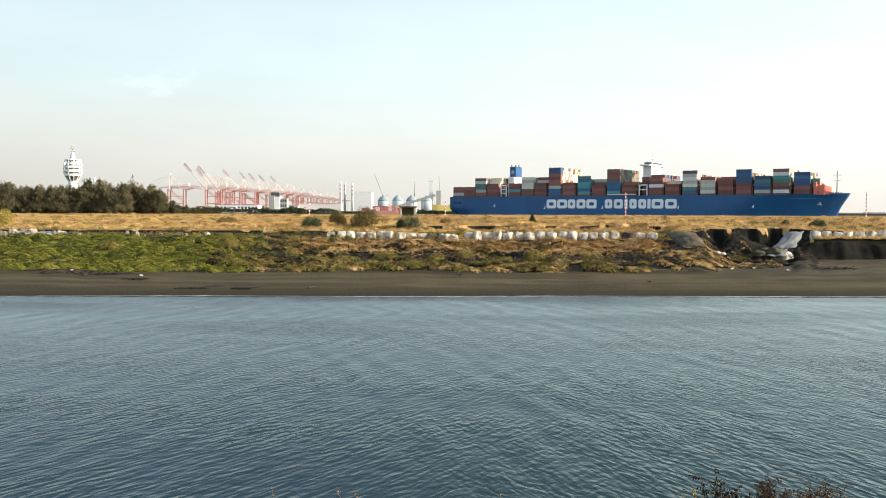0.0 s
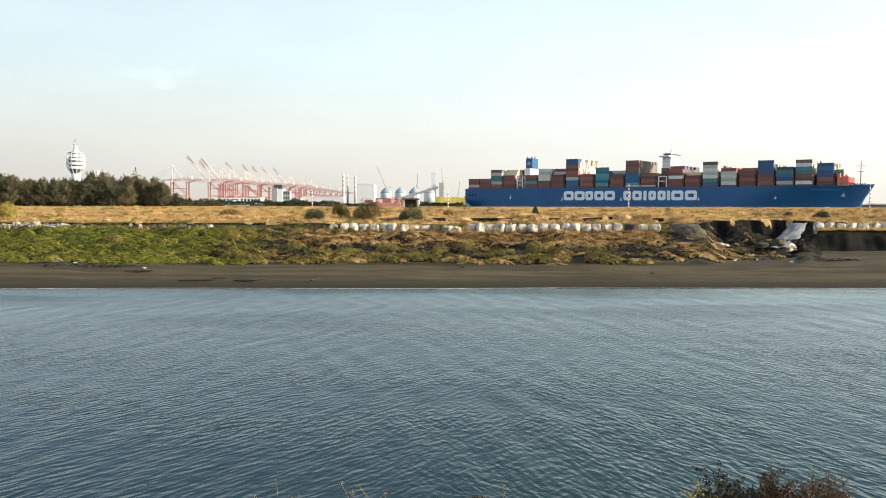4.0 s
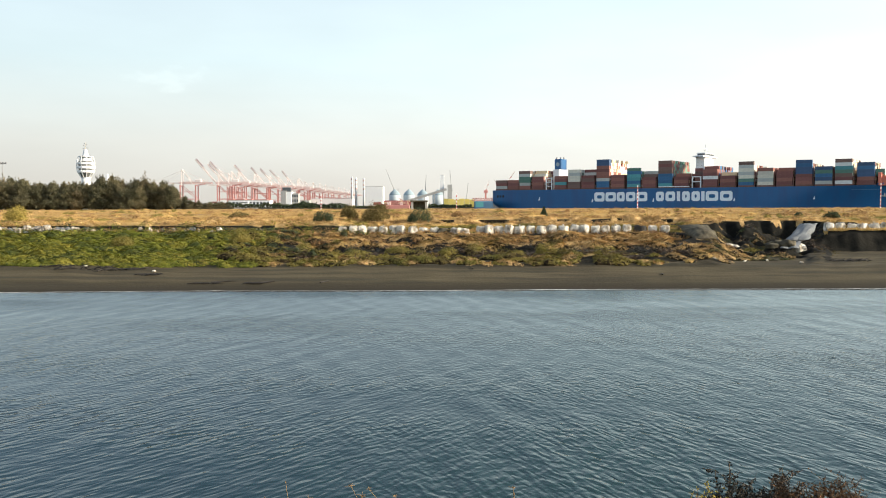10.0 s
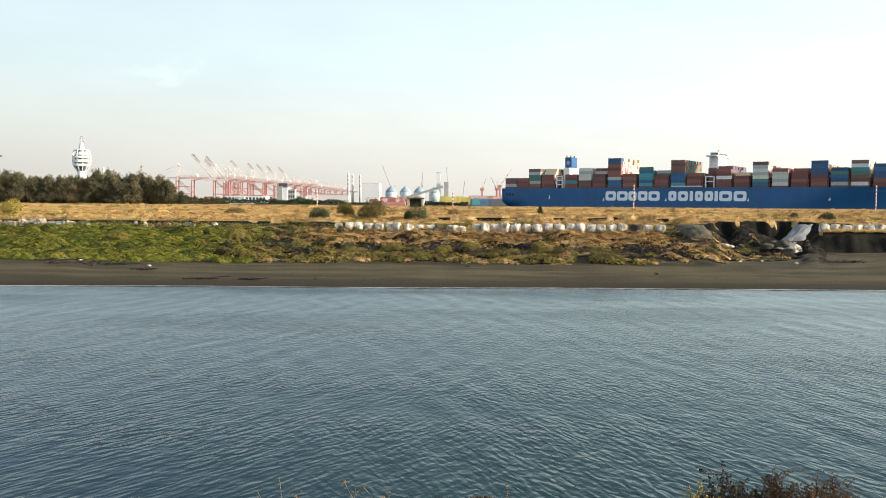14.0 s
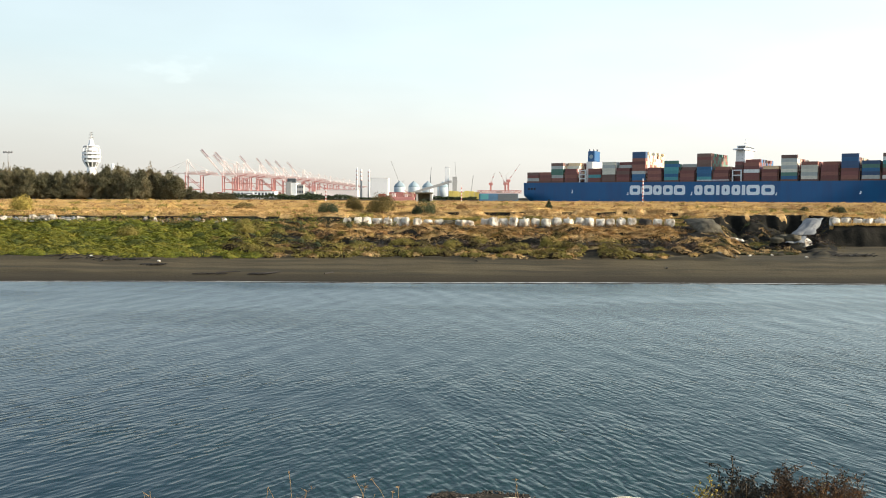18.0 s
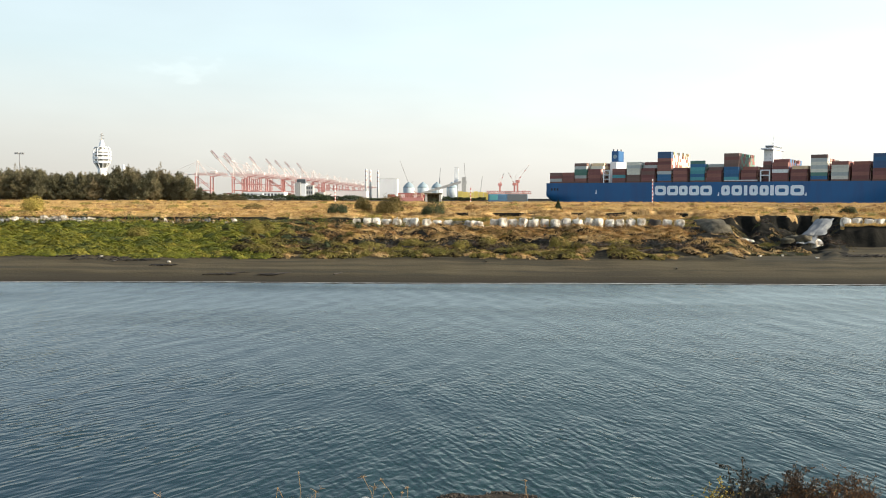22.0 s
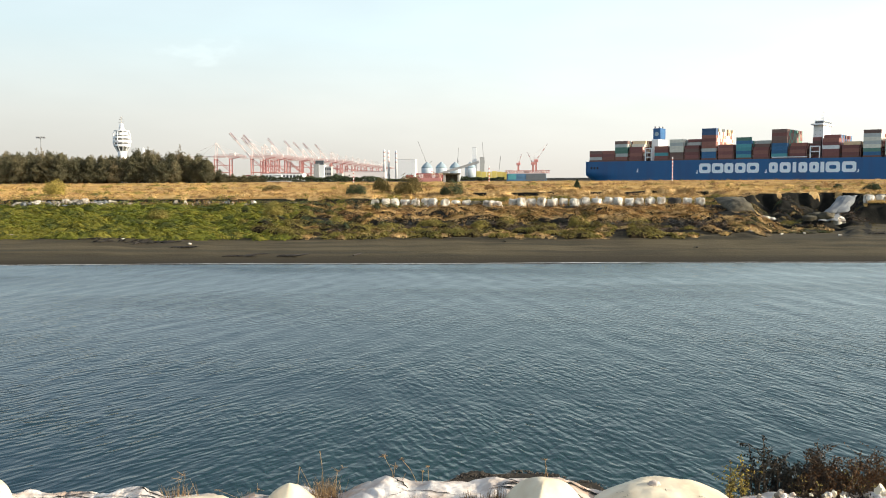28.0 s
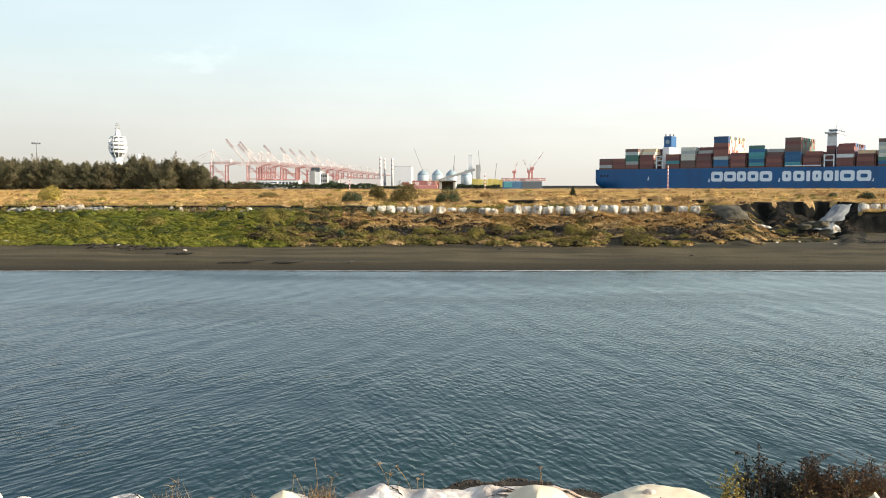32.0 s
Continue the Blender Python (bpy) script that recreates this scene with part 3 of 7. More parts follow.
def ground_material():
    """Sand, black bank soil and dry plain, told apart by the lie of the land; steep faces painted dark as shade."""
    m = bpy.data.materials.new("riverside_ground")
    m.use_nodes = True
    t = m.node_tree
    b = t.nodes["Principled BSDF"]
    b.inputs["Roughness"].default_value, b.inputs["Specular IOR Level"].default_value = 0.92, 0.08
    co = t.nodes.new("ShaderNodeTexCoord").outputs["Object"]
    sep = t.nodes.new("ShaderNodeSeparateXYZ")
    t.links.new(co, sep.inputs[0])

    def grain(sc, d=5.0):
        n = t.nodes.new("ShaderNodeTexNoise")
        n.inputs["Scale"].default_value, n.inputs["Detail"].default_value = sc, d
        t.links.new(co, n.inputs["Vector"])
        return n.outputs[0]

    def rng_(src, lo, hi):
        r = t.nodes.new("ShaderNodeMapRange")
        r.inputs[1].default_value, r.inputs[2].default_value = lo, hi
        t.links.new(src, r.inputs[0])
        return r.outputs[0]

    def blend(fac, a, c):
        x = t.nodes.new("ShaderNodeMix")
        x.data_type = "RGBA"
        t.links.new(fac, x.inputs[0])
        for sock, v in ((x.inputs[6], a), (x.inputs[7], c)):
            if isinstance(v, tuple):
                sock.default_value = (*v, 1)
            else:
                t.links.new(v, sock)
        return x.outputs[2]

    wet = blend(rng_(grain(0.5), 0.3, 0.7), (0.070, 0.059, 0.036), (0.092, 0.077, 0.047))
    shaded_cliff = blend(rng_(grain(0.9), 0.35, 0.65), (0.007, 0.0075, 0.0065), (0.019, 0.018, 0.0145))
    wet = blend(rng_(grain(0.09, 3.0), 0.45, 0.6), wet, (0.060, 0.051, 0.034))
    mp = t.nodes.new("ShaderNodeMapping")
    mp.inputs["Scale"].default_value = (0.10, 1.1, 1.0)
    t.links.new(co, mp.inputs[0])
    n_ = t.nodes.new("ShaderNodeTexNoise")
    n_.inputs["Scale"].default_value, n_.inputs["Detail"].default_value = 1.0, 4.0
    t.links.new(mp.outputs[0], n_.inputs["Vector"])
    wet = blend(rng_(n_.outputs[0], 0.46, 0.66), wet, (0.108, 0.091, 0.056))
    wet = blend(rng_(n_.outputs[0], 0.46, 0.34), wet, (0.057, 0.052, 0.036))
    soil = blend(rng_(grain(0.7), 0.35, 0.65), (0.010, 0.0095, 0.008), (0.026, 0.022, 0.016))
    dry = blend(rng_(grain(0.35), 0.35, 0.65), (0.50, 0.33, 0.12), (0.36, 0.22, 0.075))
    dry = blend(rng_(grain(0.045, 3.0), 0.5, 0.62), dry, (0.26, 0.17, 0.075))
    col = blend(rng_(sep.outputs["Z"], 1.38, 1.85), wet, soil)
    col = blend(rng_(sep.outputs["Z"], 3.75, 3.95), col, dry)
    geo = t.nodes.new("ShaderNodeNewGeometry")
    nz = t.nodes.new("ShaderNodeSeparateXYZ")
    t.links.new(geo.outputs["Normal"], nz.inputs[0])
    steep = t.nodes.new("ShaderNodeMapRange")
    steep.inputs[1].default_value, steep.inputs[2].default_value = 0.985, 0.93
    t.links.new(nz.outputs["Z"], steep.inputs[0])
    # steep faces go near-black: their shade is put into the colour
    col = blend(steep.outputs[0], col, shaded_cliff)
    col = blend(rng_(sep.outputs["Z"], 0.25, 0.55), (0.050, 0.043, 0.029), col)
    damp = rng_(sep.outputs["Z"], 0.0, 0.22)
    col = blend(damp, (0.034, 0.030, 0.024), col)
    t.links.new(col, b.inputs["Base Color"])
    u = t.nodes.new("ShaderNodeBump")
    u.inputs["Strength"].default_value, u.inputs["Distance"].default_value = 0.6, 0.08
    t.links.new(grain(4.0), u.inputs["Height"])
    t.links.new(u.outputs[0], b.inputs["Normal"])
    return m


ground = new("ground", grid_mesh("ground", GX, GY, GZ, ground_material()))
tagged(ground, "dark sand beach, weedy river bank and dry grass plain", "ground", kind="structure")

# ---- river water ----
DRIFT = Vector((-0.22, -0.10, 0.0))
rw = np.random.default_rng(5)
wy = 13.0 * (66.0 / 13.0) ** np.linspace(0, 1, 260)
wu = np.linspace(-0.66, 1.06, 640)
WU, WYY = np.meshgrid(wu, wy)
WX = WU * WYY
WZ = np.zeros_like(WX)
for i_ in range(16):
    wl = rw.uniform(0.5, 2.2)
    head = radians((20, -24, 4)[i_ % 3] + rw.normal() * 9)
    ph = rw.uniform(0, 6.28)
    warp = 1.2 * wob(WX, WYY * 0.5, 4.0 + 5 * rw.uniform(), ph)
    patch = np.clip(0.75 + 0.6 * wob(WX, WYY * 0.6, 3.5 + 4 * rw.uniform(), ph + 3), 0.1, 1.5)
    th = 6.283 / wl * (WX * math.cos(head) + WYY * math.sin(head)) + ph + warp
    WZ += patch * 0.0017 * wl * np.clip(1.6 - WYY * 0.02 / wl, 0.2, 1) * np.sin(th)
river = new("water", grid_mesh("water", WX, WYY, WZ, M["water"]))
tagged(river, "rippled blue-grey river water", "water", kind="structure")
bm = bmesh.new()
box(bm, (-4500, 10, -0.6), (4500, 4950, -0.12))
channel = new("water_channel", to_mesh(bm, "water_channel", M["water"]))
tagged(channel, "deep channel water beyond the dry plain", "water", kind="structure")

fx = np.linspace(-60, 60, 500)
fy = np.array([np.interp(0.03, GZ_, gy_) for GZ_, gy_ in ((ground_z(np.full(160, x_), np.linspace(57, 64, 160)), np.linspace(57, 64, 160)) for x_ in fx)])
fw = 0.5 * (0.06 + 0.10 * wob(fx, 0, 17) + 0.07 * wob(fx, 0, 2.1) + 0.10 * np.clip(fx / 40, 0, 1))
FX = np.stack([fx, fx, fx])
FY = np.stack([fy - 0.02, fy + np.clip(fw, 0.006, 1) * 0.5, fy + np.clip(fw, 0.006, 1)])
FZ = np.maximum(ground_z(FX, FY) + 0.012, 0.035)
FZ[1] += 0.012
foam = new("foam_line", grid_mesh("foam_line", FX, FY, FZ, M["foam"]))
tagged(foam, "thin white foam along the water's edge", "foam", kind="stuff")


# ---- container ship ----
HEAD, SPEED, SLOW = 33.159, 3.6567, 0.00148     # degrees, m/s, m/s2
BEAM = 51.0


def ship_pose(t):
    d = SPEED * t - SLOW * t * t
    a = radians(HEAD)
    return pose(10.07 + math.cos(a) * d, 864.24 - math.sin(a) * d, 0, 0, 0, -HEAD)


def hull_half(s, z):
    end = 349.0 + 11.0 * (max(z, 0) / 21.5) ** 1.7
    run = 112 - 42 * min(max(z, 0) / 21.0, 1)
    q = min(max((end - s) / run, 0), 1)
    b = BEAM / 2 * (1 - (1 - q) ** 2.3)
    aft = min(max((8 - z) / 11, 0), 1)
    b *= 1 - 0.55 * aft * min(max((28 - s) / 32, 0), 1) ** 1.5
    return b


def hull_mesh():
    bm = bmesh.new()
    levels = [-4, -1.5, 0.4, 2, 4, 6, 8, 11, 14, 17, 20.2]
    sides = {-1: [], 1: []}
    for z in levels:
        start = -3.8 + (11.0 * ((9.0 - z) / 11) ** 1.7 if z < 9.0 else 0)
        end = 349.0 + 11.0 * (max(z, 0) / 21.5) ** 1.7
        ring = {-1: [], 1: []}
        for i in range(61):
            f = i / 60
            s = start + (end - start) * (1 - (1 - f) ** 1.35)
            b = hull_half(s, z)
            zz = z + (1.5 * max((s - 300) / 62, 0) ** 1.5 if z > 20 else 0)
            for sd in (-1, 1):
                ring[sd].append(bm.verts.new((s, BEAM / 2 + sd * b, zz)))
        for sd in (-1, 1):
            sides[sd].append(ring[sd])
    for sd in (-1, 1):
        for a, b in zip(sides[sd], sides[sd][1:]):
            for i in range(60):
                q = (a[i], a[i + 1], b[i + 1], b[i])
                bm.faces.new(q if sd < 0 else q[::-1])
    for a, b in zip(range(len(levels) - 1), range(1, len(levels))):
        bm.faces.new((sides[1][a][0], sides[-1][a][0], sides[-1][b][0], sides[1][b][0]))
    bmesh.ops.remove_doubles(bm, verts=bm.verts, dist=0.002)
    for f in bm.faces:
        f.material_index = 1 if f.calc_center_median().z < 1.2 else 0
    bmesh.ops.recalc_face_normals(bm, faces=bm.faces)
    return bm


ship = thing("container_ship", ship_pose(0), "blue-hulled container ship stacked with mixed coloured containers", "ship")
hull = part("hull", hull_mesh(), [M["hull"], M["boot"]], ship, "blue painted hull", smooth=True)
bm = bmesh.new()
deck_v = []
for i in range(50):
    s = -3.7 + 362 * i / 49
    b = max(hull_half(s, 20.2) - 0.4, 0.05)
    deck_v.append((bm.verts.new((s, BEAM / 2 - b, 19.4)), bm.verts.new((s, BEAM / 2 + b, 19.4))))
for a, b in zip(deck_v, deck_v[1:]):
    bm.faces.new((a[0], b[0], b[1], a[1]))
part("deck", bm, M["deck"], ship, "red-brown deck")


def mark(s0, s1, z0, z1, solid):
    """A hollow rounded block of pale paint on the ship's side."""
    bm = bmesh.new()
    y0, y1, w = -0.09, 0.12, 2.65
    if solid:
        box(bm, (s0, y0, z0), (s1, y1, z1), 0.05)
    else:
        c = 1.3
        outer = [(s0 + c, z0), (s1 - c, z0), (s1, z0 + c), (s1, z1 - c), (s1 - c, z1), (s0 + c, z1), (s0, z1 - c), (s0, z0 + c)]
        c, d = 0.7, w
        inner = [(s0 + d + c, z0 + d), (s1 - d - c, z0 + d), (s1 - d, z0 + d + c), (s1 - d, z1 - d - c), (s1 - d - c, z1 - d), (s0 + d + c, z1 - d), (s0 + d, z1 - d - c), (s0 + d, z0 + d + c)]
        vo = [bm.verts.new((s, y0, z)) for s, z in outer]
        vi = [bm.verts.new((s, y0, z)) for s, z in inner]
        wo = [bm.verts.new((s, y1, z)) for s, z in outer]
        wi = [bm.verts.new((s, y1, z)) for s, z in inner]
        for i in range(8):
            j = (i + 1) % 8
            bm.faces.new((vo[i], vo[j], vi[j], vi[i]))
            bm.faces.new((vo[j], vo[i], wo[i], wo[j]))
            bm.faces.new((vi[i], vi[j], wi[j], wi[i]))
        bmesh.ops.recalc_face_normals(bm, faces=bm.faces)
    return bm


for s0, s1 in ((103.2, 113.1), (114.1, 124.0), (124.8, 132.3), (133.6, 142.3), (143.3, 153.2), (161.1, 168.1), (169.6, 178.1), (179.6, 182.4),
               (184.1, 190.8), (192.3, 199.4), (200.6, 203.4), (204.4, 214.9), (216.3, 226.6)):
    part("hull_mark", mark(s0, s1, 8.9, 17.2, s1 - s0 < 4), M["letter"], hull, "pale blue-white painted block")
for s0, z0, z1 in ((47, 10.2, 13.4), (101.2, 8.6, 11.4), (158.6, 8.6, 11.4), (227.8, 8.8, 11.2), (289.7, 9.8, 12.1)):
    bm = bmesh.new()
    box(bm, (s0, -0.08, z0), (s0 + 0.7, 0.1, z1))
    box(bm, (s0 - 0.7, -0.08, z0), (s0, 0.1, z0 + 1.0))
    part("tug_mark", bm, M["letter"], hull, "small white tug mark")

for k in range(3):
    bm = bmesh.new()
    box(bm, (1.0 + 3.0 * k, -0.06, 13.2), (2.9 + 3.0 * k, 0.2, 15.4), 0.1)
    part("mooring_port", bm, M["bag_dark"], hull, "dark mooring opening")

# container meshes, one for each colour
BW, BH, BL = 2.44, 2.80, 12.19


def container_mesh(colour):
    bm = bmesh.new()
    box(bm, (0, 0, 0), (BL, BW, BH - 0.04))
    fs = [f for f in bm.faces if abs(f.normal.z) < 0.5]
    bmesh.ops.inset_individual(bm, faces=fs, thickness=0.14, depth=-0.05)
    return to_mesh(bm, "container", M["box_" + colour])


CM = {c: container_mesh(c) for c in BOX}
# start along the hull, colours of the outer stack from the bottom, tiers further in, tones further in
BAYS = [
    (-1.0, "grey maroon brown", 3, "maroon rust brown"), (11.8, "rust maroon rust", 3, "maroon rust brown grey"),
    (24.4, "rust grey green green grey brown", 6, "cream tan rust grey"), (38.4, "maroon rust maroon maroon", 6, "tan cream rust maroon"),
    (62.2, "maroon teal maroon rust", 4, "maroon rust grey"), (76.0, "brown brown cream cream grey cream", 6, "grey green brown cream"),
    (89.6, "maroon maroon brown maroon", 6, "brown maroon navy grey"), (104.4, "blue blue grey rust rust maroon rust navy navy", 9, "tan cream tan white rust"),
    (118.6, "rust maroon rust maroon", 4, "rust maroon"), (133.7, "teal blue teal teal blue green", 5, "grey brown maroon green"),
    (147.8, "maroon rust maroon", 5, "maroon brown grey"), (162.3, "teal blue blue blue brown brown maroon brown", 8, "green brown rust green maroon"),
    (176.4, "maroon rust maroon", 4, "rust maroon tan"), (201.2, "maroon maroon white maroon rust", 6, "navy blue maroon brown"),
    (215.6, "maroon rust maroon", 4, "rust maroon tan brown"), (230.7, "blue green cream grey cream grey brown", 6, "cream grey rust brown"),
    (246.0, "cream grey cream cream rust", 5, "rust maroon brown"), (260.8, "maroon rust maroon maroon", 5, "rust brown maroon tan"),
    (275.4, "rust maroon maroon navy navy blue navy", 6, "brown tan maroon navy"), (290.0, "grey navy blue green navy", 5, "brown green rust"),
    (304.0, "white maroon brown green teal white brown", 7, "tan cream brown grey"), (319.0, "maroon rust navy navy blue navy", 6, "brown maroon tan")]
rs = random.Random(11)
for s0, outer, inner, tones in BAYS:
    outer, tones = outer.split(), tones.split()
    half = min(hull_half(s0 + BL, 20.2), hull_half(s0, 20.2))
    rows = int((2 * half - 1.6) // 2.5)
    y0 = BEAM / 2 - rows * 1.25
    for k, c in enumerate(outer):
        part("container", CM[c], None, ship, m=pose(s0, y0, 21.6 + k * BH))
        if k < max(inner, 3):
            c2 = c if k > 2 and rs.random() < 0.55 else rs.choice(tones)
            part("container", CM[c2], None, ship, m=pose(s0, y0 + 2.5, 21.6 + k * BH))
    mats = sorted(set(tones))
    bm = bmesh.new()
    for r in range(2, rows):
        n = max(2, inner - (1 if rs.random() < 0.3 else 0) - (1 if rs.random() < 0.18 else 0))
        for k in range(n):
            old = len(bm.faces)
            box(bm, (s0, y0 + r * 2.5, 21.6 + k * BH), (s0 + BL, y0 + r * 2.5 + BW, 21.6 + (k + 1) * BH - 0.05))
            bm.faces.ensure_lookup_table()
            mi = mats.index(rs.choice(tones))
            for f in bm.faces[old:]:
                f.material_index = mi
    me = to_mesh(bm, "inboard_cargo", [M["box_" + c] for c in mats])
    tagged(part("inboard_cargo", me, None, ship, "rows of stacked containers further inboard"), kind="stuff")
    bm = bmesh.new()
    box(bm, (s0 - 0.3, y0, 20.0), (s0 + BL + 0.3, y0 + rows * 2.5, 21.56))
    part("hatch_cover", bm, M["deck"], ship)
    bm = bmesh.new()
    for y in np.arange(y0 + 0.1, y0 + rows * 2.5, 7.4):
        beam(bm, (s0 + BL + 0.9, y, 19.4), (s0 + BL + 0.9, y, 27.6), 0.5)
    for z in (24.2, 27.4):
        beam(bm, (s0 + BL + 0.9, y0, z), (s0 + BL + 0.9, y0 + rows * 2.5, z), 0.5, 0.9)
    part("lashing_bridge", bm, M["deck"], ship)

# deckhouse, funnel, foremast
dh = bmesh.new()
box(dh, (191.6, 13, 19.4), (199.2, 38, 46.5), 0.3)
house = part("deckhouse", dh, M["white"], ship, "tall white deckhouse")
bm = bmesh.new()
box(bm, (191.0, 5.5, 46.5), (200.2, 45.5, 47.6), 0.2)
box(bm, (192.2, 13, 47.6), (199.6, 38, 50.4), 0.3)
part("bridge_wing", bm, M["white"], house, "white bridge with long open wings")
bm = bmesh.new()
box(bm, (199.2, 13.4, 48.3), (199.72, 37.6, 49.7))
box(bm, (193, 12.9, 48.3), (199, 13.2, 49.7))
part("bridge_window", bm, M["glass"], house, "dark band of bridge windows")
for k in range(7):
    for j in range(2):
        bm = bmesh.new()
        box(bm, (193.0 + 3.4 * j, 12.86, 23.4 + 3.1 * k), (193.7 + 3.4 * j, 13.1, 24.1 + 3.1 * k))
        part("cabin_window", bm, M["box_grey"], house)
for k, c in enumerate("maroon brown rust maroon brown maroon".split()):
    bm = bmesh.new()
    box(bm, (192.0, 9.8, 20.2 + k * BH), (198.4, 12.2, 20.2 + (k + 1) * BH - 0.06), 0.05)
    part("container", bm, M["box_" + c], ship)
bm = bmesh.new()
rod(bm, (196, 25.5, 50.4), (196, 25.5, 58), 0.45, 0.2)
beam(bm, (196, 20.5, 54.2), (196, 30.5, 54.2), 0.35)
box(bm, (195, 23.6, 52.4), (197.4, 27.4, 52.8))
part("radar_mast", bm, M["white"], house)
for y in (3.0, 46.0):
    bm = bmesh.new()
    for s in (192, 199):
        beam(bm, (s, y, 19.4), (s, y, 29.5), 0.9)
    beam(bm, (192, y, 25.4), (199, y, 25.4), 0.8)
    beam(bm, (191.6, y, 29.5), (199.4, y, 29.5), 0.9)
    part("davit_frame", bm, M["white"], ship, "white boat frame")
bm = bmesh.new()
box(bm, (54.0, 15, 19.4), (60.4, 36, 39.6), 0.3)
funnel = part("funnel_casing", bm, M["white"], ship, "white engine casing with blue funnel")
bm = bmesh.new()
box(bm, (53.4, 19.0, 39.6), (60.4, 31.5, 49.6), 0.5)
part("funnel", bm, M["hull"], funnel, "blue funnel")
bm = bmesh.new()
for x in (54.2, 57.0, 59.4):
    rod(bm, (x, 25 + (x - 57), 49), (x, 25 + (x - 57), 51.4), 0.8)
part("exhaust_pipe", bm, M["steel"], funnel)
bm = bmesh.new()
bmesh.ops.create_circle(bm, cap_ends=True, segments=20, radius=1.9, matrix=pose(56.9, 18.94, 44.5, 90))
part("funnel_badge", bm, M["silo_blue"], funnel, "pale blue round badge")
for y in (1.2, 49.0):
    bm = bmesh.new()
    for s in (54, 59.6):
        beam(bm, (s, y, 19.4), (s, y, 31), 0.9)
    for z in (23.5, 27.2, 31.0):
        beam(bm, (53.6, y, z), (60, y, z), 0.8)
    part("davit_frame", bm, M["white"], ship, "white boat frame")
bm = bmesh.new()
box(bm, (333.8, 9, 20.2), (336.0, 42, 30.2), 0.2)
for y in np.arange(10.5, 42, 4.2):
    beam(bm, (336, y, 29.6), (344.5, y, 20.4), 0.5)
    box(bm, (336, y, 20.2), (342.0, y + 2.3, 27.2))
part("breakwater", bm, M["orange"], ship, "orange-red foredeck breakwater")
SHORT = {}
for k, c in enumerate(("green", "cream", "grey", "green", "grey", "cream")):
    if c not in SHORT:
        bm = bmesh.new()
        box(bm, (0, 0, 0), (6.06, BW, BH - 0.04))
        bmesh.ops.inset_individual(bm, faces=[f for f in bm.faces if abs(f.normal.z) < 0.5], thickness=0.14, depth=-0.05)
        SHORT[c] = to_mesh(bm, "short_container", M["box_" + c])
    part("short_container", SHORT[c], None, ship, m=pose(331.6, 14.0 + 2.5 * (k % 3), 27.6 + BH * (k // 3)))
bm = bmesh.new()
rod(bm, (348.6, 25.5, 20), (348.6, 25.5, 39.5), 0.55, 0.3)
for z, w in ((31.5, 2.4), (36.0, 3.2)):
    beam(bm, (348.6 - w, 25.5, z), (348.6 + w, 25.5, z), 0.35)
    beam(bm, (348.6, 25.5 - w, z), (348.6, 25.5 + w, z), 0.35)
part("foremast", bm, M["steel"], ship)
bm = bmesh.new()
for i in range(12):
    s, b = 352 - 1.7 * i, 0
    box(bm, (s, BEAM / 2 - hull_half(s, 21) + 0.2, 21.0), (s + 0.9, BEAM / 2 - hull_half(s, 21) + 0.8, 22.3))
part("fairlead", bm, M["hull"], ship)
bm = bmesh.new()
box(bm, (163.5, -0.9, 21.0), (190.5, -0.1, 21.7))
part("gangway", bm, M["white"], ship, "white stowed gangway ladder")
# anchor coloured pale to put its bright reflection into the colour
sa = 338.0
ya = BEAM / 2 - hull_half(sa, 13.0)
bm = bmesh.new()
rod(bm, (sa, ya - 0.5, 15.4), (sa - 0.6, ya - 0.2, 11.8), 0.45)
beam(bm, (sa - 2.0, ya - 0.6, 12.4), (sa + 1.1, ya - 0.9, 12.0), 0.8)
part("anchor", bm, M["concrete"], ship, "pale bower anchor in its pocket")
bm = bmesh.new()
for i in range(9):
    s = 316 + 2.2 * i
    b = BEAM / 2 - hull_half(s, 17.2)
    c = BEAM / 2 - hull_half(s + 1.5, 17.2)
    beam(bm, (s, b - 0.1, 17.2), (s + 1.5, c - 0.1, 17.2), 0.3, 0.45)
part("name_bar", bm, M["faded_mark"], hull, "row of small faded bars")


# ---- harbour across the channel ----
def far(u, d, z=3.0):
    return pose(u * d, d, z)


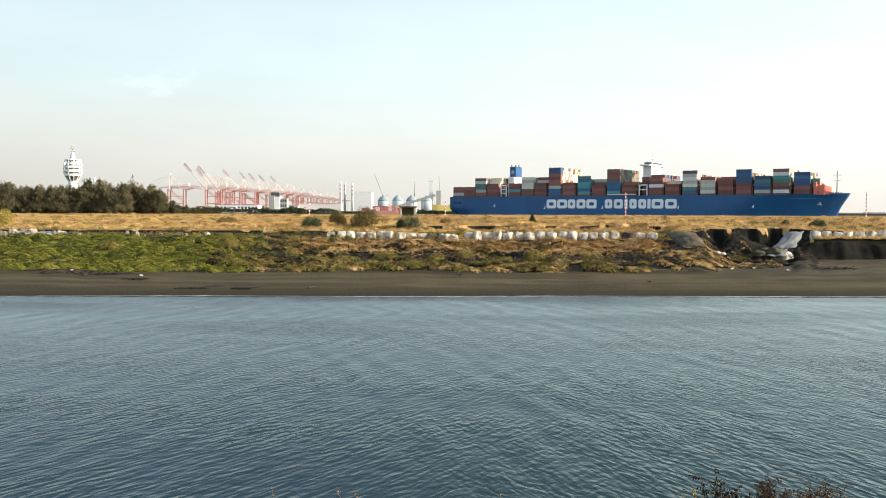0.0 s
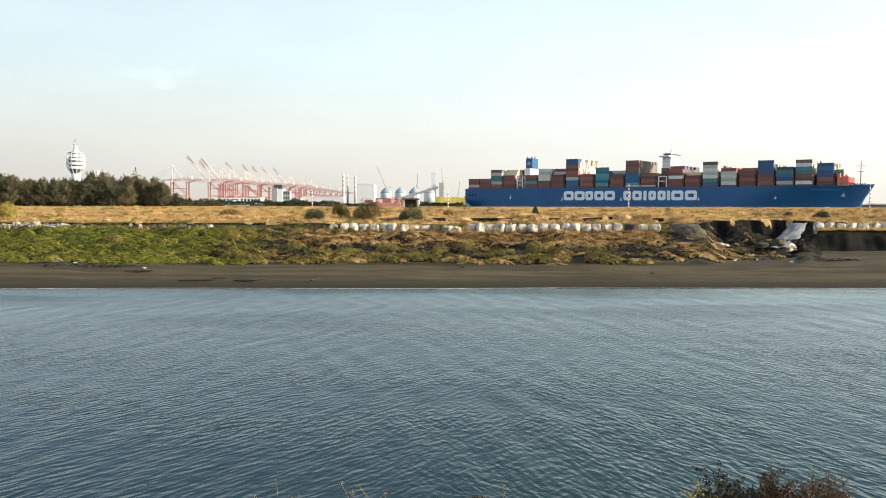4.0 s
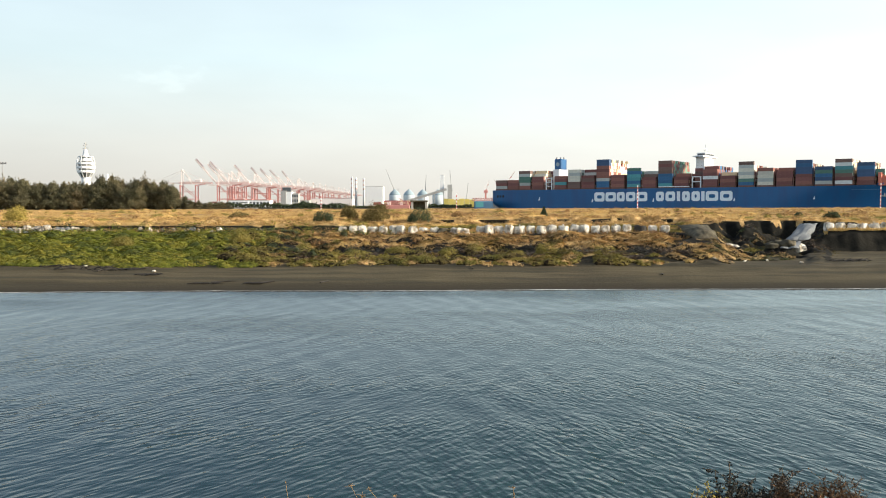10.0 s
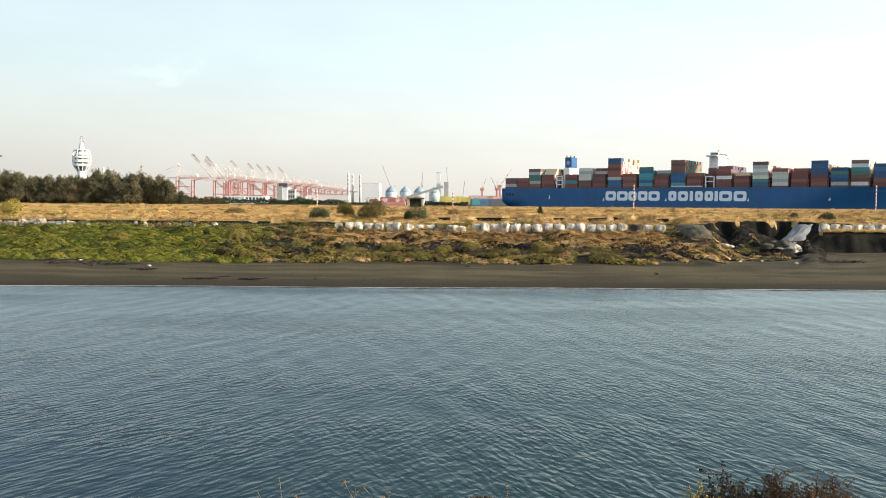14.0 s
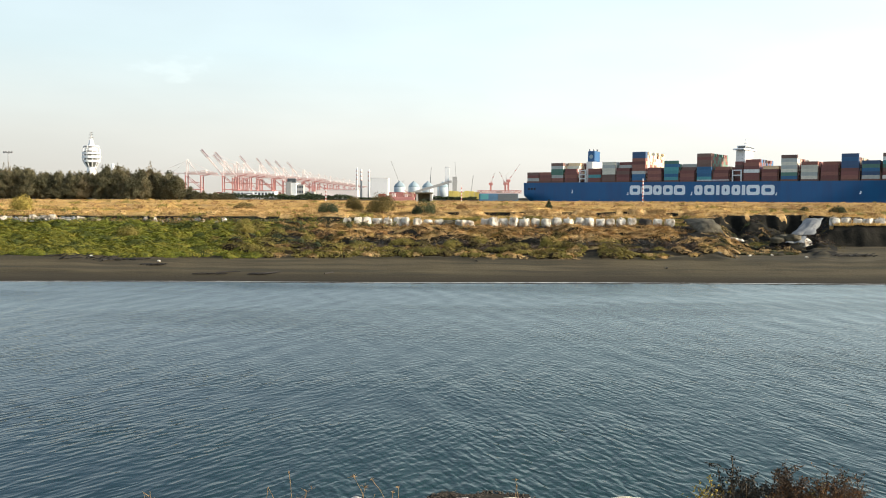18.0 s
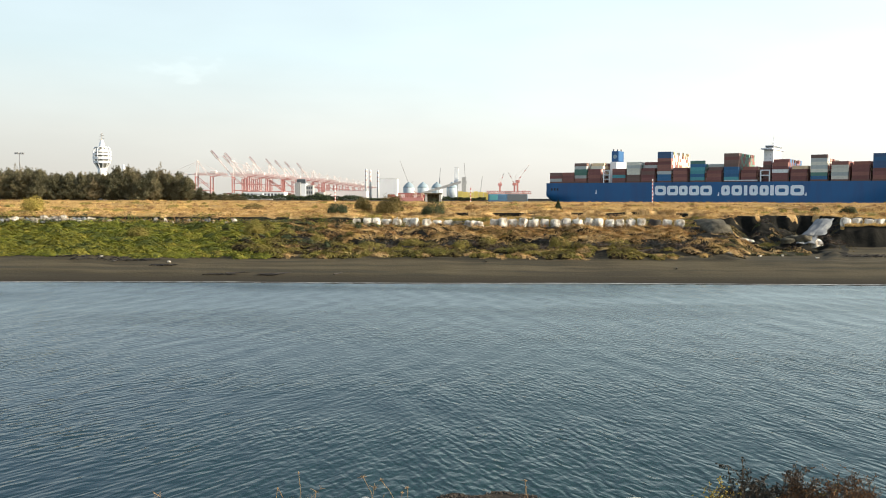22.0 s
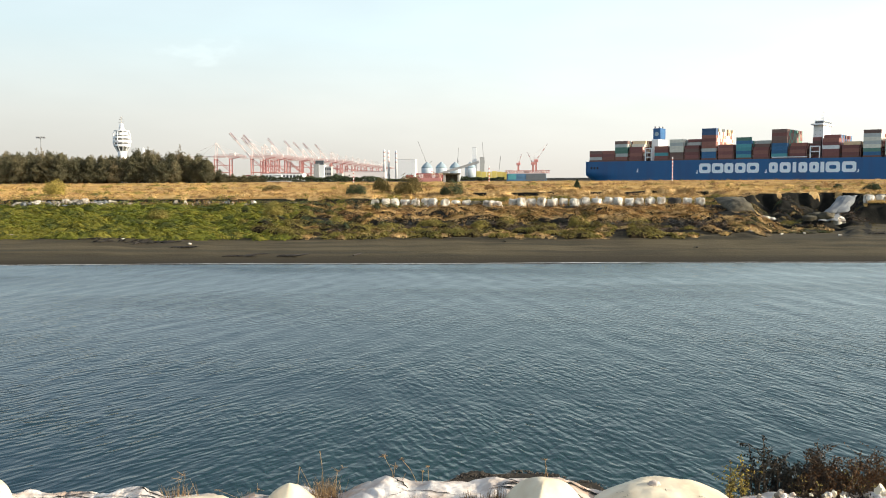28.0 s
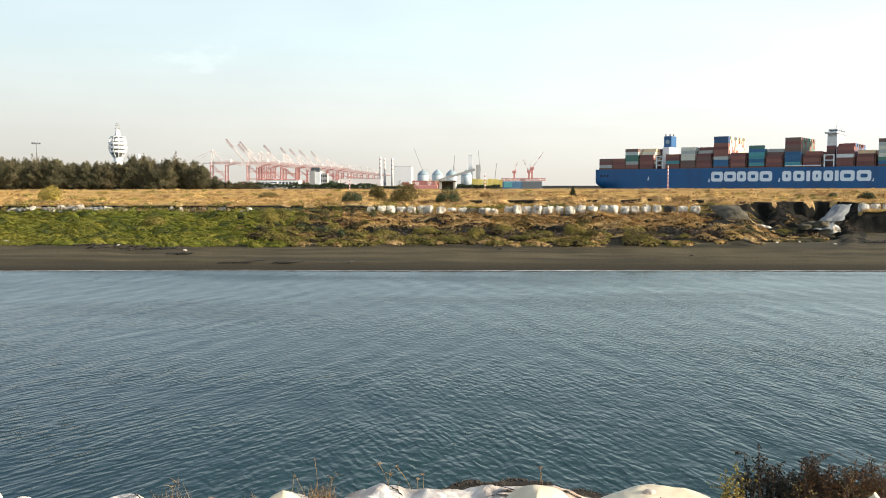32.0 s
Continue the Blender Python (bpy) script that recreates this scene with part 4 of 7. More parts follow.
def control_tower():
    t = thing("harbour_control_tower", far(-0.4271, 800, 3.0), "white harbour control tower with a ringed octagonal cabin", "tower")
    bm = bmesh.new()
    lathe(bm, [(4.4, 0), (4.1, 26), (3.9, 32)], 16)
    part("shaft", bm, M["white"], t, smooth=True)
    bm = bmesh.new()
    lathe(bm, [(4.1, 31), (6.2, 35.5), (6.4, 46), (4.0, 47.0)], 16)
    part("cabin", bm, M["cabin_glass"], t, "dark glazed cabin")
    for z0, z1, r in ((35.4, 37.6, 7.6), (39.2, 41.6, 8.3), (43.2, 45.2, 8.1)):
        bm = bmesh.new()
        lathe(bm, [(r - 2.2, z0), (r, z0), (r, z1), (r - 2.2, z1)], 16)
        part("balcony", bm, M["white"], t, "white ring balcony")
    for i in range(10):
        a = 2 * math.pi * (i + 0.3) / 10
        c, s = math.cos(a), math.sin(a)
        bm = bmesh.new()
        beam(bm, (3.7 * c, 3.7 * s, 30.0), (7.5 * c, 7.5 * s, 36.5), 0.7)
        beam(bm, (7.9 * c, 7.9 * s, 37), (8.0 * c, 8.0 * s, 46.5), 0.5)
        beam(bm, (8.0 * c, 8.0 * s, 46.5), (6.6 * c, 6.6 * s, 51.0), 0.5)
        part("rib", bm, M["white"], t)
    bm = bmesh.new()
    lathe(bm, [(6.8, 50.4), (6.8, 51.1), (6.1, 51.1), (6.1, 50.4)], 16)
    part("roof_ring", bm, M["white"], t)
    bm = bmesh.new()
    lathe(bm, [(5.4, 46.5), (4.2, 50.0), (2.6, 52.4), (2.1, 55), (1.5, 57.5), (0.8, 58)], 12)
    part("lantern", bm, M["white"], t)
    bm = bmesh.new()
    rod(bm, (0, 0, 57.5), (0, 0, 64.5), 0.5, 0.25)
    for z, w in ((58.6, 2.6), (61.6, 2.0), (63.4, 1.2)):
        beam(bm, (-w, 0, z), (w, 0, z + 0.6), 0.5)
        beam(bm, (0, -w, z), (0, w, z + 0.6), 0.5)
    part("antenna_mast", bm, M["concrete"], t)


control_tower()
bpy.data.objects["harbour_control_tower"].scale = (1, 1, 0.962)


def quay_crane(raised):
    t = thing("quay_crane", pose(0, 0, 3), "red and white ship-to-shore container crane with its boom " + ("raised" if raised else "lowered"), "crane", "quay cranes")
    for x in (0, 32):
        for y in (-9, 9):
            bm = bmesh.new()
            beam(bm, (x, y, 0), (x, y, 46), 2.0)
            part("leg", bm, M["crane_red"], t)
        bm = bmesh.new()
        beam(bm, (x, -9, 17), (x, 9, 17), 1.8)
        part("sill_beam", bm, M["crane_red"], t)
        bm = bmesh.new()
        beam(bm, (x, -9, 45), (x, 9, 45), 2.0)
        part("head_beam", bm, M["crane_red"], t)
    for y in (-9, 9):
        bm = bmesh.new()
        beam(bm, (0, y, 17), (32, y, 17), 1.8)
        beam(bm, (0, y, 45), (32, y, 19), 1.0)
        beam(bm, (0, y, 32), (32, y, 32), 1.0)
        beam(bm, (32, y, 45), (52, y, 49), 0.9)
        part("portal_beam", bm, M["crane_red"], t)
    bm = bmesh.new()
    for y in (-3.5, 3.5):
        beam(bm, (-4, y, 50), (64, y, 50), 1.8, 4.2)
    for x in range(-2, 58, 6):
        beam(bm, (x, -3.5, 51), (x + 3, 3.5, 51), 0.7)
        beam(bm, (x, -3.5, 51.5), (x + 3, -3.5, 54.5), 0.5)
        beam(bm, (x + 3, -3.5, 54.5), (x + 6, -3.5, 51.5), 0.5)
    beam(bm, (-2, -3.5, 54.5), (58, -3.5, 54.5), 0.5)
    part("girder", bm, M["crane_pink"], t, "pale pinkish trolley girder")
    bm = bmesh.new()
    box(bm, (30, -5, 52), (42, 5, 57.5), 0.4)
    part("machinery_house", bm, M["crane_white"], t, "white machinery house")
    bm = bmesh.new()
    for y in (-4, 4):
        beam(bm, (2, y * 2, 45), (2, y, 78), 1.4)
        beam(bm, (26, y * 2, 47), (3, y, 77), 1.0)
    beam(bm, (2, -4, 78), (2, 4, 78), 1.6)
    part("apex_frame", bm, M["crane_white"], t, "white apex frame")
    ang = radians(50 if raised else 0)
    bm = bmesh.new()
    tip = (-4 - 64 * math.cos(ang), 50 + 64 * math.sin(ang))
    for y in (-3.2, 3.2):
        beam(bm, (-4, y, 50), (tip[0], y, tip[1]), 1.3, 2.6)
    for k in range(10):
        f, g = k / 10, (k + 0.5) / 10
        beam(bm, (-4 + (tip[0] + 4) * f, -3.2, 50 + (tip[1] - 50) * f), (-4 + (tip[0] + 4) * g, 3.2, 50 + (tip[1] - 50) * g), 0.8)
    boom = part("boom", bm, M["crane_white"], t, "lattice boom")
    if raised:
        bm = bmesh.new()
        q0 = 0.68
        p = (-4 + (tip[0] + 4) * q0, 50 + (tip[1] - 50) * q0)
        beam(bm, (p[0], 0, p[1]), (tip[0], 0, tip[1]), 7.2, 3.8)
        part("boom_tip", bm, M["mauve"], boom, "dark red boom tip")
    bm = bmesh.new()
    for q in (0.45, 0.9):
        beam(bm, (2, 0, 77), (-4 + (tip[0] + 4) * q, 0, 50 + (tip[1] - 50) * q), 0.45)
    beam(bm, (2, 0, 77), (56, 0, 52), 0.5)
    part("stay", bm, M["crane_white"], t)
    return t


up = quay_crane(True)
down = quay_crane(False)
down.matrix_basis = pose(-566, 1790, 3, 0, 0, 0)
for u, d in ((-0.266, 1960), (-0.243, 2130), (-0.206, 2420)):
    copy_thing(down, pose(u * d + 30, d, 3, 0, 0, 2))
tips = [(-0.2979, 1797), (-0.2820, 1893), (-0.2535, 2064), (-0.2343, 2191), (-0.2237, 2264), (-0.2125, 2341), (-0.1987, 2424)]
up.matrix_basis = pose(tips[0][0] * tips[0][1] + 44, tips[0][1], 3, 0, 0, 2)
for u, d in tips[1:]:
    copy_thing(up, pose(u * d + 44, d, 3, 0, 0, 2))
copy_thing(up, pose(-0.281 * 2010 + 38, 2010, 3, 0, 0, 2))
for u, d in ((-0.190, 2560), (-0.181, 2700), (-0.171, 2850), (-0.163, 3000), (-0.156, 3150), (-0.148, 3350), (-0.140, 3550), (-0.133, 3800), (-0.127, 4050)):
    copy_thing(down, pose(u * d + 20, d, 3, 0, 0, 2))


def building(name, u0, u1, d, ztop, label, wall, depth=22.0, windows=(0, 0), category="building", zb=3.0, roof=None):
    t = thing(name, pose((u0 + u1) / 2 * d, d, zb), label, category)
    w, h = (u1 - u0) * d / 2, ztop - zb
    bm = bmesh.new()
    box(bm, (-w, 0, 0), (w, depth, h), 0.15)
    part("wall", bm, M[wall], t)
    bm = bmesh.new()
    box(bm, (-w - 0.3, -0.3, h), (w + 0.3, depth + 0.3, h + 0.5))
    part("roof", bm, M[roof or "concrete"], t)
    nx, nz = windows
    for i in range(nx):
        for k in range(nz):
            bm = bmesh.new()
            cx, cz = -w + 2 * w * (i + 0.5) / nx, h * (k + 0.55) / nz
            box(bm, (cx - 0.32 * 2 * w / nx, -0.12, cz - 0.25 * h / nz), (cx + 0.32 * 2 * w / nx, 0.1, cz + 0.25 * h / nz))
            part("window", bm, M["glass"], t)
    return t


building("port_office", -0.2010, -0.1950, 1100, 24.5, "pale glazed harbour office tower", "concrete", 14, (0, 0))
building("port_office", -0.1949, -0.1886, 1101, 23.5, "white harbour office block", "white", 14, (0, 0))
building("port_office", -0.1885, -0.1805, 1103, 21.0, "grey glazed harbour office wing", "concrete", 12, (3, 3))
building("roof_lantern", -0.1992, -0.1895, 1104, 29.0, "dark glazed lantern on the harbour office roof", "glass", 6, (0, 0), "building", 24.0)
building("warehouse", -0.165, -0.118, 1430, 17.0, "long low pale harbour warehouse", "crane_white", 30, (0, 0))
building("warehouse", -0.181, -0.168, 1410, 14.0, "low pale harbour shed", "concrete", 30, (4, 1))
building("warehouse", -0.262, -0.214, 1500, 15.0, "low pale harbour terminal with a dark window band", "white", 30, (12, 1))
building("factory_block", -0.1034, -0.0826, 2300, 56, "pale tall factory block in the haze", "white", 60)
building("factory_block", -0.0080, -0.0028, 2050, 54, "pale grey elevator house", "concrete", 30, (0, 0))
building("elevator_tower", -0.0168, -0.0118, 2080, 78, "white slim elevator tower of the silos", "white", 12)
hut = thing("signal_hut", pose(-0.0409 * 250, 250, float(ground_z(-10.2, 250)) - 0.1), "concrete hut with a dark open front on the plain", "hut")
# back wall coloured dark for the shade inside the open front
for x0, x1, y0, y1, nm, mm in ((-2.35, -1.75, 0, 3.6, "pillar", "concrete"), (1.75, 2.35, 0, 3.6, "pillar", "concrete"), (-1.75, 1.75, 2.6, 3.2, "back_wall", "tarp_grey")):
    bm = bmesh.new()
    box(bm, (x0, y0, 0), (x1, y1, 2.45), 0.04)
    part(nm, bm, M[mm], hut)
bm = bmesh.new()
box(bm, (-2.55, -0.3, 2.45), (2.55, 3.9, 2.85), 0.06)
part("roof", bm, M["tarp_grey"], hut, "dark flat roof slab")
for u, d, top in ((-0.1184, 2300, 79), (-0.1135, 2320, 77), (-0.1047, 2250, 74)):
    t_ = thing("chimney", far(u, d), "tall pale harbour chimney with pale red bands", "chimney", "chimneys")
    bm = bmesh.new()
    lathe(bm, [(3.2, 0), (2.5, top - 4), (2.3, top)], 12)
    part("stack", bm, M["white"], t_, smooth=True)
    for k in range(3):
        z = top - 4 - 11 * k
        r = 3.2 - 0.7 * z / (top - 4) + 0.12
        bm = bmesh.new()
        lathe(bm, [(r, z - 5), (r - 0.05, z)], 12)
        part("band", bm, M["crane_pink"], t_, "pale red band", smooth=True)

silo = thing("storage_silo", pose(0, 0, 3), "pale blue domed storage silo", "silo", "blue silos")
bm = bmesh.new()
lathe(bm, [(13, 0), (13, 26), (12, 27)], 24)
part("drum", bm, M["silo_pale"], silo, smooth=True)
bm = bmesh.new()
lathe(bm, [(13.4, 26.5), (12.8, 28.0), (9.5, 33.0), (5.5, 36.6), (3.0, 37.6), (2.8, 39.6), (0.4, 40)], 24)
part("dome", bm, M["silo_blue"], silo, smooth=True)
for i, u in enumerate((-0.0690, -0.0525, -0.0365, -0.0190)):
    if i:
        copy_thing(silo, far(u, 2000 + 12 * i))
    else:
        silo.matrix_basis = far(u, 2000)
bm = bmesh.new()
beam(bm, (-0.055 * 1960, 1960, 15), (-0.009 * 1960, 1960, 42), 4.5, 5.5)
for f in (0.2, 0.45, 0.7, 0.92):
    beam(bm, ((-0.055 + 0.046 * f) * 1960, 1960, 3), ((-0.055 + 0.046 * f) * 1960, 1960, 14 + 27 * f), 1.5)
single("conveyor_gallery", bm, M["concrete"], pose(0, 0, 0), "sloping conveyor gallery beside the blue silos", "conveyor")

# stacked boxes, low sheds and work barge on the far quay
rq = random.Random(4)
for k in range(34):
    u = -0.097 + 0.0017 * k
    d = 1480 + rq.uniform(-20, 20)
    for j in range(rq.choice((3, 4, 4)) if -0.083 < u < -0.050 else rq.choice((1, 2, 3))):
        single("container", CM[rq.choice(("rust", "red", "tan", "rust", "red"))], None, pose(u * d, d, 3 + BH * j), "red shipping container stacked on the quay", "container", "quay containers")
for k in range(30):
    u = -0.292 + 0.0056 * k + rq.uniform(-0.001, 0.001)
    d = 1620 + rq.uniform(-25, 25)
    for j in range(rq.choice((2, 3, 4))):
        single("container", CM[rq.choice(("rust", "red", "tan", "maroon", "cream", "grey"))], None, pose(u * d, d, 3 + BH * j), "shipping container stacked in the terminal yard", "container", "yard containers")
for k in range(6):
    bm = bmesh.new()
    box(bm, (0, 0, 0), (8.2, 12, 14 - (k % 3) * 0.8), 0.2)
    box(bm, (0.6, -0.15, 0.5), (7.6, 0.1, 11))
    single("shed", bm, M["yellow"], pose(-0.0122 * 1450 + 8.6 * k, 1450, 3), "tall yellow steel shed on the far quay", "shed", "yellow sheds")

barge = thing("work_barge", pose(0.0229 * 1420, 1420, 0), "blue work barge with a red deck house and jib cranes", "barge")
bm = bmesh.new()
box(bm, (0, 0, -0.5), (64, 22, 12.5), 0.8)
part("hull", bm, M["barge_blue"], barge, "muted blue barge hull")
for x0, x1, z0, z1, c in ((2, 15, 3.0, 11.5, "box_teal"), (17, 28, 6.5, 11.5, "barge_blue"), (31, 63.5, 1.5, 12.2, "tarp_pale")):
    bm = bmesh.new()
    box(bm, (x0, -0.3, z0), (x1, 0.2, z1), 0.1)
    part("side_panel", bm, M[c], barge)
bm = bmesh.new()
box(bm, (-3, 0, 13), (70, 21, 13.8), 0.2)
part("deck", bm, M["crane_red"], barge, "pale red deck")
for y in (0.5, 20):
    bm = bmesh.new()
    beam(bm, (-3, y, 17.4), (70, y, 17.4), 0.7)
    for k in range(18):
        beam(bm, (-3 + 4.05 * k, y, 13.8), (-3 + 4.05 * (k + 0.5), y, 17.4), 0.5)
        beam(bm, (-3 + 4.05 * (k + 0.5), y, 17.4), (-3 + 4.05 * (k + 1), y, 13.8), 0.5)
    part("truss", bm, M["crane_red"], barge, "pale red lattice truss")
for x0, x1, z1, c in ((4, 14, 18.2, "crane_white"), (28, 37, 17.0, "concrete"), (56, 62, 19.0, "crane_white")):
    bm = bmesh.new()
    box(bm, (x0, 4, 13.8), (x1, 16, z1), 0.3)
    part("cabin", bm, M[c], barge, "small pale deck cabin")
for x, h, lean in ((19, 28, 6), (43, 30, -10), (48, 43, 19)):
    bm = bmesh.new()
    beam(bm, (x, 10, 16), (x, 10, 16 + h * 0.42), 2.8)
    box(bm, (x - 3.2, 7, 16 + h * 0.36), (x + 3.4, 13, 16 + h * 0.36 + 4.2), 0.3)
    crane_ = part("jib_crane", bm, M["crane_red"], barge, "red slewing crane with a banded jib")
    foot_, tip_ = Vector((x, 10, 16 + h * 0.42)), Vector((x + lean, 10, 18 + h))
    for k in range(7):
        p, q = foot_.lerp(tip_, k / 7), foot_.lerp(tip_, (k + 1) / 7)
        bm = bmesh.new()
        w_ = 1.5 - 0.12 * k
        for o in (-w_ / 2, w_ / 2):
            beam(bm, p + Vector((o, 0, 0)), q + Vector((o, 0, 0)), 0.5)
        beam(bm, p + Vector((-w_ / 2, 0, 0)), q + Vector((w_ / 2, 0, 0)), 0.4)
        part("jib_segment", bm, M["crane_red" if k % 3 == 1 else "crane_white"], crane_)
    bm = bmesh.new()
    mast_ = foot_ + Vector((-lean * 0.22, 0, 9))
    beam(bm, foot_, mast_, 0.7)
    beam(bm, mast_, tip_, 0.3)
    part("stay", bm, M["crane_white"], crane_)

for u, d, b0, tip in ((-0.0695, 2150, 40, (-21, 94)), (0.0135, 1700, 12, (4, 46)), (-0.0335, 2100, 46, (2, 76)), (-0.0035, 2300, 44, (-4, 96))):
    bm = bmesh.new()
    beam(bm, (0, 0, 0), (0, 0, b0), 1.6)
    beam(bm, (0, 0, b0), (tip[0], 0, tip[1]), 1.0)
    beam(bm, (2, 0, b0 * 0.9), (-tip[0] * 0.6, 0, b0 + 4), 0.9)
    single("jib_crane", bm, M["concrete"], far(u, d), "thin harbour jib crane in the haze", "crane", "jib cranes")

red_barge = thing("work_barge", pose(-0.0805 * 1415, 1415, 0), "low red work barge with a lattice deck rail", "barge")
bm = bmesh.new()
box(bm, (0, 0, -0.5), (40, 16, 6.4), 0.6)
part("hull", bm, M["crane_red"], red_barge, "pale red barge hull")
for y in (0.4, 15.4):
    bm = bmesh.new()
    beam(bm, (0, y, 12.6), (40, y, 12.6), 0.6)
    for k in range(10):
        beam(bm, (4 * k, y, 6.4), (4 * k + 2, y, 12.6), 0.45)
        beam(bm, (4 * k + 2, y, 12.6), (4 * k + 4, y, 6.4), 0.45)
    part("truss", bm, M["crane_red"], red_barge, "pale red lattice rail")
bm = bmesh.new()
beam(bm, (35, 8, 6), (35, 8, 13), 2.2)
beam(bm, (35, 8, 10), (22, 8, 17.5), 0.9)
beam(bm, (35, 8, 13), (22, 8, 17.5), 0.35)
part("jib_crane", bm, M["crane_red"], red_barge, "low red jib crane")
for x0, x1, z1 in ((3, 9, 12.0), (24, 29, 11.0)):
    bm = bmesh.new()
    box(bm, (x0, 4, 6.4), (x1, 11, z1), 0.2)
    part("cabin", bm, M["crane_white"], red_barge, "small pale deck cabin")

ferry = thing("moored_ship", pose(-0.2543 * 1465, 1465, 0), "white moored harbour vessel with a stepped deckhouse", "ship")
bm = bmesh.new()
box(bm, (-6, 0, -1), (38, 9, 5.5), 1.0)
part("hull", bm, M["white"], ferry)
bm = bmesh.new()
box(bm, (2, 1, 5.5), (28, 8, 9.5), 0.3)
box(bm, (8, 1.5, 9.5), (22, 7.5, 13), 0.3)
part("deckhouse", bm, M["white"], ferry)
bm = bmesh.new()
box(bm, (3, 0.8, 6.8), (27, 1.1, 8.2))
box(bm, (9, 1.3, 10.6), (21, 1.6, 12))
part("window_band", bm, M["glass"], ferry)
bm = bmesh.new()
rod(bm, (15, 4.5, 13), (15, 4.5, 20), 0.3)
part("mast", bm, M["white"], ferry)

for u, d, r, h in ((-0.4023, 950, 1.5, 38.6),):
    t_ = thing("storage_dome", far(u, d), "white domed tank behind the trees", "tank")
    bm = bmesh.new()
    lathe(bm, [(r, 0), (r, h - r), (r * 0.9, h - 0.5 * r), (r * 0.6, h - 0.2 * r), (0.3, h)], 20)
    part("shell", bm, M["white"], t_, smooth=True)
bm = bmesh.new()
rod(bm, (0, 0, 0), (0, 0, 33), 0.35, 0.22)
mast = thing("high_mast_lamp", far(-0.5247, 600), "grey high-mast floodlight pole", "lamp")
part("pole", bm, M["steel"], mast)
bm = bmesh.new()
for i in range(8):
    a = math.pi * i / 4
    box(bm, (2.6 * math.cos(a) - 0.5, 2.6 * math.sin(a) - 0.5, 32.6), (2.6 * math.cos(a) + 0.5, 2.6 * math.sin(a) + 0.5, 33.6))
    beam(bm, (0, 0, 33), (2.6 * math.cos(a), 2.6 * math.sin(a), 33.2), 0.25)
part("lamp_ring", bm, M["steel"], mast)

# low breakwater far right
bm = bmesh.new()
for k in range(40):
    x = 1150 + 55 * k
    box(bm, (x, 2900, -1), (x + 52, 2940, 5 + 3 * rq.random()), 1.0)
single("breakwater", bm, M["concrete"], pose(0, 0, 0), "long low stone breakwater on the horizon", "breakwater")


# ---- striped beacon poles ----
def beacon(u, d, h, n):
    t = thing("beacon_pole", pose(u * d, d, float(ground_z(u * d, d)) - 0.1), "thin red and white striped beacon pole standing in dry grass", "pole", "beacon poles")
    for k in range(n):
        bm = bmesh.new()
        rod(bm, (0, 0, h * k / n), (0, 0, h * (k + 1) / n), 0.17, seg=10)
        part("stripe", bm, M["red"] if k % 2 else M["white"], t)


beacon(0.2108, 290, 7.9, 13)
beacon(0.4888, 290, 8.3, 13)

beacon(-0.1545, 290, 5.2, 9)
beacon(0.0024, 290, 5.4, 9)


# ---- trees and shrubs ----
def make_tree(seed, h, r, label, leafm, leaf=0.46, name="tree", category="tree", group=""):
    """A casuarina: leaning stem, rising limbs, each limb a feathery plume of drooping needle sprays."""
    rng = np.random.default_rng(seed)
    t = thing(name, pose(0, 0, 0), label, category, group)
    bm = bmesh.new()
    lean = rng.normal(size=2) * 0.04 * h
    rod(bm, (0, 0, -0.2), (lean[0] * 0.5, lean[1] * 0.5, h * 0.5), 0.024 * h, 0.016 * h)
    rod(bm, (lean[0] * 0.5, lean[1] * 0.5, h * 0.48), (lean[0], lean[1], h * 0.93), 0.016 * h, 0.004 * h)
    tris = []
    n_plume = 26
    for k in range(n_plume):
        f = k / (n_plume - 1)
        a = 2.4 * k + rng.normal() * 0.4
        z0 = h * (0.03 + 0.72 * f)
        reach = r * (1.02 - 0.78 * f ** 1.6) * rng.uniform(0.65, 1.15)
        p0 = np.array([lean[0] * f, lean[1] * f, z0])
        p1 = p0 + np.array([reach * math.cos(a), reach * math.sin(a), h * rng.uniform(0.12, 0.27)])
        if k == n_plume - 1:
            p1 = np.array([lean[0], lean[1], h])
        rod(bm, p0, p1, 0.008 * h, 0.002 * h, 5)
        n = 430
        q = rng.uniform(0.15, 1.0, n) ** 0.8
        wide = r * 0.19 * np.sin(np.clip(q, 0, 1) * 2.75 + 0.25)[:, None]
        c = p0 + (p1 - p0) * q[:, None] + rng.normal(size=(n, 3)) * wide * np.array([0.55, 0.55, 0.5])
        tuft_ = rng.normal(size=(8, 3)) * r * 0.15
        c = c + tuft_[rng.integers(0, 8, n)] * (0.35 + 0.65 * q[:, None])
        out = (p1 - p0) / np.linalg.norm(p1 - p0)
        d = out * 0.35 + rng.normal(size=(n, 3)) * 0.75 + np.array([0, 0, 0.15])
        d /= np.linalg.norm(d, axis=1, keepdims=True)
        e = np.cross(d, rng.normal(size=(n, 3)))
        e /= np.linalg.norm(e, axis=1, keepdims=True)
        ln = leaf * rng.uniform(0.6, 1.5, (n, 1))
        tris.append(np.stack([c - d * ln * 0.5 - e * ln * 0.11, c - d * ln * 0.4 + e * ln * 0.11, c + d * ln * 0.6], 1))
    v = np.concatenate(tris)
    v[:, :, 2] = np.maximum(v[:, :, 2], 0.02)
    part("trunk", bm, M["bark"], t, smooth=True)
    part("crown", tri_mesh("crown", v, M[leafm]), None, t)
    return t


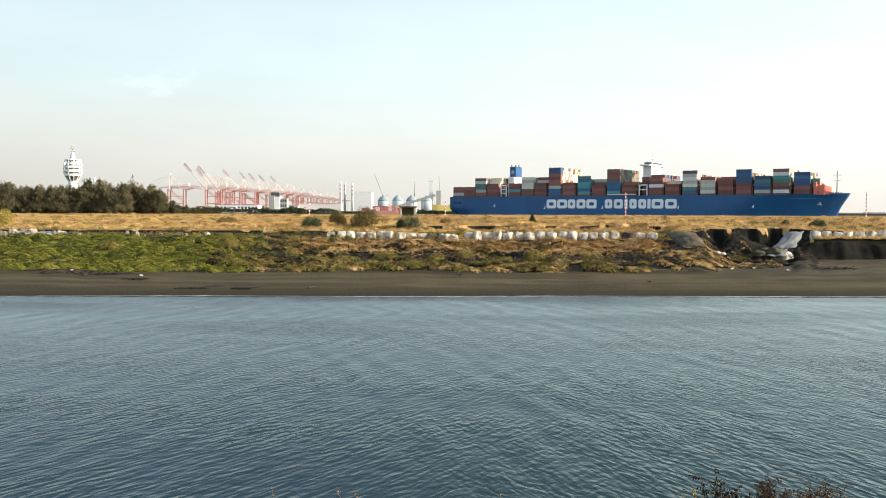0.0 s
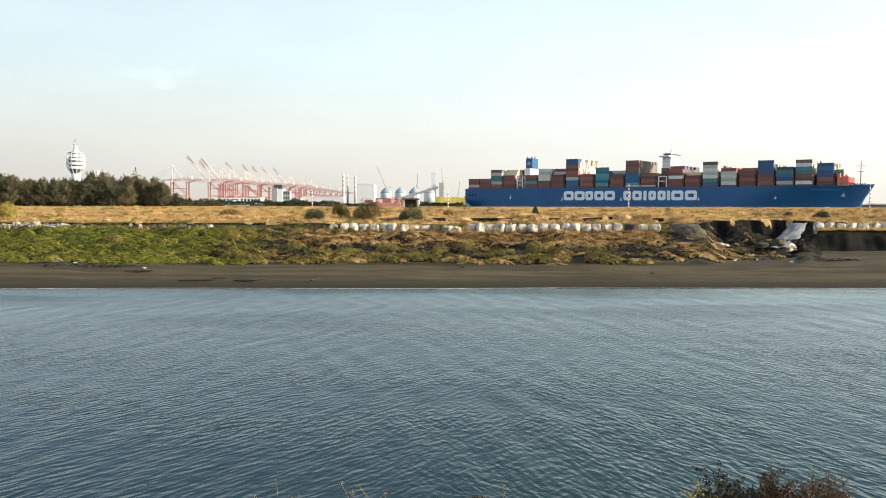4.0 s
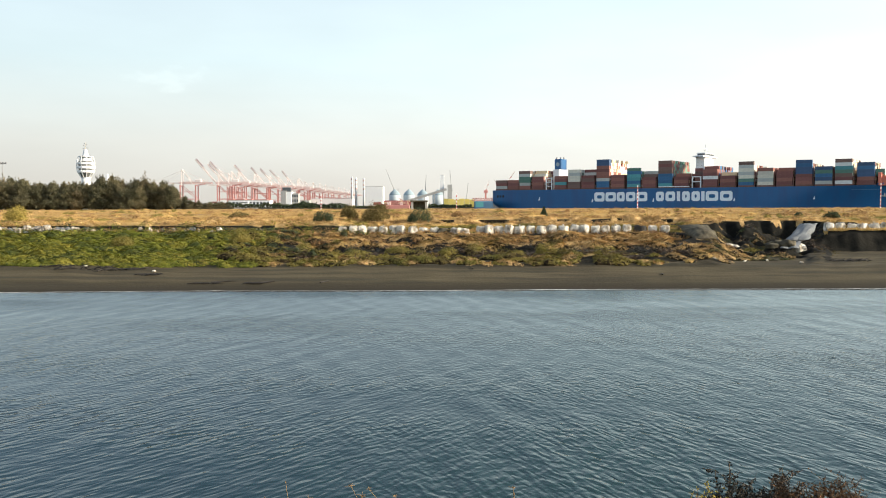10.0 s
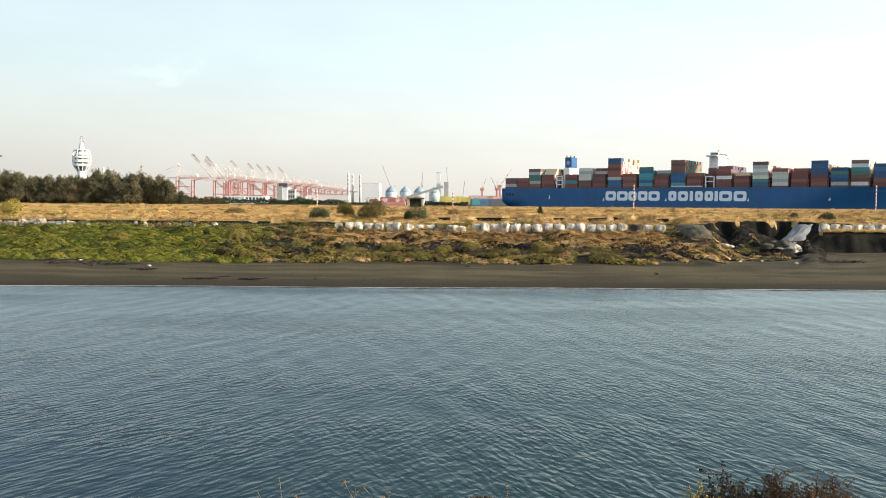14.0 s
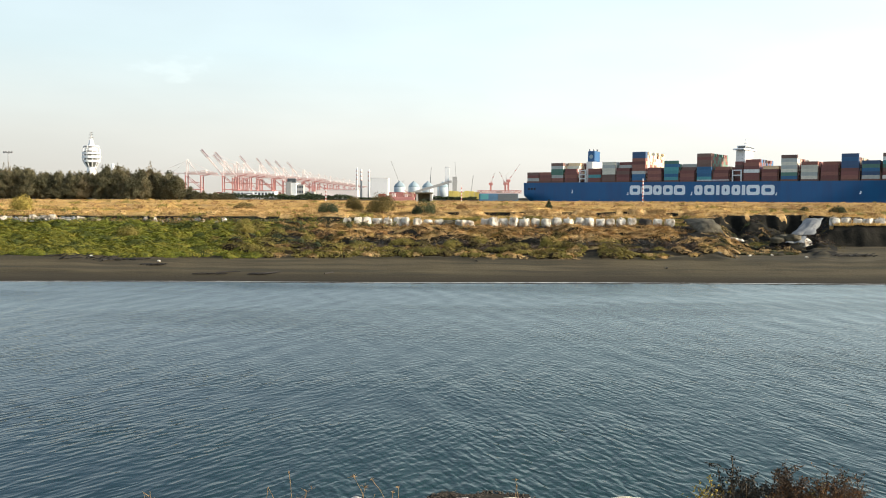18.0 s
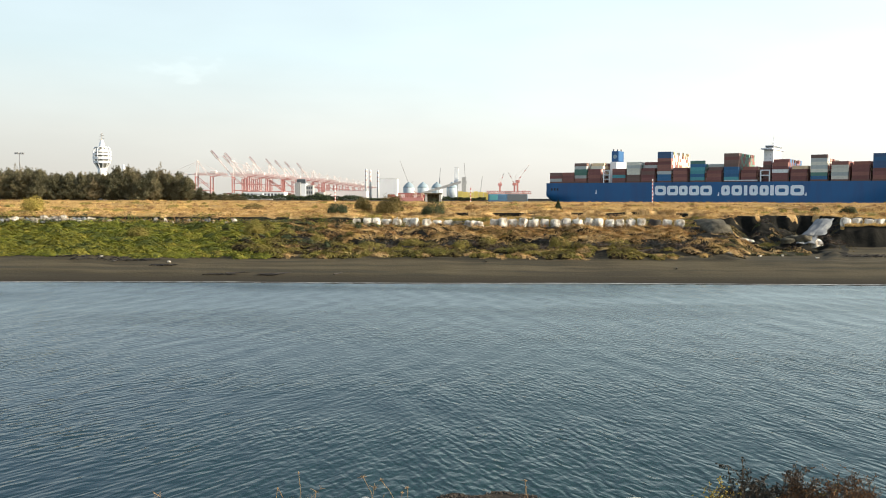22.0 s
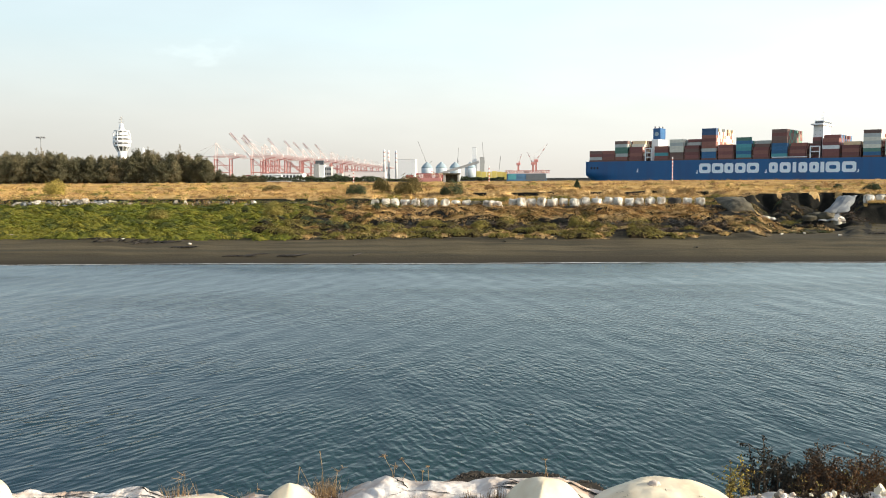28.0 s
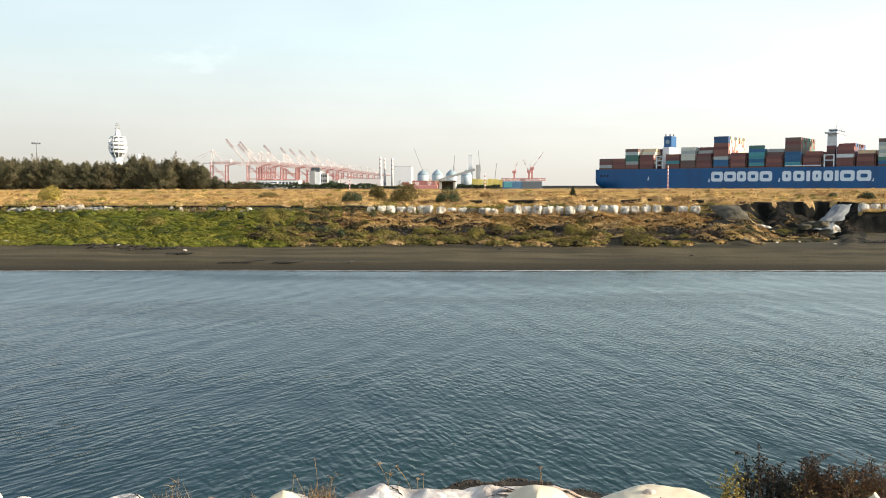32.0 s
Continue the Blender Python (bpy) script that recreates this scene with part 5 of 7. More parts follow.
rt = np.random.default_rng(21)
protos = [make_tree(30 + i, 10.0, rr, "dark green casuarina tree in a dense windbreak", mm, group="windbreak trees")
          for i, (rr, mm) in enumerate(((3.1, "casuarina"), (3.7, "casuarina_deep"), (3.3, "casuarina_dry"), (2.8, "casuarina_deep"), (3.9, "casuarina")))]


def windbreak_top(u):
    """Height of the windbreak's skyline along its length."""
    return np.interp(u, (-0.66, -0.512, -0.485, -0.457, -0.440, -0.423, -0.4046, -0.388, -0.372, -0.3555, -0.340, -0.323, -0.314), (12.0, 12.0, 11.0, 10.3, 10.4, 10.9, 13.0, 11.5, 11.2, 12.4, 11.0, 9.9, 7.0))


spots = []
for row, (yy, du) in enumerate(((314, 0.0), (320, 0.0045), (326, 0.002))):
    for k in range(42):
        u = -0.650 + 0.0083 * k + du + rt.normal() * 0.0012
        if u < -0.319 - 0.002 * row:
            spots.append((u * yy, yy + rt.normal() * 1.5, float(windbreak_top(u)) * (rt.uniform(0.80, 1.03) if row else rt.uniform(0.62, 0.95))))
for k, (x, y, top) in enumerate(spots):
    m = pose(x, y, float(ground_z(x, y)) - 0.15, 0, 0, rt.uniform(0, 360))
    o = protos[k] if k < 5 else copy_thing(protos[rt.integers(0, 5)], m)
    o.matrix_basis = m
    wide = rt.uniform(0.95, 1.25)
    o.scale = (wide, wide, top / 10.0)

for u, top in ((-0.3125, 5.2), (-0.307, 3.6), (-0.301, 3.0), (-0.2955, 3.4), (-0.289, 2.6), (-0.2835, 3.0), (-0.276, 2.4), (-0.270, 2.8), (-0.262, 1.9)):
    y = 318 + rt.normal() * 2
    o = copy_thing(protos[rt.integers(0, 5)], pose(u * y, y, float(ground_z(u * y, y)) - 0.15, 0, 0, rt.uniform(0, 360)))
    o.scale = (0.55, 0.55, top / 10.0)
    tagged(o, "low dark scrubby casuarina beside the windbreak", "tree", "windbreak trees")

# dark hedge lines in front of the harbour
rh = np.random.default_rng(3)
for u0, u1, d, h, lab in ((-0.318, -0.212, 345 + 1100, 9.5, "dark low harbour trees"), (-0.185, -0.120, 1120, 7.0, "dark low hedge before the quay"), (-0.212, -0.160, 1080, 8.5, "dark clipped hedge before the quay"), (-0.125, -0.048, 1440, 3.4, "dark trees before the silos"), (-0.03, 0.020, 1390, 5.5, "dark scrub on the far shore")):
    n = int((u1 - u0) * d * 26)
    x = rh.uniform(u0 * d, u1 * d, n)
    top = h * (0.72 + 0.25 * wob(x, 0, 37, d * 0.1) + 0.18 * wob(x, 0, 13, 2))
    c = np.stack([x, d + rh.normal(size=n) * 3, 2.5 + top * rh.uniform(0, 1, n) ** 0.7], 1)
    ob = new("far_trees", tri_mesh("far_trees", leaves(rh, c, 2.0), M["hedge"]))
    tagged(ob, lab, "trees", kind="stuff")


def bush_leaves(rng, w, h, n, leaf, ragged=0.55):
    """Leaves over a cluster of rounded lobes that stand on the ground, with an inner layer."""
    tris = []
    lobes = [(0, 0, 0.36 * w, h)] + [(0.30 * w * math.cos(a), 0.26 * w * math.sin(a), 0.22 * w * rng.uniform(0.8, 1.25), h * rng.uniform(0.5, 0.92)) for a in rng.uniform(0, 6.28, 8)]
    for ox, oy, r, top in lobes:
        m = int(n * (0.25 if ox == 0 else 0.095))
        b, sn = rng.uniform(0, 6.283, m), rng.uniform(-0.25, 1.0, m)
        cs = np.sqrt(1 - sn ** 2)
        deep = rng.uniform(0.55, 1.06, m) ** 0.5 * (1 + 0.12 * np.sin(5 * b + 4 * sn))
        c = np.stack([ox + r * cs * np.cos(b) * deep, oy + r * cs * np.sin(b) * deep, top * (0.42 + 0.58 * sn * deep)], 1)
        nrm = np.stack([cs * np.cos(b), cs * np.sin(b), sn], 1) + rng.normal(size=(m, 3)) * ragged
        nrm /= np.linalg.norm(nrm, axis=1, keepdims=True)
        d = np.cross(nrm, rng.normal(size=(m, 3)))
        d /= np.linalg.norm(d, axis=1, keepdims=True)
        e = np.cross(nrm, d)
        ln = leaf * rng.uniform(0.6, 1.5, (m, 1))
        tris.append(np.stack([c - d * ln * 0.5 - e * ln * 0.22, c - d * ln * 0.5 + e * ln * 0.22, c + d * ln * 0.7], 1))
    v = np.concatenate(tris)
    v[:, :, 2] = np.maximum(v[:, :, 2], 0.02)
    return v


def shrub(seed, x, y, w, h, leafm, label, leaf=0.13, category="shrub", name="shrub", zoff=-0.05):
    rng = np.random.default_rng(seed)
    t = thing(name, pose(x, y, float(ground_z(x, y)) + zoff), label, category)
    bm = bmesh.new()
    for k in range(8):
        a, q = rng.uniform(0, 6.28), w * rng.uniform(0.15, 0.40)
        rod(bm, (0.04 * math.cos(a), 0.04 * math.sin(a), 0), (q * math.cos(a), q * math.sin(a), h * rng.uniform(0.5, 0.8)), 0.012 + 0.012 * h, 0.005, 6)
    part("stem", bm, M["bark"], t)
    part("foliage", tri_mesh("foliage", bush_leaves(rng, w, h, int(1500 * w), leaf * 0.8), M[leafm]), None, t)
    return t


for i, (u, d, w, h, lm, lab, lf) in enumerate((
        (-0.0905, 100.5, 3.7, 2.75, "shrub", "wide olive-green shrub on the dry plain", 0.15),
        (-0.1215, 102.0, 2.2, 1.9, "shrub", "small brownish shrub on the dry plain", 0.14),
        (-0.0405, 100.5, 2.8, 2.2, "hedge", "dark green rounded shrub on the dry plain", 0.13),
        (-0.1525, 94.0, 2.3, 1.45, "hedge", "dark green shrub at the bank's edge", 0.13),
        (0.4335, 104.0, 2.0, 1.0, "hedge", "low dark green shrub on the dry plain", 0.12),
        (0.3960, 120.0, 1.4, 0.7, "hedge", "small dark tuft on the dry plain", 0.12),
        (-0.2510, 107.0, 2.6, 1.0, "shrub", "low olive shrub in dry grass", 0.13),
        (0.0040, 115.0, 1.9, 0.9, "brown", "low brown shrub in dry grass", 0.13),
        (-0.5080, 95.0, 2.9, 2.0, "weed", "golden dry bush at the bank's edge", 0.16),
        (-0.2500, 79.0, 2.4, 1.5, "olive", "grey-green bush on the weedy bank", 0.12),
        (-0.1740, 77.0, 2.2, 1.4, "olive", "olive bush on the weedy bank", 0.12),
        (-0.3870, 77.0, 2.2, 1.3, "olive", "yellow-green bush in green creeper", 0.12),
        (0.1080, 74.6, 2.1, 1.35, "olive", "rounded yellow-green bush at the foot of the bank", 0.11),
        (0.1740, 74.0, 2.6, 1.2, "olive", "wide yellow-green bush at the foot of the bank", 0.11),
        (0.0240, 76.0, 2.0, 1.4, "olive", "yellow-green bush on the weedy bank", 0.11),
        (-0.0650, 73.0, 2.4, 0.95, "olive", "low yellow-green bush above the sand", 0.11),
        (-0.1150, 73.0, 2.6, 0.9, "olive", "low yellow-green bush above the sand", 0.11),
        (0.0700, 73.6, 1.8, 0.9, "olive", "low olive bush above the sand", 0.11),
        (-0.0060, 74.0, 2.0, 0.9, "olive", "low olive bush above the sand", 0.11),
        (0.3420, 80.0, 2.2, 0.7, "olive", "low tangled bush in the gully", 0.11))):
    shrub(100 + i, u * d, d, w, h, lm, lab, lf)
# a small dark conifer
t_ = thing("conifer_shrub", pose(0.1032 * 113, 113, float(ground_z(0.1032 * 113, 113))), "small dark pointed conifer on the dry plain", "conifer")
bm = bmesh.new()
rod(bm, (0, 0, 0), (0, 0, 1.25), 0.06, 0.02)
part("trunk", bm, M["bark"], t_)
rc = np.random.default_rng(8)
hh = rc.uniform(0.05, 1.0, 1500)
aa = rc.uniform(0, 6.28, 1500)
rr = (1 - hh) * 0.62 * rc.uniform(0.3, 1.1, 1500)
part("foliage", tri_mesh("foliage", leaves(rc, np.stack([rr * np.cos(aa), rr * np.sin(aa), 1.35 * hh], 1), 0.13), M["hedge"]), None, t_)

# ---- grass and weeds on the far side ----
rg = np.random.default_rng(13)


def scatter(n, y0, y1, u0, u1, power=1.0):
    y = y0 + (y1 - y0) * rg.uniform(0, 1, n) ** power
    return rg.uniform(u0, u1, n) * y, y


def mounds(name, cx, cy, w, h, n, leaf, aspect, material, core, label, category="weeds", ragged=0.45, squash=0.75, skirt=0.0):
    """Humps of growth: a heart coloured dark for shade, leaves or stems laid over it with the lie of its surface."""
    m = len(cx)
    na, nq = 9, 5
    a = np.linspace(0, 2 * math.pi, na + 1)[None, None, :] + rg.uniform(0, 6, (m, 1, 1))
    q = np.linspace(0.02, 1.0, nq)[None, :, None]
    s1, s2 = rg.uniform(0, 6, m), rg.uniform(0, 6, m)

    def reach(b, i):
        return 1 + 0.22 * np.sin(2 * b + s1[i]) + 0.16 * np.sin(3 * b + s2[i]) + 0.09 * np.sin(5 * b + s1[i])

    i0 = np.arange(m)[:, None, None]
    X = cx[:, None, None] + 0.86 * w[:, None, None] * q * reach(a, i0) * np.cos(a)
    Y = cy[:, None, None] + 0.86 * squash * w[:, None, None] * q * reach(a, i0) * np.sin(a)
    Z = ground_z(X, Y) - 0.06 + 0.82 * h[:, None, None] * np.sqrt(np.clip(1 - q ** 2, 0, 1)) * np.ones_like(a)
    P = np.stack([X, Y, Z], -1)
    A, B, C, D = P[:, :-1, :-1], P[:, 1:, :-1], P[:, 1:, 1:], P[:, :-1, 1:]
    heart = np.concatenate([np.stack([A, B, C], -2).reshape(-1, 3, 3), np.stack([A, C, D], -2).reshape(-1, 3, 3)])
    i = np.repeat(np.arange(m), n)
    k = m * n
    b, sn = rg.uniform(0, 6.283, k), rg.uniform(skirt, 1.0, k) ** 0.8
    cs = np.sqrt(1 - sn ** 2)
    rr = reach(b, i)
    lump = 1 + 0.16 * np.sin(4 * b + s2[i] + 3 * sn) + rg.normal(size=k) * 0.07
    px = cx[i] + w[i] * cs * rr * lump * np.cos(b)
    py = cy[i] + squash * w[i] * cs * rr * lump * np.sin(b)
    pz = ground_z(px, py) - 0.02 + h[i] * sn * lump
    nrm = np.stack([cs * np.cos(b) / w[i], cs * np.sin(b) / (squash * w[i]), sn / h[i]], 1)
    nrm /= np.linalg.norm(nrm, axis=1, keepdims=True)
    nrm += rg.normal(size=(k, 3)) * ragged
    nrm /= np.linalg.norm(nrm, axis=1, keepdims=True)
    d = np.cross(nrm, rg.normal(size=(k, 3)))
    d /= np.linalg.norm(d, axis=1, keepdims=True)
    e = np.cross(nrm, d)
    ln = leaf * rg.uniform(0.6, 1.5, (k, 1))
    c = np.stack([px, py, pz], 1)
    cover = np.stack([c - d * ln * 0.5 - e * ln * aspect, c - d * ln * 0.5 + e * ln * aspect, c + d * ln * 0.6], 1)
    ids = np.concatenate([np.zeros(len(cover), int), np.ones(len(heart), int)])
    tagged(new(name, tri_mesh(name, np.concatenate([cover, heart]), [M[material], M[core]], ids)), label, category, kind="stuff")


# dry plain
x, y = scatter(190000, 91.3, 325, -0.66, 0.62, 1.8)
keep = wob(x, y, 14, 1) + wob(x, y, 45, 2) + 0.6 * wob(x, y, 4, 6) > -0.7
x, y = x[keep], y[keep]
b = np.stack([x, y, ground_z(x, y) - 0.03], 1)
b = b[(b[:, 2] > 3.88) & ((b[:, 1] > 92.6) | (b[:, 0] < -4.5))]
dry = tri_mesh("dry_grass", blades(rg, b, 0.23, 1.2, 0.028), M["straw"])
tagged(new("dry_grass", dry), "golden dry grass over the flat plain", "grass", kind="stuff")
x, y = scatter(9000, 86.6, 91.5, 0.425, 0.62, 1.5)
b = np.stack([x, y, ground_z(x, y) - 0.03], 1)
tagged(new("ledge_grass", tri_mesh("ledge_grass", blades(rg, b, 0.24, 1.1, 0.03), M["straw"])), "dry grass on the ledge before the bags", "grass", kind="stuff")
x, y = scatter(60000, 89.6, 104.5, -0.12, 0.285)
zz = ground_z(x, y)
keep = (zz > 3.05) & (zz < 3.98) & (wob(x, y * 1.5, 5, 3) + 0.5 * wob(x, y, 1.7, 2) > -0.55)
b = np.stack([x, y, zz - 0.02], 1)[keep]
pick = wob(b[:, 0], b[:, 1], 8, 6) > 0.1
tagged(new("shelf_grass", tri_mesh("shelf_grass", blades(rg, b[pick], 0.20, 1.2, 0.035), M["straw"])), "dry grass on the low shelf behind the bags", "grass", kind="stuff")
tagged(new("shelf_weeds", tri_mesh("shelf_weeds", blades(rg, b[~pick], 0.17, 1.2, 0.03), M["olive"])), "olive weeds on the low shelf behind the bags", "grass", kind="stuff")
x, y = scatter(5200, 98, 320, -0.66, 0.62, 1.4)
keep = wob(x, y, 8, 7) + wob(x, y, 27, 4) > 0.75
x, y = x[keep], y[keep]
c = np.stack([x, y, ground_z(x, y) + rg.uniform(0.05, 0.5, len(x))], 1)
tagged(new("plain_weeds", tri_mesh("plain_weeds", leaves(rg, np.repeat(c, 3, 0) + rg.normal(size=(3 * len(c), 3)) * 0.25, 0.22), M["brown"])), "brown weeds in the dry grass", "weeds", kind="stuff")
# green creeper carpet: a thin ground cover and rolling humps
x, y = scatter(90000, 66.0, 86.6, -0.66, -0.17)
edge = -0.222 + 0.026 * wob(x, y, 13, 2) + 0.020 * wob(x, y, 3.1, 4) + 0.002 * (y - 80)
keep = (x / y < edge) & (y > bank_foot(x, y) - 0.1 + 0.5 * np.clip(wob(x, 0, 7, 3), 0, 1)) & (wob(x * 0.7, y * 1.7, 2.1, 5.0) + 0.4 * wob(x, y * 2, 5.0, 2) > -0.5)
x, y = x[keep], y[keep]
c = np.stack([x, y, ground_z(x, y) + 0.03 + 0.10 * rg.uniform(0, 1, len(x))], 1)
tagged(new("creeper", tri_mesh("creeper", leaves(rg, c, 0.11, 0.7), M["green"])), "bright green beach creeper carpeting the bank", "creeper", kind="stuff")
for mm, n_, seed_, lim, lo, hi, lab in (("green", 2300, 5.0, -0.35, 0.16, 0.42, "bright green creeper heaped in humps"),
                                        ("lime", 900, 2.0, 0.25, 0.18, 0.46, "yellow-green creeper heaped in humps"),
                                        ("deep", 620, 8.0, 0.25, 0.20, 0.52, "dark green weeds among the creeper")):
    x, y = scatter(n_, 66.0, 87.0, -0.66, -0.16)
    edge = -0.224 + 0.026 * wob(x, y, 13, 2) + 0.020 * wob(x, y, 3.1, 4) + 0.002 * (y - 80)
    keep = (x / y < edge) & (y > bank_foot(x, y) + 0.15) & (wob(x * 0.55, y * 1.8, 4.6, seed_) + 0.5 * wob(x, y * 2, 1.9, seed_ + 1) > lim)
    x, y = x[keep], y[keep]
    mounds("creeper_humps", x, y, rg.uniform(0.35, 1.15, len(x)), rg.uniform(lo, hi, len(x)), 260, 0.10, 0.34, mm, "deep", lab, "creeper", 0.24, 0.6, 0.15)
# dead weeds lying in matted cushions with black gaps between them
def cushions(name, cx, cy, w, h, n, leaf, material, label):
    """Lumpy domes of matted stems, with loose stems lying on them."""
    na, nq, m = 11, 5, len(cx)
    a = np.linspace(0, 2 * math.pi, na + 1)[None, None, :] + rg.uniform(0, 6, (m, 1, 1))
    q = np.array([0.02, 0.35, 0.65, 0.88, 1.08])[None, :, None]
    lump = 1 + 0.22 * np.sin(3 * a + rg.uniform(0, 6, (m, 1, 1))) + 0.12 * np.sin(5 * a + rg.uniform(0, 6, (m, 1, 1)))
    X = cx[:, None, None] + w[:, None, None] * q * lump * np.cos(a)
    Y = cy[:, None, None] + 0.6 * w[:, None, None] * q * lump * np.sin(a)
    rise = np.sqrt(np.clip(1 - q ** 2, 0, 1)) * np.ones_like(a)
    Z = ground_z(X, Y) - 0.05 + h[:, None, None] * rise * (1 + 0.22 * wob(X, Y, 0.45, 3))
    P = np.stack([X, Y, Z], -1)
    A, B, C, D = P[:, :-1, :-1], P[:, 1:, :-1], P[:, 1:, 1:], P[:, :-1, 1:]
    tri = np.concatenate([np.stack([A, B, C], -2).reshape(-1, 3, 3), np.stack([A, C, D], -2).reshape(-1, 3, 3)])
    b, k = rg.uniform(0, 6.283, m * n), rg.uniform(0, 1, m * n) ** 0.5
    W_, H_ = np.repeat(w, n), np.repeat(h, n)
    px = np.repeat(cx, n) + W_ * k * np.cos(b)
    py = np.repeat(cy, n) + 0.6 * W_ * k * np.sin(b)
    pz = ground_z(px, py) - 0.02 + H_ * np.sqrt(np.clip(1 - k ** 2, 0, 1)) * (rg.uniform(0.9, 1.3, len(px))) + rg.uniform(0, 0.16, len(px))
    tri = np.concatenate([tri, straws(rg, np.stack([px, py, pz], 1), leaf * 2.0, 0.022, 0.55)])
    tagged(new(name, tri_mesh(name, tri, material)), label, "weeds", kind="stuff")


x, y = scatter(6000, 68.6, 88.0, -0.26, 0.335)
zz = ground_z(x, y)
rim = 80.2 + 1.2 * wob(x, 0, 14, 2) + 0.5 * wob(x, 0, 3.7, 1)
rim2 = 84.0 + 1.0 * wob(x, 0, 11, 5)
over = np.where(y > rim, 0.74 + 0.3 * (x / y > 0.13) - 0.8 * ((y < rim2) & (y > rim2 - 1.3)), -0.12 + 0.35 * wob(x, 0, 21, 6) + 0.45 * np.clip((x / y - 0.20) / 0.06, 0, 1) * (y < 78))
keep = (wob(x, y * 1.6, 3.4, 1.0) * 0.5 + over + 0.25 * rg.normal(size=len(x)) > 0.42) & (zz > 1.25) & (y < 86.3) & ((y > rim) | ((y < rim - 6.0) & (x / y < -0.1)) | (x / y > 0.22)) & (x / y > -0.215 + 0.03 * wob(x, y, 4.0, 3)) & ((x / y < 0.25) | (y < 79.5)) & (rg.uniform(size=len(x)) < np.where(y > 83.5, 1.0, np.where(x / y > 0.13, 0.62, 0.42)))
x, y = x[keep], y[keep]
tone = wob(x, y * 1.5, 5.5, 4.0) - 0.5 * (x / y > 0.13) + 0.5 * rg.normal(size=len(x))
for mm, sel, lab in (("mat", tone < 0.1, "matted tan dead weeds in humps on the bank"), ("straw", (tone >= 0.1) & (tone < 0.6), "golden dead grass in humps on the bank"), ("brown", (tone >= 0.6) & (tone < 1.0), "brown dead weeds in humps on the bank"), ("shrub", tone >= 1.0, "dull olive weeds among the dead growth")):
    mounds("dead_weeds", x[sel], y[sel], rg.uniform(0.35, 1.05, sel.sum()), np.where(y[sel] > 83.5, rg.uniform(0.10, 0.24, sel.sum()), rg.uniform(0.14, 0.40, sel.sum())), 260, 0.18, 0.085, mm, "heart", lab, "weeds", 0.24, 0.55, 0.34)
x, y = scatter(420, 81.5, 88, -0.21, 0.27)
keep = (wob(x, y * 1.6, 3.4, 1.0) > -0.1) & (ground_z(x, y) > 1.6)
x, y = np.repeat(x[keep], 14), np.repeat(y[keep], 14)
x, y = x + rg.normal(size=len(x)) * 0.2, y + rg.normal(size=len(x)) * 0.15
tagged(new("bank_straw", tri_mesh("bank_straw", blades(rg, np.stack([x, y, ground_z(x, y)], 1), 0.42, 1.3, 0.035), M["brown"])), "brown straw and stems among the dead weeds", "grass", kind="stuff")
# tufts strewn over the plain
for mm, n_, seed_, lab in (("straw", 160, 3.0, "pale tall tufts in the dry grass"), ("olive", 190, 6.0, "olive weed tufts in the dry grass"), ("brown", 460, 9.0, "brown weed tufts in the dry grass")):
    x, y = scatter(n_ * 3, 97, 310, -0.64, 0.62, 1.5)
    keep = wob(x, y * 2.2, 40, seed_) + 0.5 * wob(x, y, 13, seed_) > 0.25
    x, y = x[keep], y[keep]
    cushions("plain_tufts", x, y, rg.uniform(0.3, 1.3, len(x)), rg.uniform(0.08, 0.38, len(x)), 44, 0.24, M[mm], lab)
# clumps along the plain's broken edge
x, y = scatter(900, 91.6, 100, -0.64, 0.62, 1.6)
keep = wob(x, y, 7, 8) + 0.4 * rg.normal(size=len(x)) > 0.0
x, y = x[keep], y[keep]
keep = (ground_z(x, y) > 3.9) & ((y > 93) | (x < -4.5))
x, y = x[keep], y[keep]
cushions("edge_weeds", x, y, rg.uniform(0.25, 0.8, len(x)), rg.uniform(0.05, 0.25, len(x)), 50, 0.18, M["mat"], "tan weed clumps along the plain's broken edge")
# grass hanging over the dark edge behind the low shelf
x, y = scatter(900, 99.5, 102.6, -0.12, 0.28)
keep = wob(x, 0, 5.5, 6) + 0.6 * wob(x, y, 1.8, 2) > 0.05
x, y = x[keep], y[keep]
cushions("shelf_edge_weeds", x, y, rg.uniform(0.3, 0.9, len(x)), rg.uniform(0.10, 0.34, len(x)), 40, 0.20, M["mat"], "tan weeds overhanging the dark edge of the low shelf")
# low growth creeping down onto the sand
u_ = rg.uniform(-0.24, 0.24, 1300)
y = bank_foot(u_ * 68, np.full(1300, 68.0)) + rg.uniform(0.15, 3.2, 1300)
x = u_ * y
keep = wob(x, y, 5, 3) + 0.5 * wob(x, y, 1.9, 6) + 0.3 * rg.normal(size=1300) > 0.0
x, y = x[keep], y[keep]
half = rg.uniform(size=len(x)) < 0.16
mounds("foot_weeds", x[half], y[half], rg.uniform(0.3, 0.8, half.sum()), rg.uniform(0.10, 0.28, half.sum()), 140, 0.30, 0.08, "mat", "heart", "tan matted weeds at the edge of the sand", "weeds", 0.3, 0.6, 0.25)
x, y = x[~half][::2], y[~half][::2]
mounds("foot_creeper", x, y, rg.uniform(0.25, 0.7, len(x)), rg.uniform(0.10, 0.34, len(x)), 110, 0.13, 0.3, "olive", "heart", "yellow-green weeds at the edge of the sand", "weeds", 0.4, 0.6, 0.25)
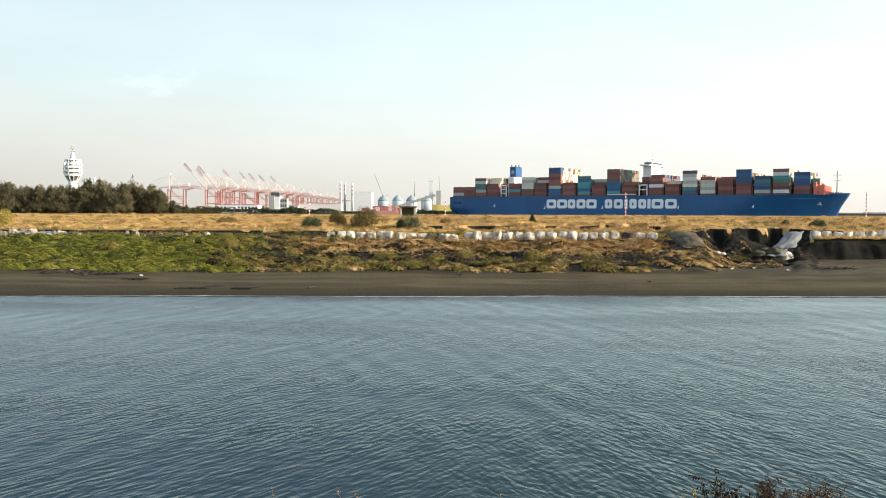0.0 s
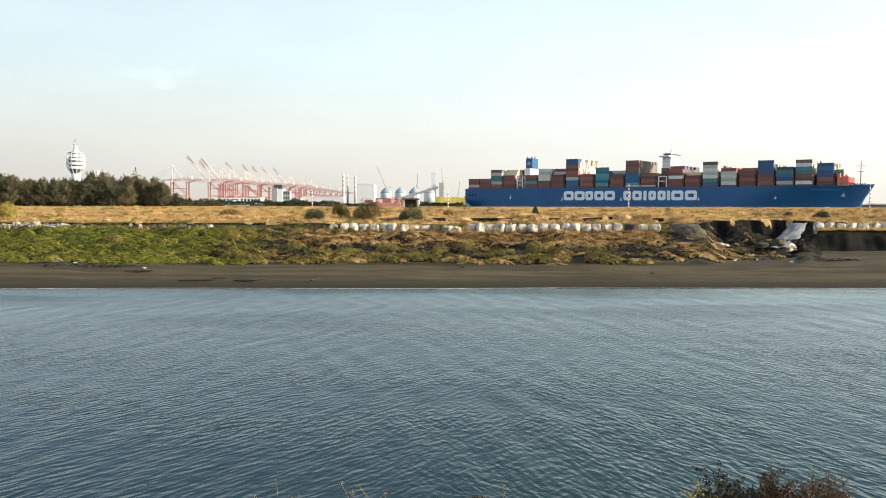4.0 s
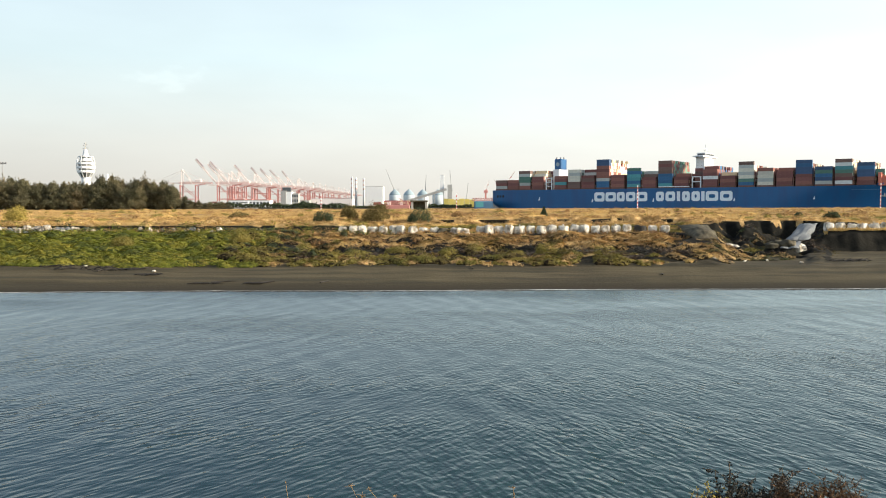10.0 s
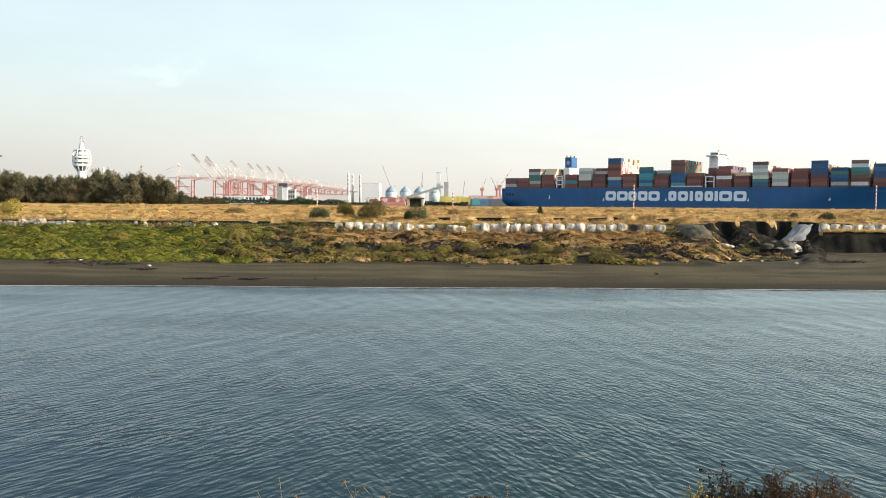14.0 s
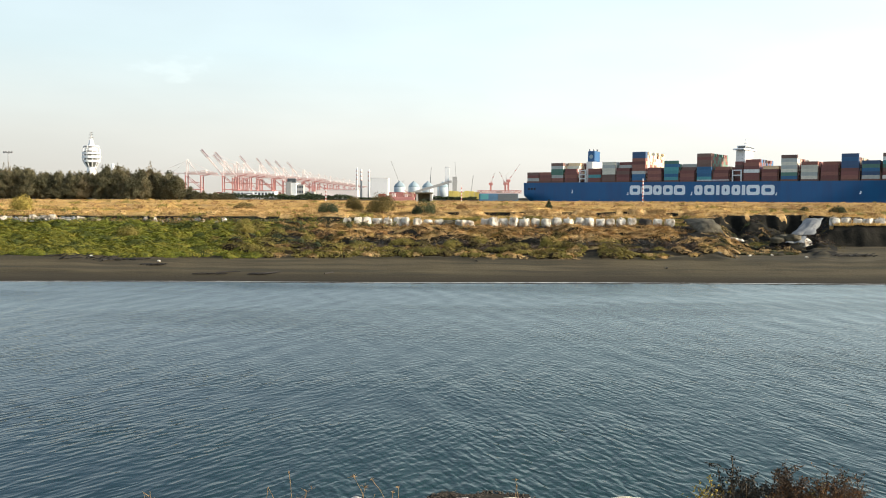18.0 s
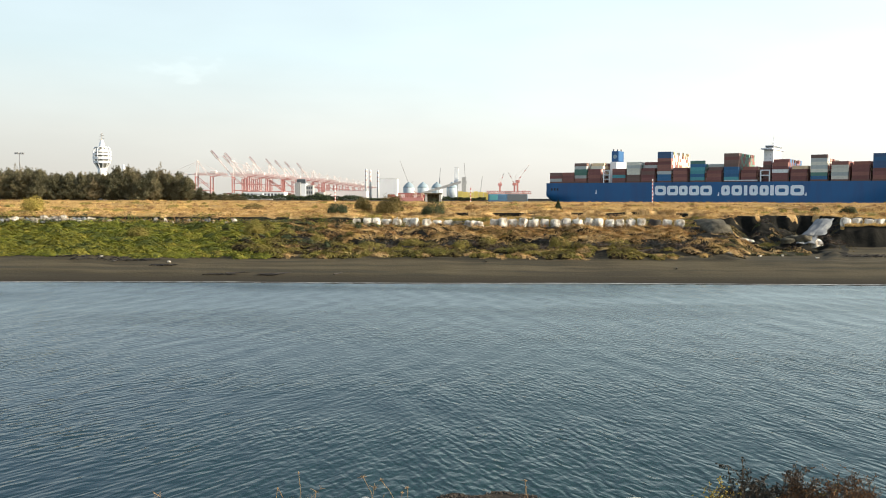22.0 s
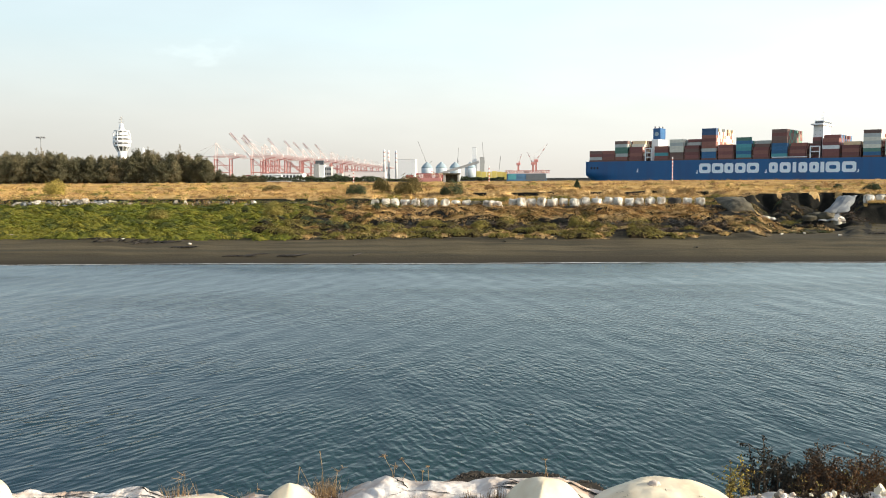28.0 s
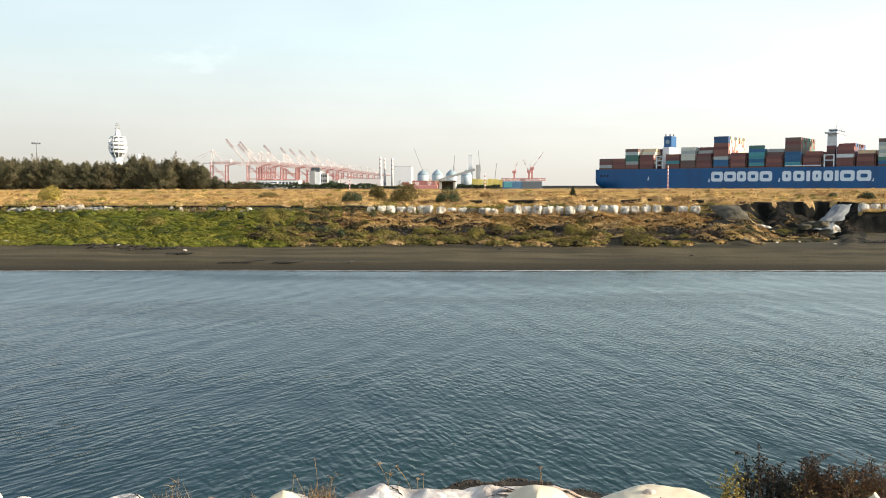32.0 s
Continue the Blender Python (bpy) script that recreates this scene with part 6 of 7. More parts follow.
# yellow-green weeds along the bank's foot
x, y = scatter(1500, 68.3, 78.5, -0.30, 0.21, 1.3)
keep = (wob(x, y, 6, 5) + 0.5 * wob(x, y, 2.4, 1) > 0.42) & (y < 75.4 + 1.2 * wob(x, 0, 14, 2) + 0.5 * wob(x, 0, 3.7, 1))
x, y = x[keep], y[keep]
keep = rg.uniform(size=len(x)) < 0.6
for mm, sel, lab in (("olive", keep, "yellow-green weeds in humps along the foot of the bank"), ("shrub", ~keep, "dull olive weeds in humps along the foot of the bank")):
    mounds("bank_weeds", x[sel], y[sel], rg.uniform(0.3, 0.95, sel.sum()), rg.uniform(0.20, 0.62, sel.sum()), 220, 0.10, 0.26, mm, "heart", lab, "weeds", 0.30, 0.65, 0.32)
# dark and yellow-green weeds where the creeper gives way to dead growth
for mm, seed_, lab in (("hedge", 3.0, "dark green weeds at the creeper's margin"), ("olive", 7.0, "yellow-green weeds at the creeper's margin")):
    x, y = scatter(430 if mm == "olive" else 300, 70, 86.5, -0.27, -0.10)
    keep = wob(x, y * 1.5, 5, seed_) + 0.5 * wob(x, y, 2.1, seed_) - 11 * np.abs(x / y + 0.205) > -0.05
    cx, cy = x[keep], y[keep]
    cx, cy = cx[::3], cy[::3]
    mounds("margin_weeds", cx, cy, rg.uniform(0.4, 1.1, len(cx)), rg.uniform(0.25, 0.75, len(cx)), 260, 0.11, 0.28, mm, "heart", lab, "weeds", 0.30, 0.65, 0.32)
# tan and olive weeds on the washed-out ledges of the gully
x, y = scatter(520, 73.5, 90.0, 0.285, 0.385)
keep = wob(x, y * 1.9, 4.2, 2.0) + 0.5 * wob(x, y * 1.5, 1.8, 5) > 0.34
x, y = x[keep], y[keep]
tone = rg.uniform(size=len(x))
for mm, sel, lab in (("mat", tone < 0.18, "tan dead weeds on the ledges of the gully"), ("shrub", (tone >= 0.18) & (tone < 0.6), "dull olive weeds on the ledges of the gully"), ("hedge", tone >= 0.6, "dark green weeds on the ledges of the gully")):
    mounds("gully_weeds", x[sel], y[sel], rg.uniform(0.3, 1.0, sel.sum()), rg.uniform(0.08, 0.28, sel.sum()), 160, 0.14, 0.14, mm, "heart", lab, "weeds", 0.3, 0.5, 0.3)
# brush hanging over the cut edge above the creeper
for mm, seed_, lab in (("hedge", 1.0, "dark brush along the cut edge of the bank"), ("green", 4.0, "green creeper trailing over the cut edge"), ("brown", 8.0, "dead brown brush along the cut edge")):
    x, y = scatter(420, 86.8, 92.0, -0.60, -0.07)
    keep = wob(x, y, 6, seed_) + 0.6 * wob(x, y, 2.3, seed_) > (0.15 if mm != "green" else 0.0)
    cx, cy = x[keep], y[keep]
    px = np.repeat(cx, 26) + rg.normal(size=len(cx) * 26) * 0.40
    py = np.repeat(cy, 26) + rg.normal(size=len(cx) * 26) * 0.22
    pz = ground_z(px, py) + rg.uniform(0, 0.5, len(px)) * np.repeat(rg.uniform(0.3, 1.2, len(cx)), 26)
    tagged(new("edge_brush", tri_mesh("edge_brush", leaves(rg, np.stack([px, py, pz], 1), 0.13), M[mm])), lab, "brush", kind="stuff")
# dark leafless scrub between the bushes; black strands stand in for shade under weeds
for mm, n_, u0, u1, y0_, y1_, seed_, lab in (("burnt", 330, -0.20, 0.27, 69.0, 76.0, 2.0, "dark withered scrub between the bushes"), ("black", 240, -0.18, 0.27, 77.5, 80.2, 5.0, "black strands painting the shade under the matted weeds"), ("burnt", 70, 0.28, 0.43, 79, 92, 7.0, "dark scrub strewn in the gully")):
    x, y = scatter(n_, y0_, y1_, u0, u1)
    keep = wob(x, y * 1.8, 7, seed_) + 0.6 * wob(x, y * 1.6, 2.7, seed_ + 1) > 0.12
    cx, cy = x[keep], y[keep]
    px = np.repeat(cx, 34) + rg.normal(size=len(cx) * 34) * 0.42
    py = np.repeat(cy, 34) + rg.normal(size=len(cx) * 34) * 0.20
    pz = ground_z(px, py) + rg.uniform(0, 0.46, len(px)) * np.repeat(rg.uniform(0.5, 1.2, len(cx)), 34)
    tagged(new("dark_scrub", tri_mesh("dark_scrub", straws(rg, np.stack([px, py, pz], 1), 0.42, 0.035, 0.5), M[mm])), lab, "scrub", kind="stuff")
# clods and scrub in the gully
x, y = scatter(700, 77, 96, 0.295, 0.44)
keep = wob(x, y, 2.4, 5) + 0.5 * wob(x, y, 6, 2) > 0.35
x, y = x[keep], y[keep]
px, py = np.repeat(x, 14) + rg.normal(size=14 * len(x)) * 0.2, np.repeat(y, 14) + rg.normal(size=14 * len(x)) * 0.16
tagged(new("gully_scrub", tri_mesh("gully_scrub", blades(rg, np.stack([px, py, ground_z(px, py) - 0.04], 1), 0.20, 1.3, 0.022), M["shrub"])), "dead scrub and straw strewn in the gully", "weeds", kind="stuff")
# litter and driftwood on the sand
for k, (u, d) in enumerate(((-0.251, 69.4), (-0.018, 69.2), (0.318, 74.0), (0.335, 72.5), (0.36, 73.4), (0.30, 70.5), (-0.43, 66.5), (0.085, 69.0), (0.40, 71.0), (-0.35, 65.5))):
    bm = bmesh.new()
    box(bm, (-0.14, -0.1, 0), (0.14, 0.1, 0.12), 0.03)
    bmesh.ops.rotate(bm, verts=bm.verts[4:], cent=(0, 0, 0), matrix=Matrix.Rotation(0.3 * k, 3, "Z"))
    single("litter", bm, M["bag"], pose(u * d, d, float(ground_z(u * d, d)), 0, 6 * k % 20, 50 * k), "scrap of pale plastic litter on the dark sand", "litter", "beach litter")
for k, (u, d, ln) in enumerate(((-0.268, 62.6, 1.6), (-0.215, 62.5, 1.3), (-0.15, 62.4, 1.1), (0.24, 65.5, 0.6), (-0.41, 66.2, 1.8), (0.02, 66.8, 0.5))):
    bm = bmesh.new()
    rod(bm, (-ln / 2, -0.35 * ln, 0.02), (0, 0, 0.05), 0.05, 0.04)
    rod(bm, (0, 0, 0.05), (ln / 2, 0.12 * ln, 0.03), 0.04, 0.02)
    rod(bm, (0, 0, 0.05), (0.3 * ln, 0.3 * ln, 0.1), 0.03, 0.01)
    single("branch", bm, M["wet_wood"], pose(u * d, d, float(ground_z(u * d, d)), 0, 0, 14 * k), "dark wet branch washed up on the sand", "driftwood", "washed-up branches")


def wrack(u, d, wide, deep, tall, n, thick, turn, label, group=""):
    """A low heap of washed-up branches, each a bent tapering stick."""
    t = thing("driftwood", pose(u * d, d, float(ground_z(u * d, d)), 0, 0, turn), label, "driftwood", group)
    for k in range(n):
        a, b_ = rg.uniform(-wide, wide), rg.uniform(-deep, deep)
        g, ln = rg.normal() * 0.6, rg.uniform(0.3, 0.9)
        bm = bmesh.new()
        end = Vector((a + ln * math.cos(g), b_ + 0.5 * ln * math.sin(g), rg.uniform(0.04, tall)))
        mid = Vector((a, b_, 0.03)).lerp(end, 0.55) + Vector((0, rg.normal() * 0.05, 0.03))
        r = rg.uniform(0.35, 1.0) * thick
        rod(bm, (a, b_, 0.03), mid, r, r * 0.75, 5)
        rod(bm, mid, end, r * 0.75, 0.012, 5)
        part("branch", bm, M["wet_wood"], t)


wrack(0.447, 72.5, 1.9, 0.5, 0.32, 44, 0.08, 3, "tangle of dark driftwood on the sand")
# heaps below the creeper also stand in for the shaded undercut
for u, d, wide, tall in ((-0.462, 66.3, 1.6, 0.22), (-0.435, 65.9, 2.1, 0.26), (-0.405, 66.0, 1.8, 0.22), (-0.382, 66.2, 1.2, 0.16), (-0.36, 64.4, 0.9, 0.12), (-0.295, 62.0, 1.0, 0.10), (-0.235, 62.1, 0.9, 0.10)):
    wrack(u, d, wide, 0.3, tall, 26, 0.06, 6 * wide, "low wrack of dark washed-up branches on the sand", "wrack heaps")
bm = bmesh.new()
rod(bm, (-1.3, 0, 0.08), (1.3, 0.1, 0.12), 0.09, 0.07)
single("driftwood_log", bm, M["cloth"], pose(-0.552 * 68.5, 68.5, float(ground_z(-0.552 * 68.5, 68.5)), 0, 0, 4), "pale bleached log on dark sand", "driftwood")


# ---- big sandbags of the far bank ----
def square_off(bm, seed):
    """Pulls a turned body towards a square plan and creases its cloth."""
    for v in bm.verts:
        a = math.atan2(v.co.y, v.co.x)
        k = (abs(math.cos(a)) ** 4 + abs(math.sin(a)) ** 4) ** -0.25
        k *= 1 - 0.22 * abs(noise.noise(Vector((math.cos(a) * 3.2, math.sin(a) * 3.2, v.co.z * 1.6 + seed * 4))))
        v.co.x *= k * 0.95
        v.co.y *= k * 0.95
        v.co.z += 0.07 * noise.noise(Vector((v.co.x * 3, v.co.y * 3, seed * 2.7)))


def bulk_bag(seed, r, h, material="bag", label="white woven bulk bag filled with sand", tied=True):
    t = thing("bulk_bag", pose(0, 0, 0), label, "sandbag", "bulk bags on the bank")
    bm = bmesh.new()
    lathe(bm, [(r * 0.92, 0), (r * 1.05, h * 0.12), (r * 1.10, h * 0.32), (r * 1.02, h * 0.55), (r * 1.04, h * 0.76), (r * 0.95, h * 0.90), (r * 0.70, h * 0.95), (r * 0.2, h * 0.94)], 24, 0.30, seed)
    square_off(bm, seed)
    body = part("body", bm, M[material], t, smooth=True)
    if tied:
        bm = bmesh.new()
        lathe(bm, [(r * 0.26, h * 0.96), (r * 0.14, h * 1.04), (r * 0.22, h * 1.10), (r * 0.10, h * 1.13)], 8, 0.5, seed + 3)
        part("tied_neck", bm, M[material], t, smooth=True)
    for k in range(4):
        bm = bmesh.new()
        a = math.pi / 4 + k * math.pi / 2
        c, s = math.cos(a), math.sin(a)
        beam(bm, (r * 1.22 * c, r * 1.22 * s, h * 0.35), (r * 1.14 * c, r * 1.14 * s, h * 0.86), 0.06, 0.03)
        beam(bm, (r * 1.14 * c, r * 1.14 * s, h * 0.86), (r * 0.70 * c, r * 0.70 * s, h * (1.0 + 0.05 * (k % 3))), 0.06, 0.03)
        part("lifting_loop", bm, M[material], body)
    return t


bags = [bulk_bag(k, 0.425 + 0.03 * (k % 3), 0.86 + 0.08 * (k % 2), tied=k in (1, 4)) for k in range(5)]
dark_bag = bulk_bag(9, 0.60, 0.85, "bag_dark", "collapsed blackened bulk bag", False)
rb = random.Random(6)
used = 0
for px_, kind_ in ((585, 0), (605, 3), (621, 1), (639, 2), (658, 4), (676, 3), (689, 3), (711, 1), (729, 0), (749, 2), (829, 0), (845, 1), (863, 2), (880, 3), (899, 4), (918, 0),
                   (938, 2), (958, 1), (977, 4), (996, 1), (1014, 3), (1033, 2), (1051, 0), (1070, 4), (1088, 3), (1111, 9), (1133, 2), (1155, 0),
                   (1443, 1), (1463, 3), (1482, 0), (1502, 2), (1522, 4), (1541, 3), (1560, 1), (1580, 0)):
    u = (px_ - 784) / 1530.0
    d = 88.7 + rb.uniform(-0.25, 0.25) + (0.6 if px_ > 1400 else 0)
    zb = 6 - (0.0327 - 0.001 * u * 2) * d + (-0.12 if 700 < px_ < 760 else 0.10 if px_ > 1400 else 0)
    m = pose(u * d, d, zb - 0.10, rb.uniform(-6, 6), rb.uniform(-7, 7), rb.uniform(0, 360))
    src = dark_bag if kind_ == 9 else bags[kind_]
    if kind_ == 9:
        src.matrix_basis = m
    elif used < 5 and kind_ == used:
        src.matrix_basis = m
        used += 1
    else:
        copy_thing(src, m)


def slumped(seed, w, l, h, material, label, group="", seg=18, dent=0.35, fold=0.0, category="sandbag"):
    """A slumped sack: a flattened, dented round body."""
    bm = bmesh.new()
    bmesh.ops.create_uvsphere(bm, u_segments=seg * 2, v_segments=seg, radius=1.0)
    off = Vector((seed * 3.7, seed * 1.9, seed * 5.1))
    for v in bm.verts:
        p = v.co.copy()
        q = Vector([math.copysign(abs(c) ** 0.72, c) for c in p])
        k = 1 + dent * noise.noise(p * 1.6 + off) + fold * (0.55 - 1.1 * abs(noise.noise(Vector((p.x * 3.1, p.y * 1.6, p.z * 2.3)) + off))) + fold * 0.35 * (0.4 - abs(noise.noise(Vector((p.x * 7.5, p.y * 4, p.z * 6)) + off)))
        v.co = Vector((q.x * w / 2, q.y * l / 2, q.z * h / 2)) * k
        v.co.z = max(v.co.z, -h * 0.42)
    return single("sandbag", bm, M[material], pose(0, 0, 0), label, category, group, smooth=True)


# half-buried, fallen bags along the left bank and in the gully
for k, (u, d, w, h, mm) in enumerate((
        (-0.507, 88.0, 1.2, 0.6, "bag"), (-0.497, 88.2, 1.0, 0.8, "bag"), (-0.486, 88.0, 1.3, 0.7, "bag"), (-0.474, 87.6, 1.2, 0.8, "bag"), (-0.464, 87.2, 0.9, 0.5, "bag"), (-0.456, 86.6, 0.8, 0.5, "bag"),
        (-0.440, 88.0, 1.5, 0.7, "tarp_grey"), (-0.428, 88.4, 1.3, 0.6, "tarp_grey"), (-0.379, 88.2, 0.8, 0.8, "bag"), (-0.366, 88.2, 0.7, 0.9, "bag"), (-0.353, 88.2, 0.6, 0.7, "bag"), (-0.340, 88.4, 0.9, 0.7, "tarp_grey"),
        (-0.326, 88.2, 0.7, 0.6, "bag"), (-0.309, 88.2, 0.8, 0.8, "tarp_grey"), (-0.298, 88.0, 0.7, 0.7, "bag"), (-0.272, 88.0, 0.9, 0.9, "bag"), (-0.229, 88.0, 0.9, 0.6, "bag"), (-0.250, 88.4, 0.8, 0.6, "tarp_grey"),
        (0.002, 87.9, 1.1, 0.6, "bag"), (0.011, 87.8, 0.9, 0.5, "bag"), (-0.013, 88.0, 0.9, 0.5, "tarp_grey"), (-0.532, 88.0, 1.2, 0.6, "bag"), (-0.548, 88.2, 1.1, 0.5, "tarp_grey"),
        (0.316, 82.5, 0.65, 0.4, "bag"), (0.324, 82.0, 0.5, 0.3, "bag"), (0.3960, 81.0, 0.9, 0.7, "bag"), (0.366, 80.0, 1.0, 0.4, "tarp_grey"), (0.352, 80.2, 0.9, 0.3, "tarp_grey"), (0.378, 80.5, 1.6, 0.5, "tarp_grey"))):
    if u < -0.2:
        w, h, d = w * (0.66 if u < -0.44 else 0.42), h * (0.75 if u < -0.44 else 0.6), d + 0.3
    if u < -0.2 and mm == "bag":
        mm = "bag_dirty" if k % 5 else "bag"
    o = slumped(40 + k, w, w * 0.85, h * 1.25, mm, "slumped half-buried sandbag on the eroded bank" if mm != "tarp_grey" else "weathered grey collapsed sandbag on the eroded bank", "fallen sandbags", 12, 0.45, 0.75)
    if u < -0.2:
        o.data.polygons.foreach_set("use_smooth", [False] * len(o.data.polygons))
    zb = float(ground_z(u * d, d))
    o.matrix_basis = pose(u * d, d, zb + h * 0.30, 0, (28 if k % 2 else -20) if u < -0.2 else 0, 37 * k)


# broken pieces of burst bags along the cut edge of the bank
ru = random.Random(19)
for k in range(84):
    u = ru.choice((ru.uniform(-0.56, -0.44), ru.uniform(-0.56, -0.20)))
    d = ru.uniform(87.0, 90.2)
    w = ru.uniform(0.25, 0.70) * (1.0 if u < -0.44 else 0.70)
    mm = ru.choice(("bag", "bag_dirty", "bag_dirty", "bag_dirty", "bag_dirty", "tarp_grey", "tarp_grey", "tarp_pale"))
    o = slumped(200 + k, w, w * ru.uniform(0.6, 1.1), w * ru.uniform(0.6, 1.3), mm, "torn lump of a burst sandbag on the eroded bank", "burst sandbags", 7, 0.6, 0.9)
    o.data.polygons.foreach_set("use_smooth", [False] * len(o.data.polygons))
    o.matrix_basis = pose(u * d, d, float(ground_z(u * d, d)) + w * 0.22, ru.uniform(-25, 25), ru.uniform(-25, 25), ru.uniform(0, 360))


def sheet(name, pts, material, label, seed, nu=26, nv=18, sag=0.25, bulge=0.0):
    """A draped cloth over four corners, wrinkled, with thickness."""
    a, b, c, d = (Vector(p) for p in pts)
    bm = bmesh.new()
    vs = []
    for j in range(nv + 1):
        f = j / nv
        row = []
        for i in range(nu + 1):
            g = i / nu
            p = a.lerp(b, g).lerp(d.lerp(c, g), f)
            p += Vector((0, -1, 0.6)) * (0.16 * noise.noise(Vector((g * 3.5, f * 2.5, seed))) + 0.06 * noise.noise(Vector((g * 11, f * 5, seed + 4))))
            p += Vector((0, -1, 0.55)) * (bulge * math.sin(math.pi * min(max(f, 0.0), 1.0)) ** 0.6 * math.sin(math.pi * g) ** 0.5)
            p += Vector((0.2 * noise.noise(Vector((f * 4, g * 2, seed + 9))), 0, -sag * math.sin(math.pi * f) * (0.5 + 0.5 * g)))
            row.append(bm.verts.new(p))
        vs.append(row)
    for j in range(nv):
        for i in range(nu):
            bm.faces.new((vs[j][i], vs[j][i + 1], vs[j + 1][i + 1], vs[j + 1][i]))
    bmesh.ops.recalc_face_normals(bm, faces=bm.faces)
    bmesh.ops.solidify(bm, geom=bm.faces[:], thickness=0.05)
    return single(name, bm, M[material], pose(0, 0, 0), label, "tarp", smooth=True)


sheet("tarp", ((0.2570 * 88.2, 88.2, 3.86), (0.2900 * 87.6, 87.6, 3.90), (0.3050 * 82.5, 82.5, 2.62), (0.2760 * 82.5, 82.5, 2.66)), "tarp_grey", "grey geotextile sheet hanging down the eroded bank", 1.0, sag=0.0, bulge=0.75)
sheet("tarp", ((0.3990 * 88, 88.2, 4.0), (0.4170 * 88, 88.0, 4.0), (0.4080 * 82, 82.2, 2.6), (0.3810 * 82, 82.0, 2.5)), "tarp_pale", "pale geotextile sheet slumped down the dark bank", 2.0, sag=0.05, bulge=0.5)
sheet("tarp", ((0.3800 * 81.5, 81.5, 2.45), (0.3990 * 81.5, 81.4, 2.5), (0.3960 * 79, 79.0, 2.0), (0.3750 * 79, 79.0, 1.95)), "tarp_pale", "torn end of the pale sheet in the gully", 5.0, sag=0.0)

# ---- near bank: cream sandbags, torn white bags, dry tufts, withered bush ----
near = ((-2.70, 7.55, 2.725, 0.92, 0.8, 0.70, 8), (-4.86, 7.6, 2.74, 0.80, 0.8, 0.92, 12), (-5.28, 8.0, 2.50, 1.05, 1.0, 1.10, 5))
for k, (x, y, z, w, l, h, rz) in enumerate(near):
    o = slumped(70 + k, w, l, h, "bag_cream", "full cream woven sandbag on the near bank", "near sandbags", 28, 0.10, 0.04)
    o.matrix_basis = pose(x, y, z, 0, 0, rz)


def heaped_bag(x, y, z, rx, ry, h, power, seed, lean=(0.0, 0.0), corner=0.0, dent=0.03, cracks=0, knob=0.0, facets=0, ridge_at=0):
    """A full sack seen from above: a dome that rises to a rounded or pointed top, with fold lines and a tied neck."""
    off = Vector((seed * 2.3, seed * 4.1, 1.7))

    def lie(r, a):
        q = 1 + corner * math.cos(3 * a + seed)
        if facets:
            half_ = math.pi / facets
            q *= 0.25 + 0.75 * math.cos(half_) / math.cos(((a - radians(ridge_at)) % (2 * half_)) - half_)
        g = 1 - r ** power
        p = Vector((rx * r * q * math.cos(a) + lean[0] * g, ry * r * q * math.sin(a) + lean[1] * g, 0))
        ridge = 0.5 - abs(noise.noise(Vector((p.x * 3.0, p.y * 2.2, 0)) + off))
        p.z = h * g + dent * (noise.noise(p * 2.2 + off) + 0.8 * ridge) * min(1, 0.35 + r * 1.6) + 0.010 * noise.noise(p * 9 + off)
        return p

    bm = bmesh.new()
    n, m = 34, 72
    tip = bm.verts.new(lie(0, 0))
    rings = [[bm.verts.new(lie((j + 1) / n, 6.2832 * i / m)) for i in range(m)] for j in range(n)]
    rings.append([bm.verts.new(Vector((v.co.x * 0.94, v.co.y * 0.94, -0.30))) for v in rings[-1]])
    for i in range(m):
        bm.faces.new((tip, rings[0][i], rings[0][(i + 1) % m]))
        for j in range(n):
            bm.faces.new((rings[j][i], rings[j + 1][i], rings[j + 1][(i + 1) % m], rings[j][(i + 1) % m]))
    t = thing("sandbag", pose(x, y, z), "full cream woven sandbag heaped on the near bank", "sandbag", "near sandbags")
    part("body", bm, M["bag_cream"], t, smooth=True)
    rs_ = random.Random(seed)
    for k in range(cracks):
        a, r = rs_.uniform(3.3, 6.1), rs_.uniform(0.15, 0.62)
        bm, last = bmesh.new(), None
        steps = rs_.randint(5, 8)
        for s_ in range(steps + 1):
            half_ = 0.0045 * math.sin(math.pi * min(max(s_ / steps, 0.05), 0.95))
            p = lie(r, a) + Vector((0, 0, 0.003))
            pair = [bm.verts.new(p + Vector((-half_, 0, 0.002))), bm.verts.new(p + Vector((half_, half_, 0.003)))]
            if last:
                bm.faces.new((last[0], pair[0], pair[1], last[1]))
            last = pair
            r, a = r + rs_.uniform(-0.004, 0.03), a + rs_.uniform(-0.05, 0.06)
        part("crack", bm, M["soil_brown"], t, "thin dark crack in the crust")
    if knob:
        bm = bmesh.new()
        bmesh.ops.create_uvsphere(bm, u_segments=20, v_segments=12, radius=1.0)
        for v in bm.verts:
            k = 1 + 0.35 * noise.noise(v.co * 1.7 + off)
            v.co = Vector((v.co.x * knob * k - 0.12 * rx, v.co.y * knob * 0.8 * k - 0.02, v.co.z * knob * 0.5 * k + h + 0.012))
        part("neck", bm, M["cloth"], t, "white tied neck of the sandbag", smooth=True)


heaped_bag(1.67, 7.95, 2.64, 0.98, 0.85, 0.50, 2.5, 3, (0.0, 0.0), 0.03, 0.035, 9, 0.055)
heaped_bag(0.45, 7.45, 2.82, 0.58, 0.60, 0.50, 2.2, 5, (0.06, 0.10), 0.0, 0.02, facets=3, ridge_at=-102)
heaped_bag(-1.80, 7.75, 2.74, 0.44, 0.45, 0.42, 1.3, 9, (-0.06, 0.05), 0.10, 0.05, 2)


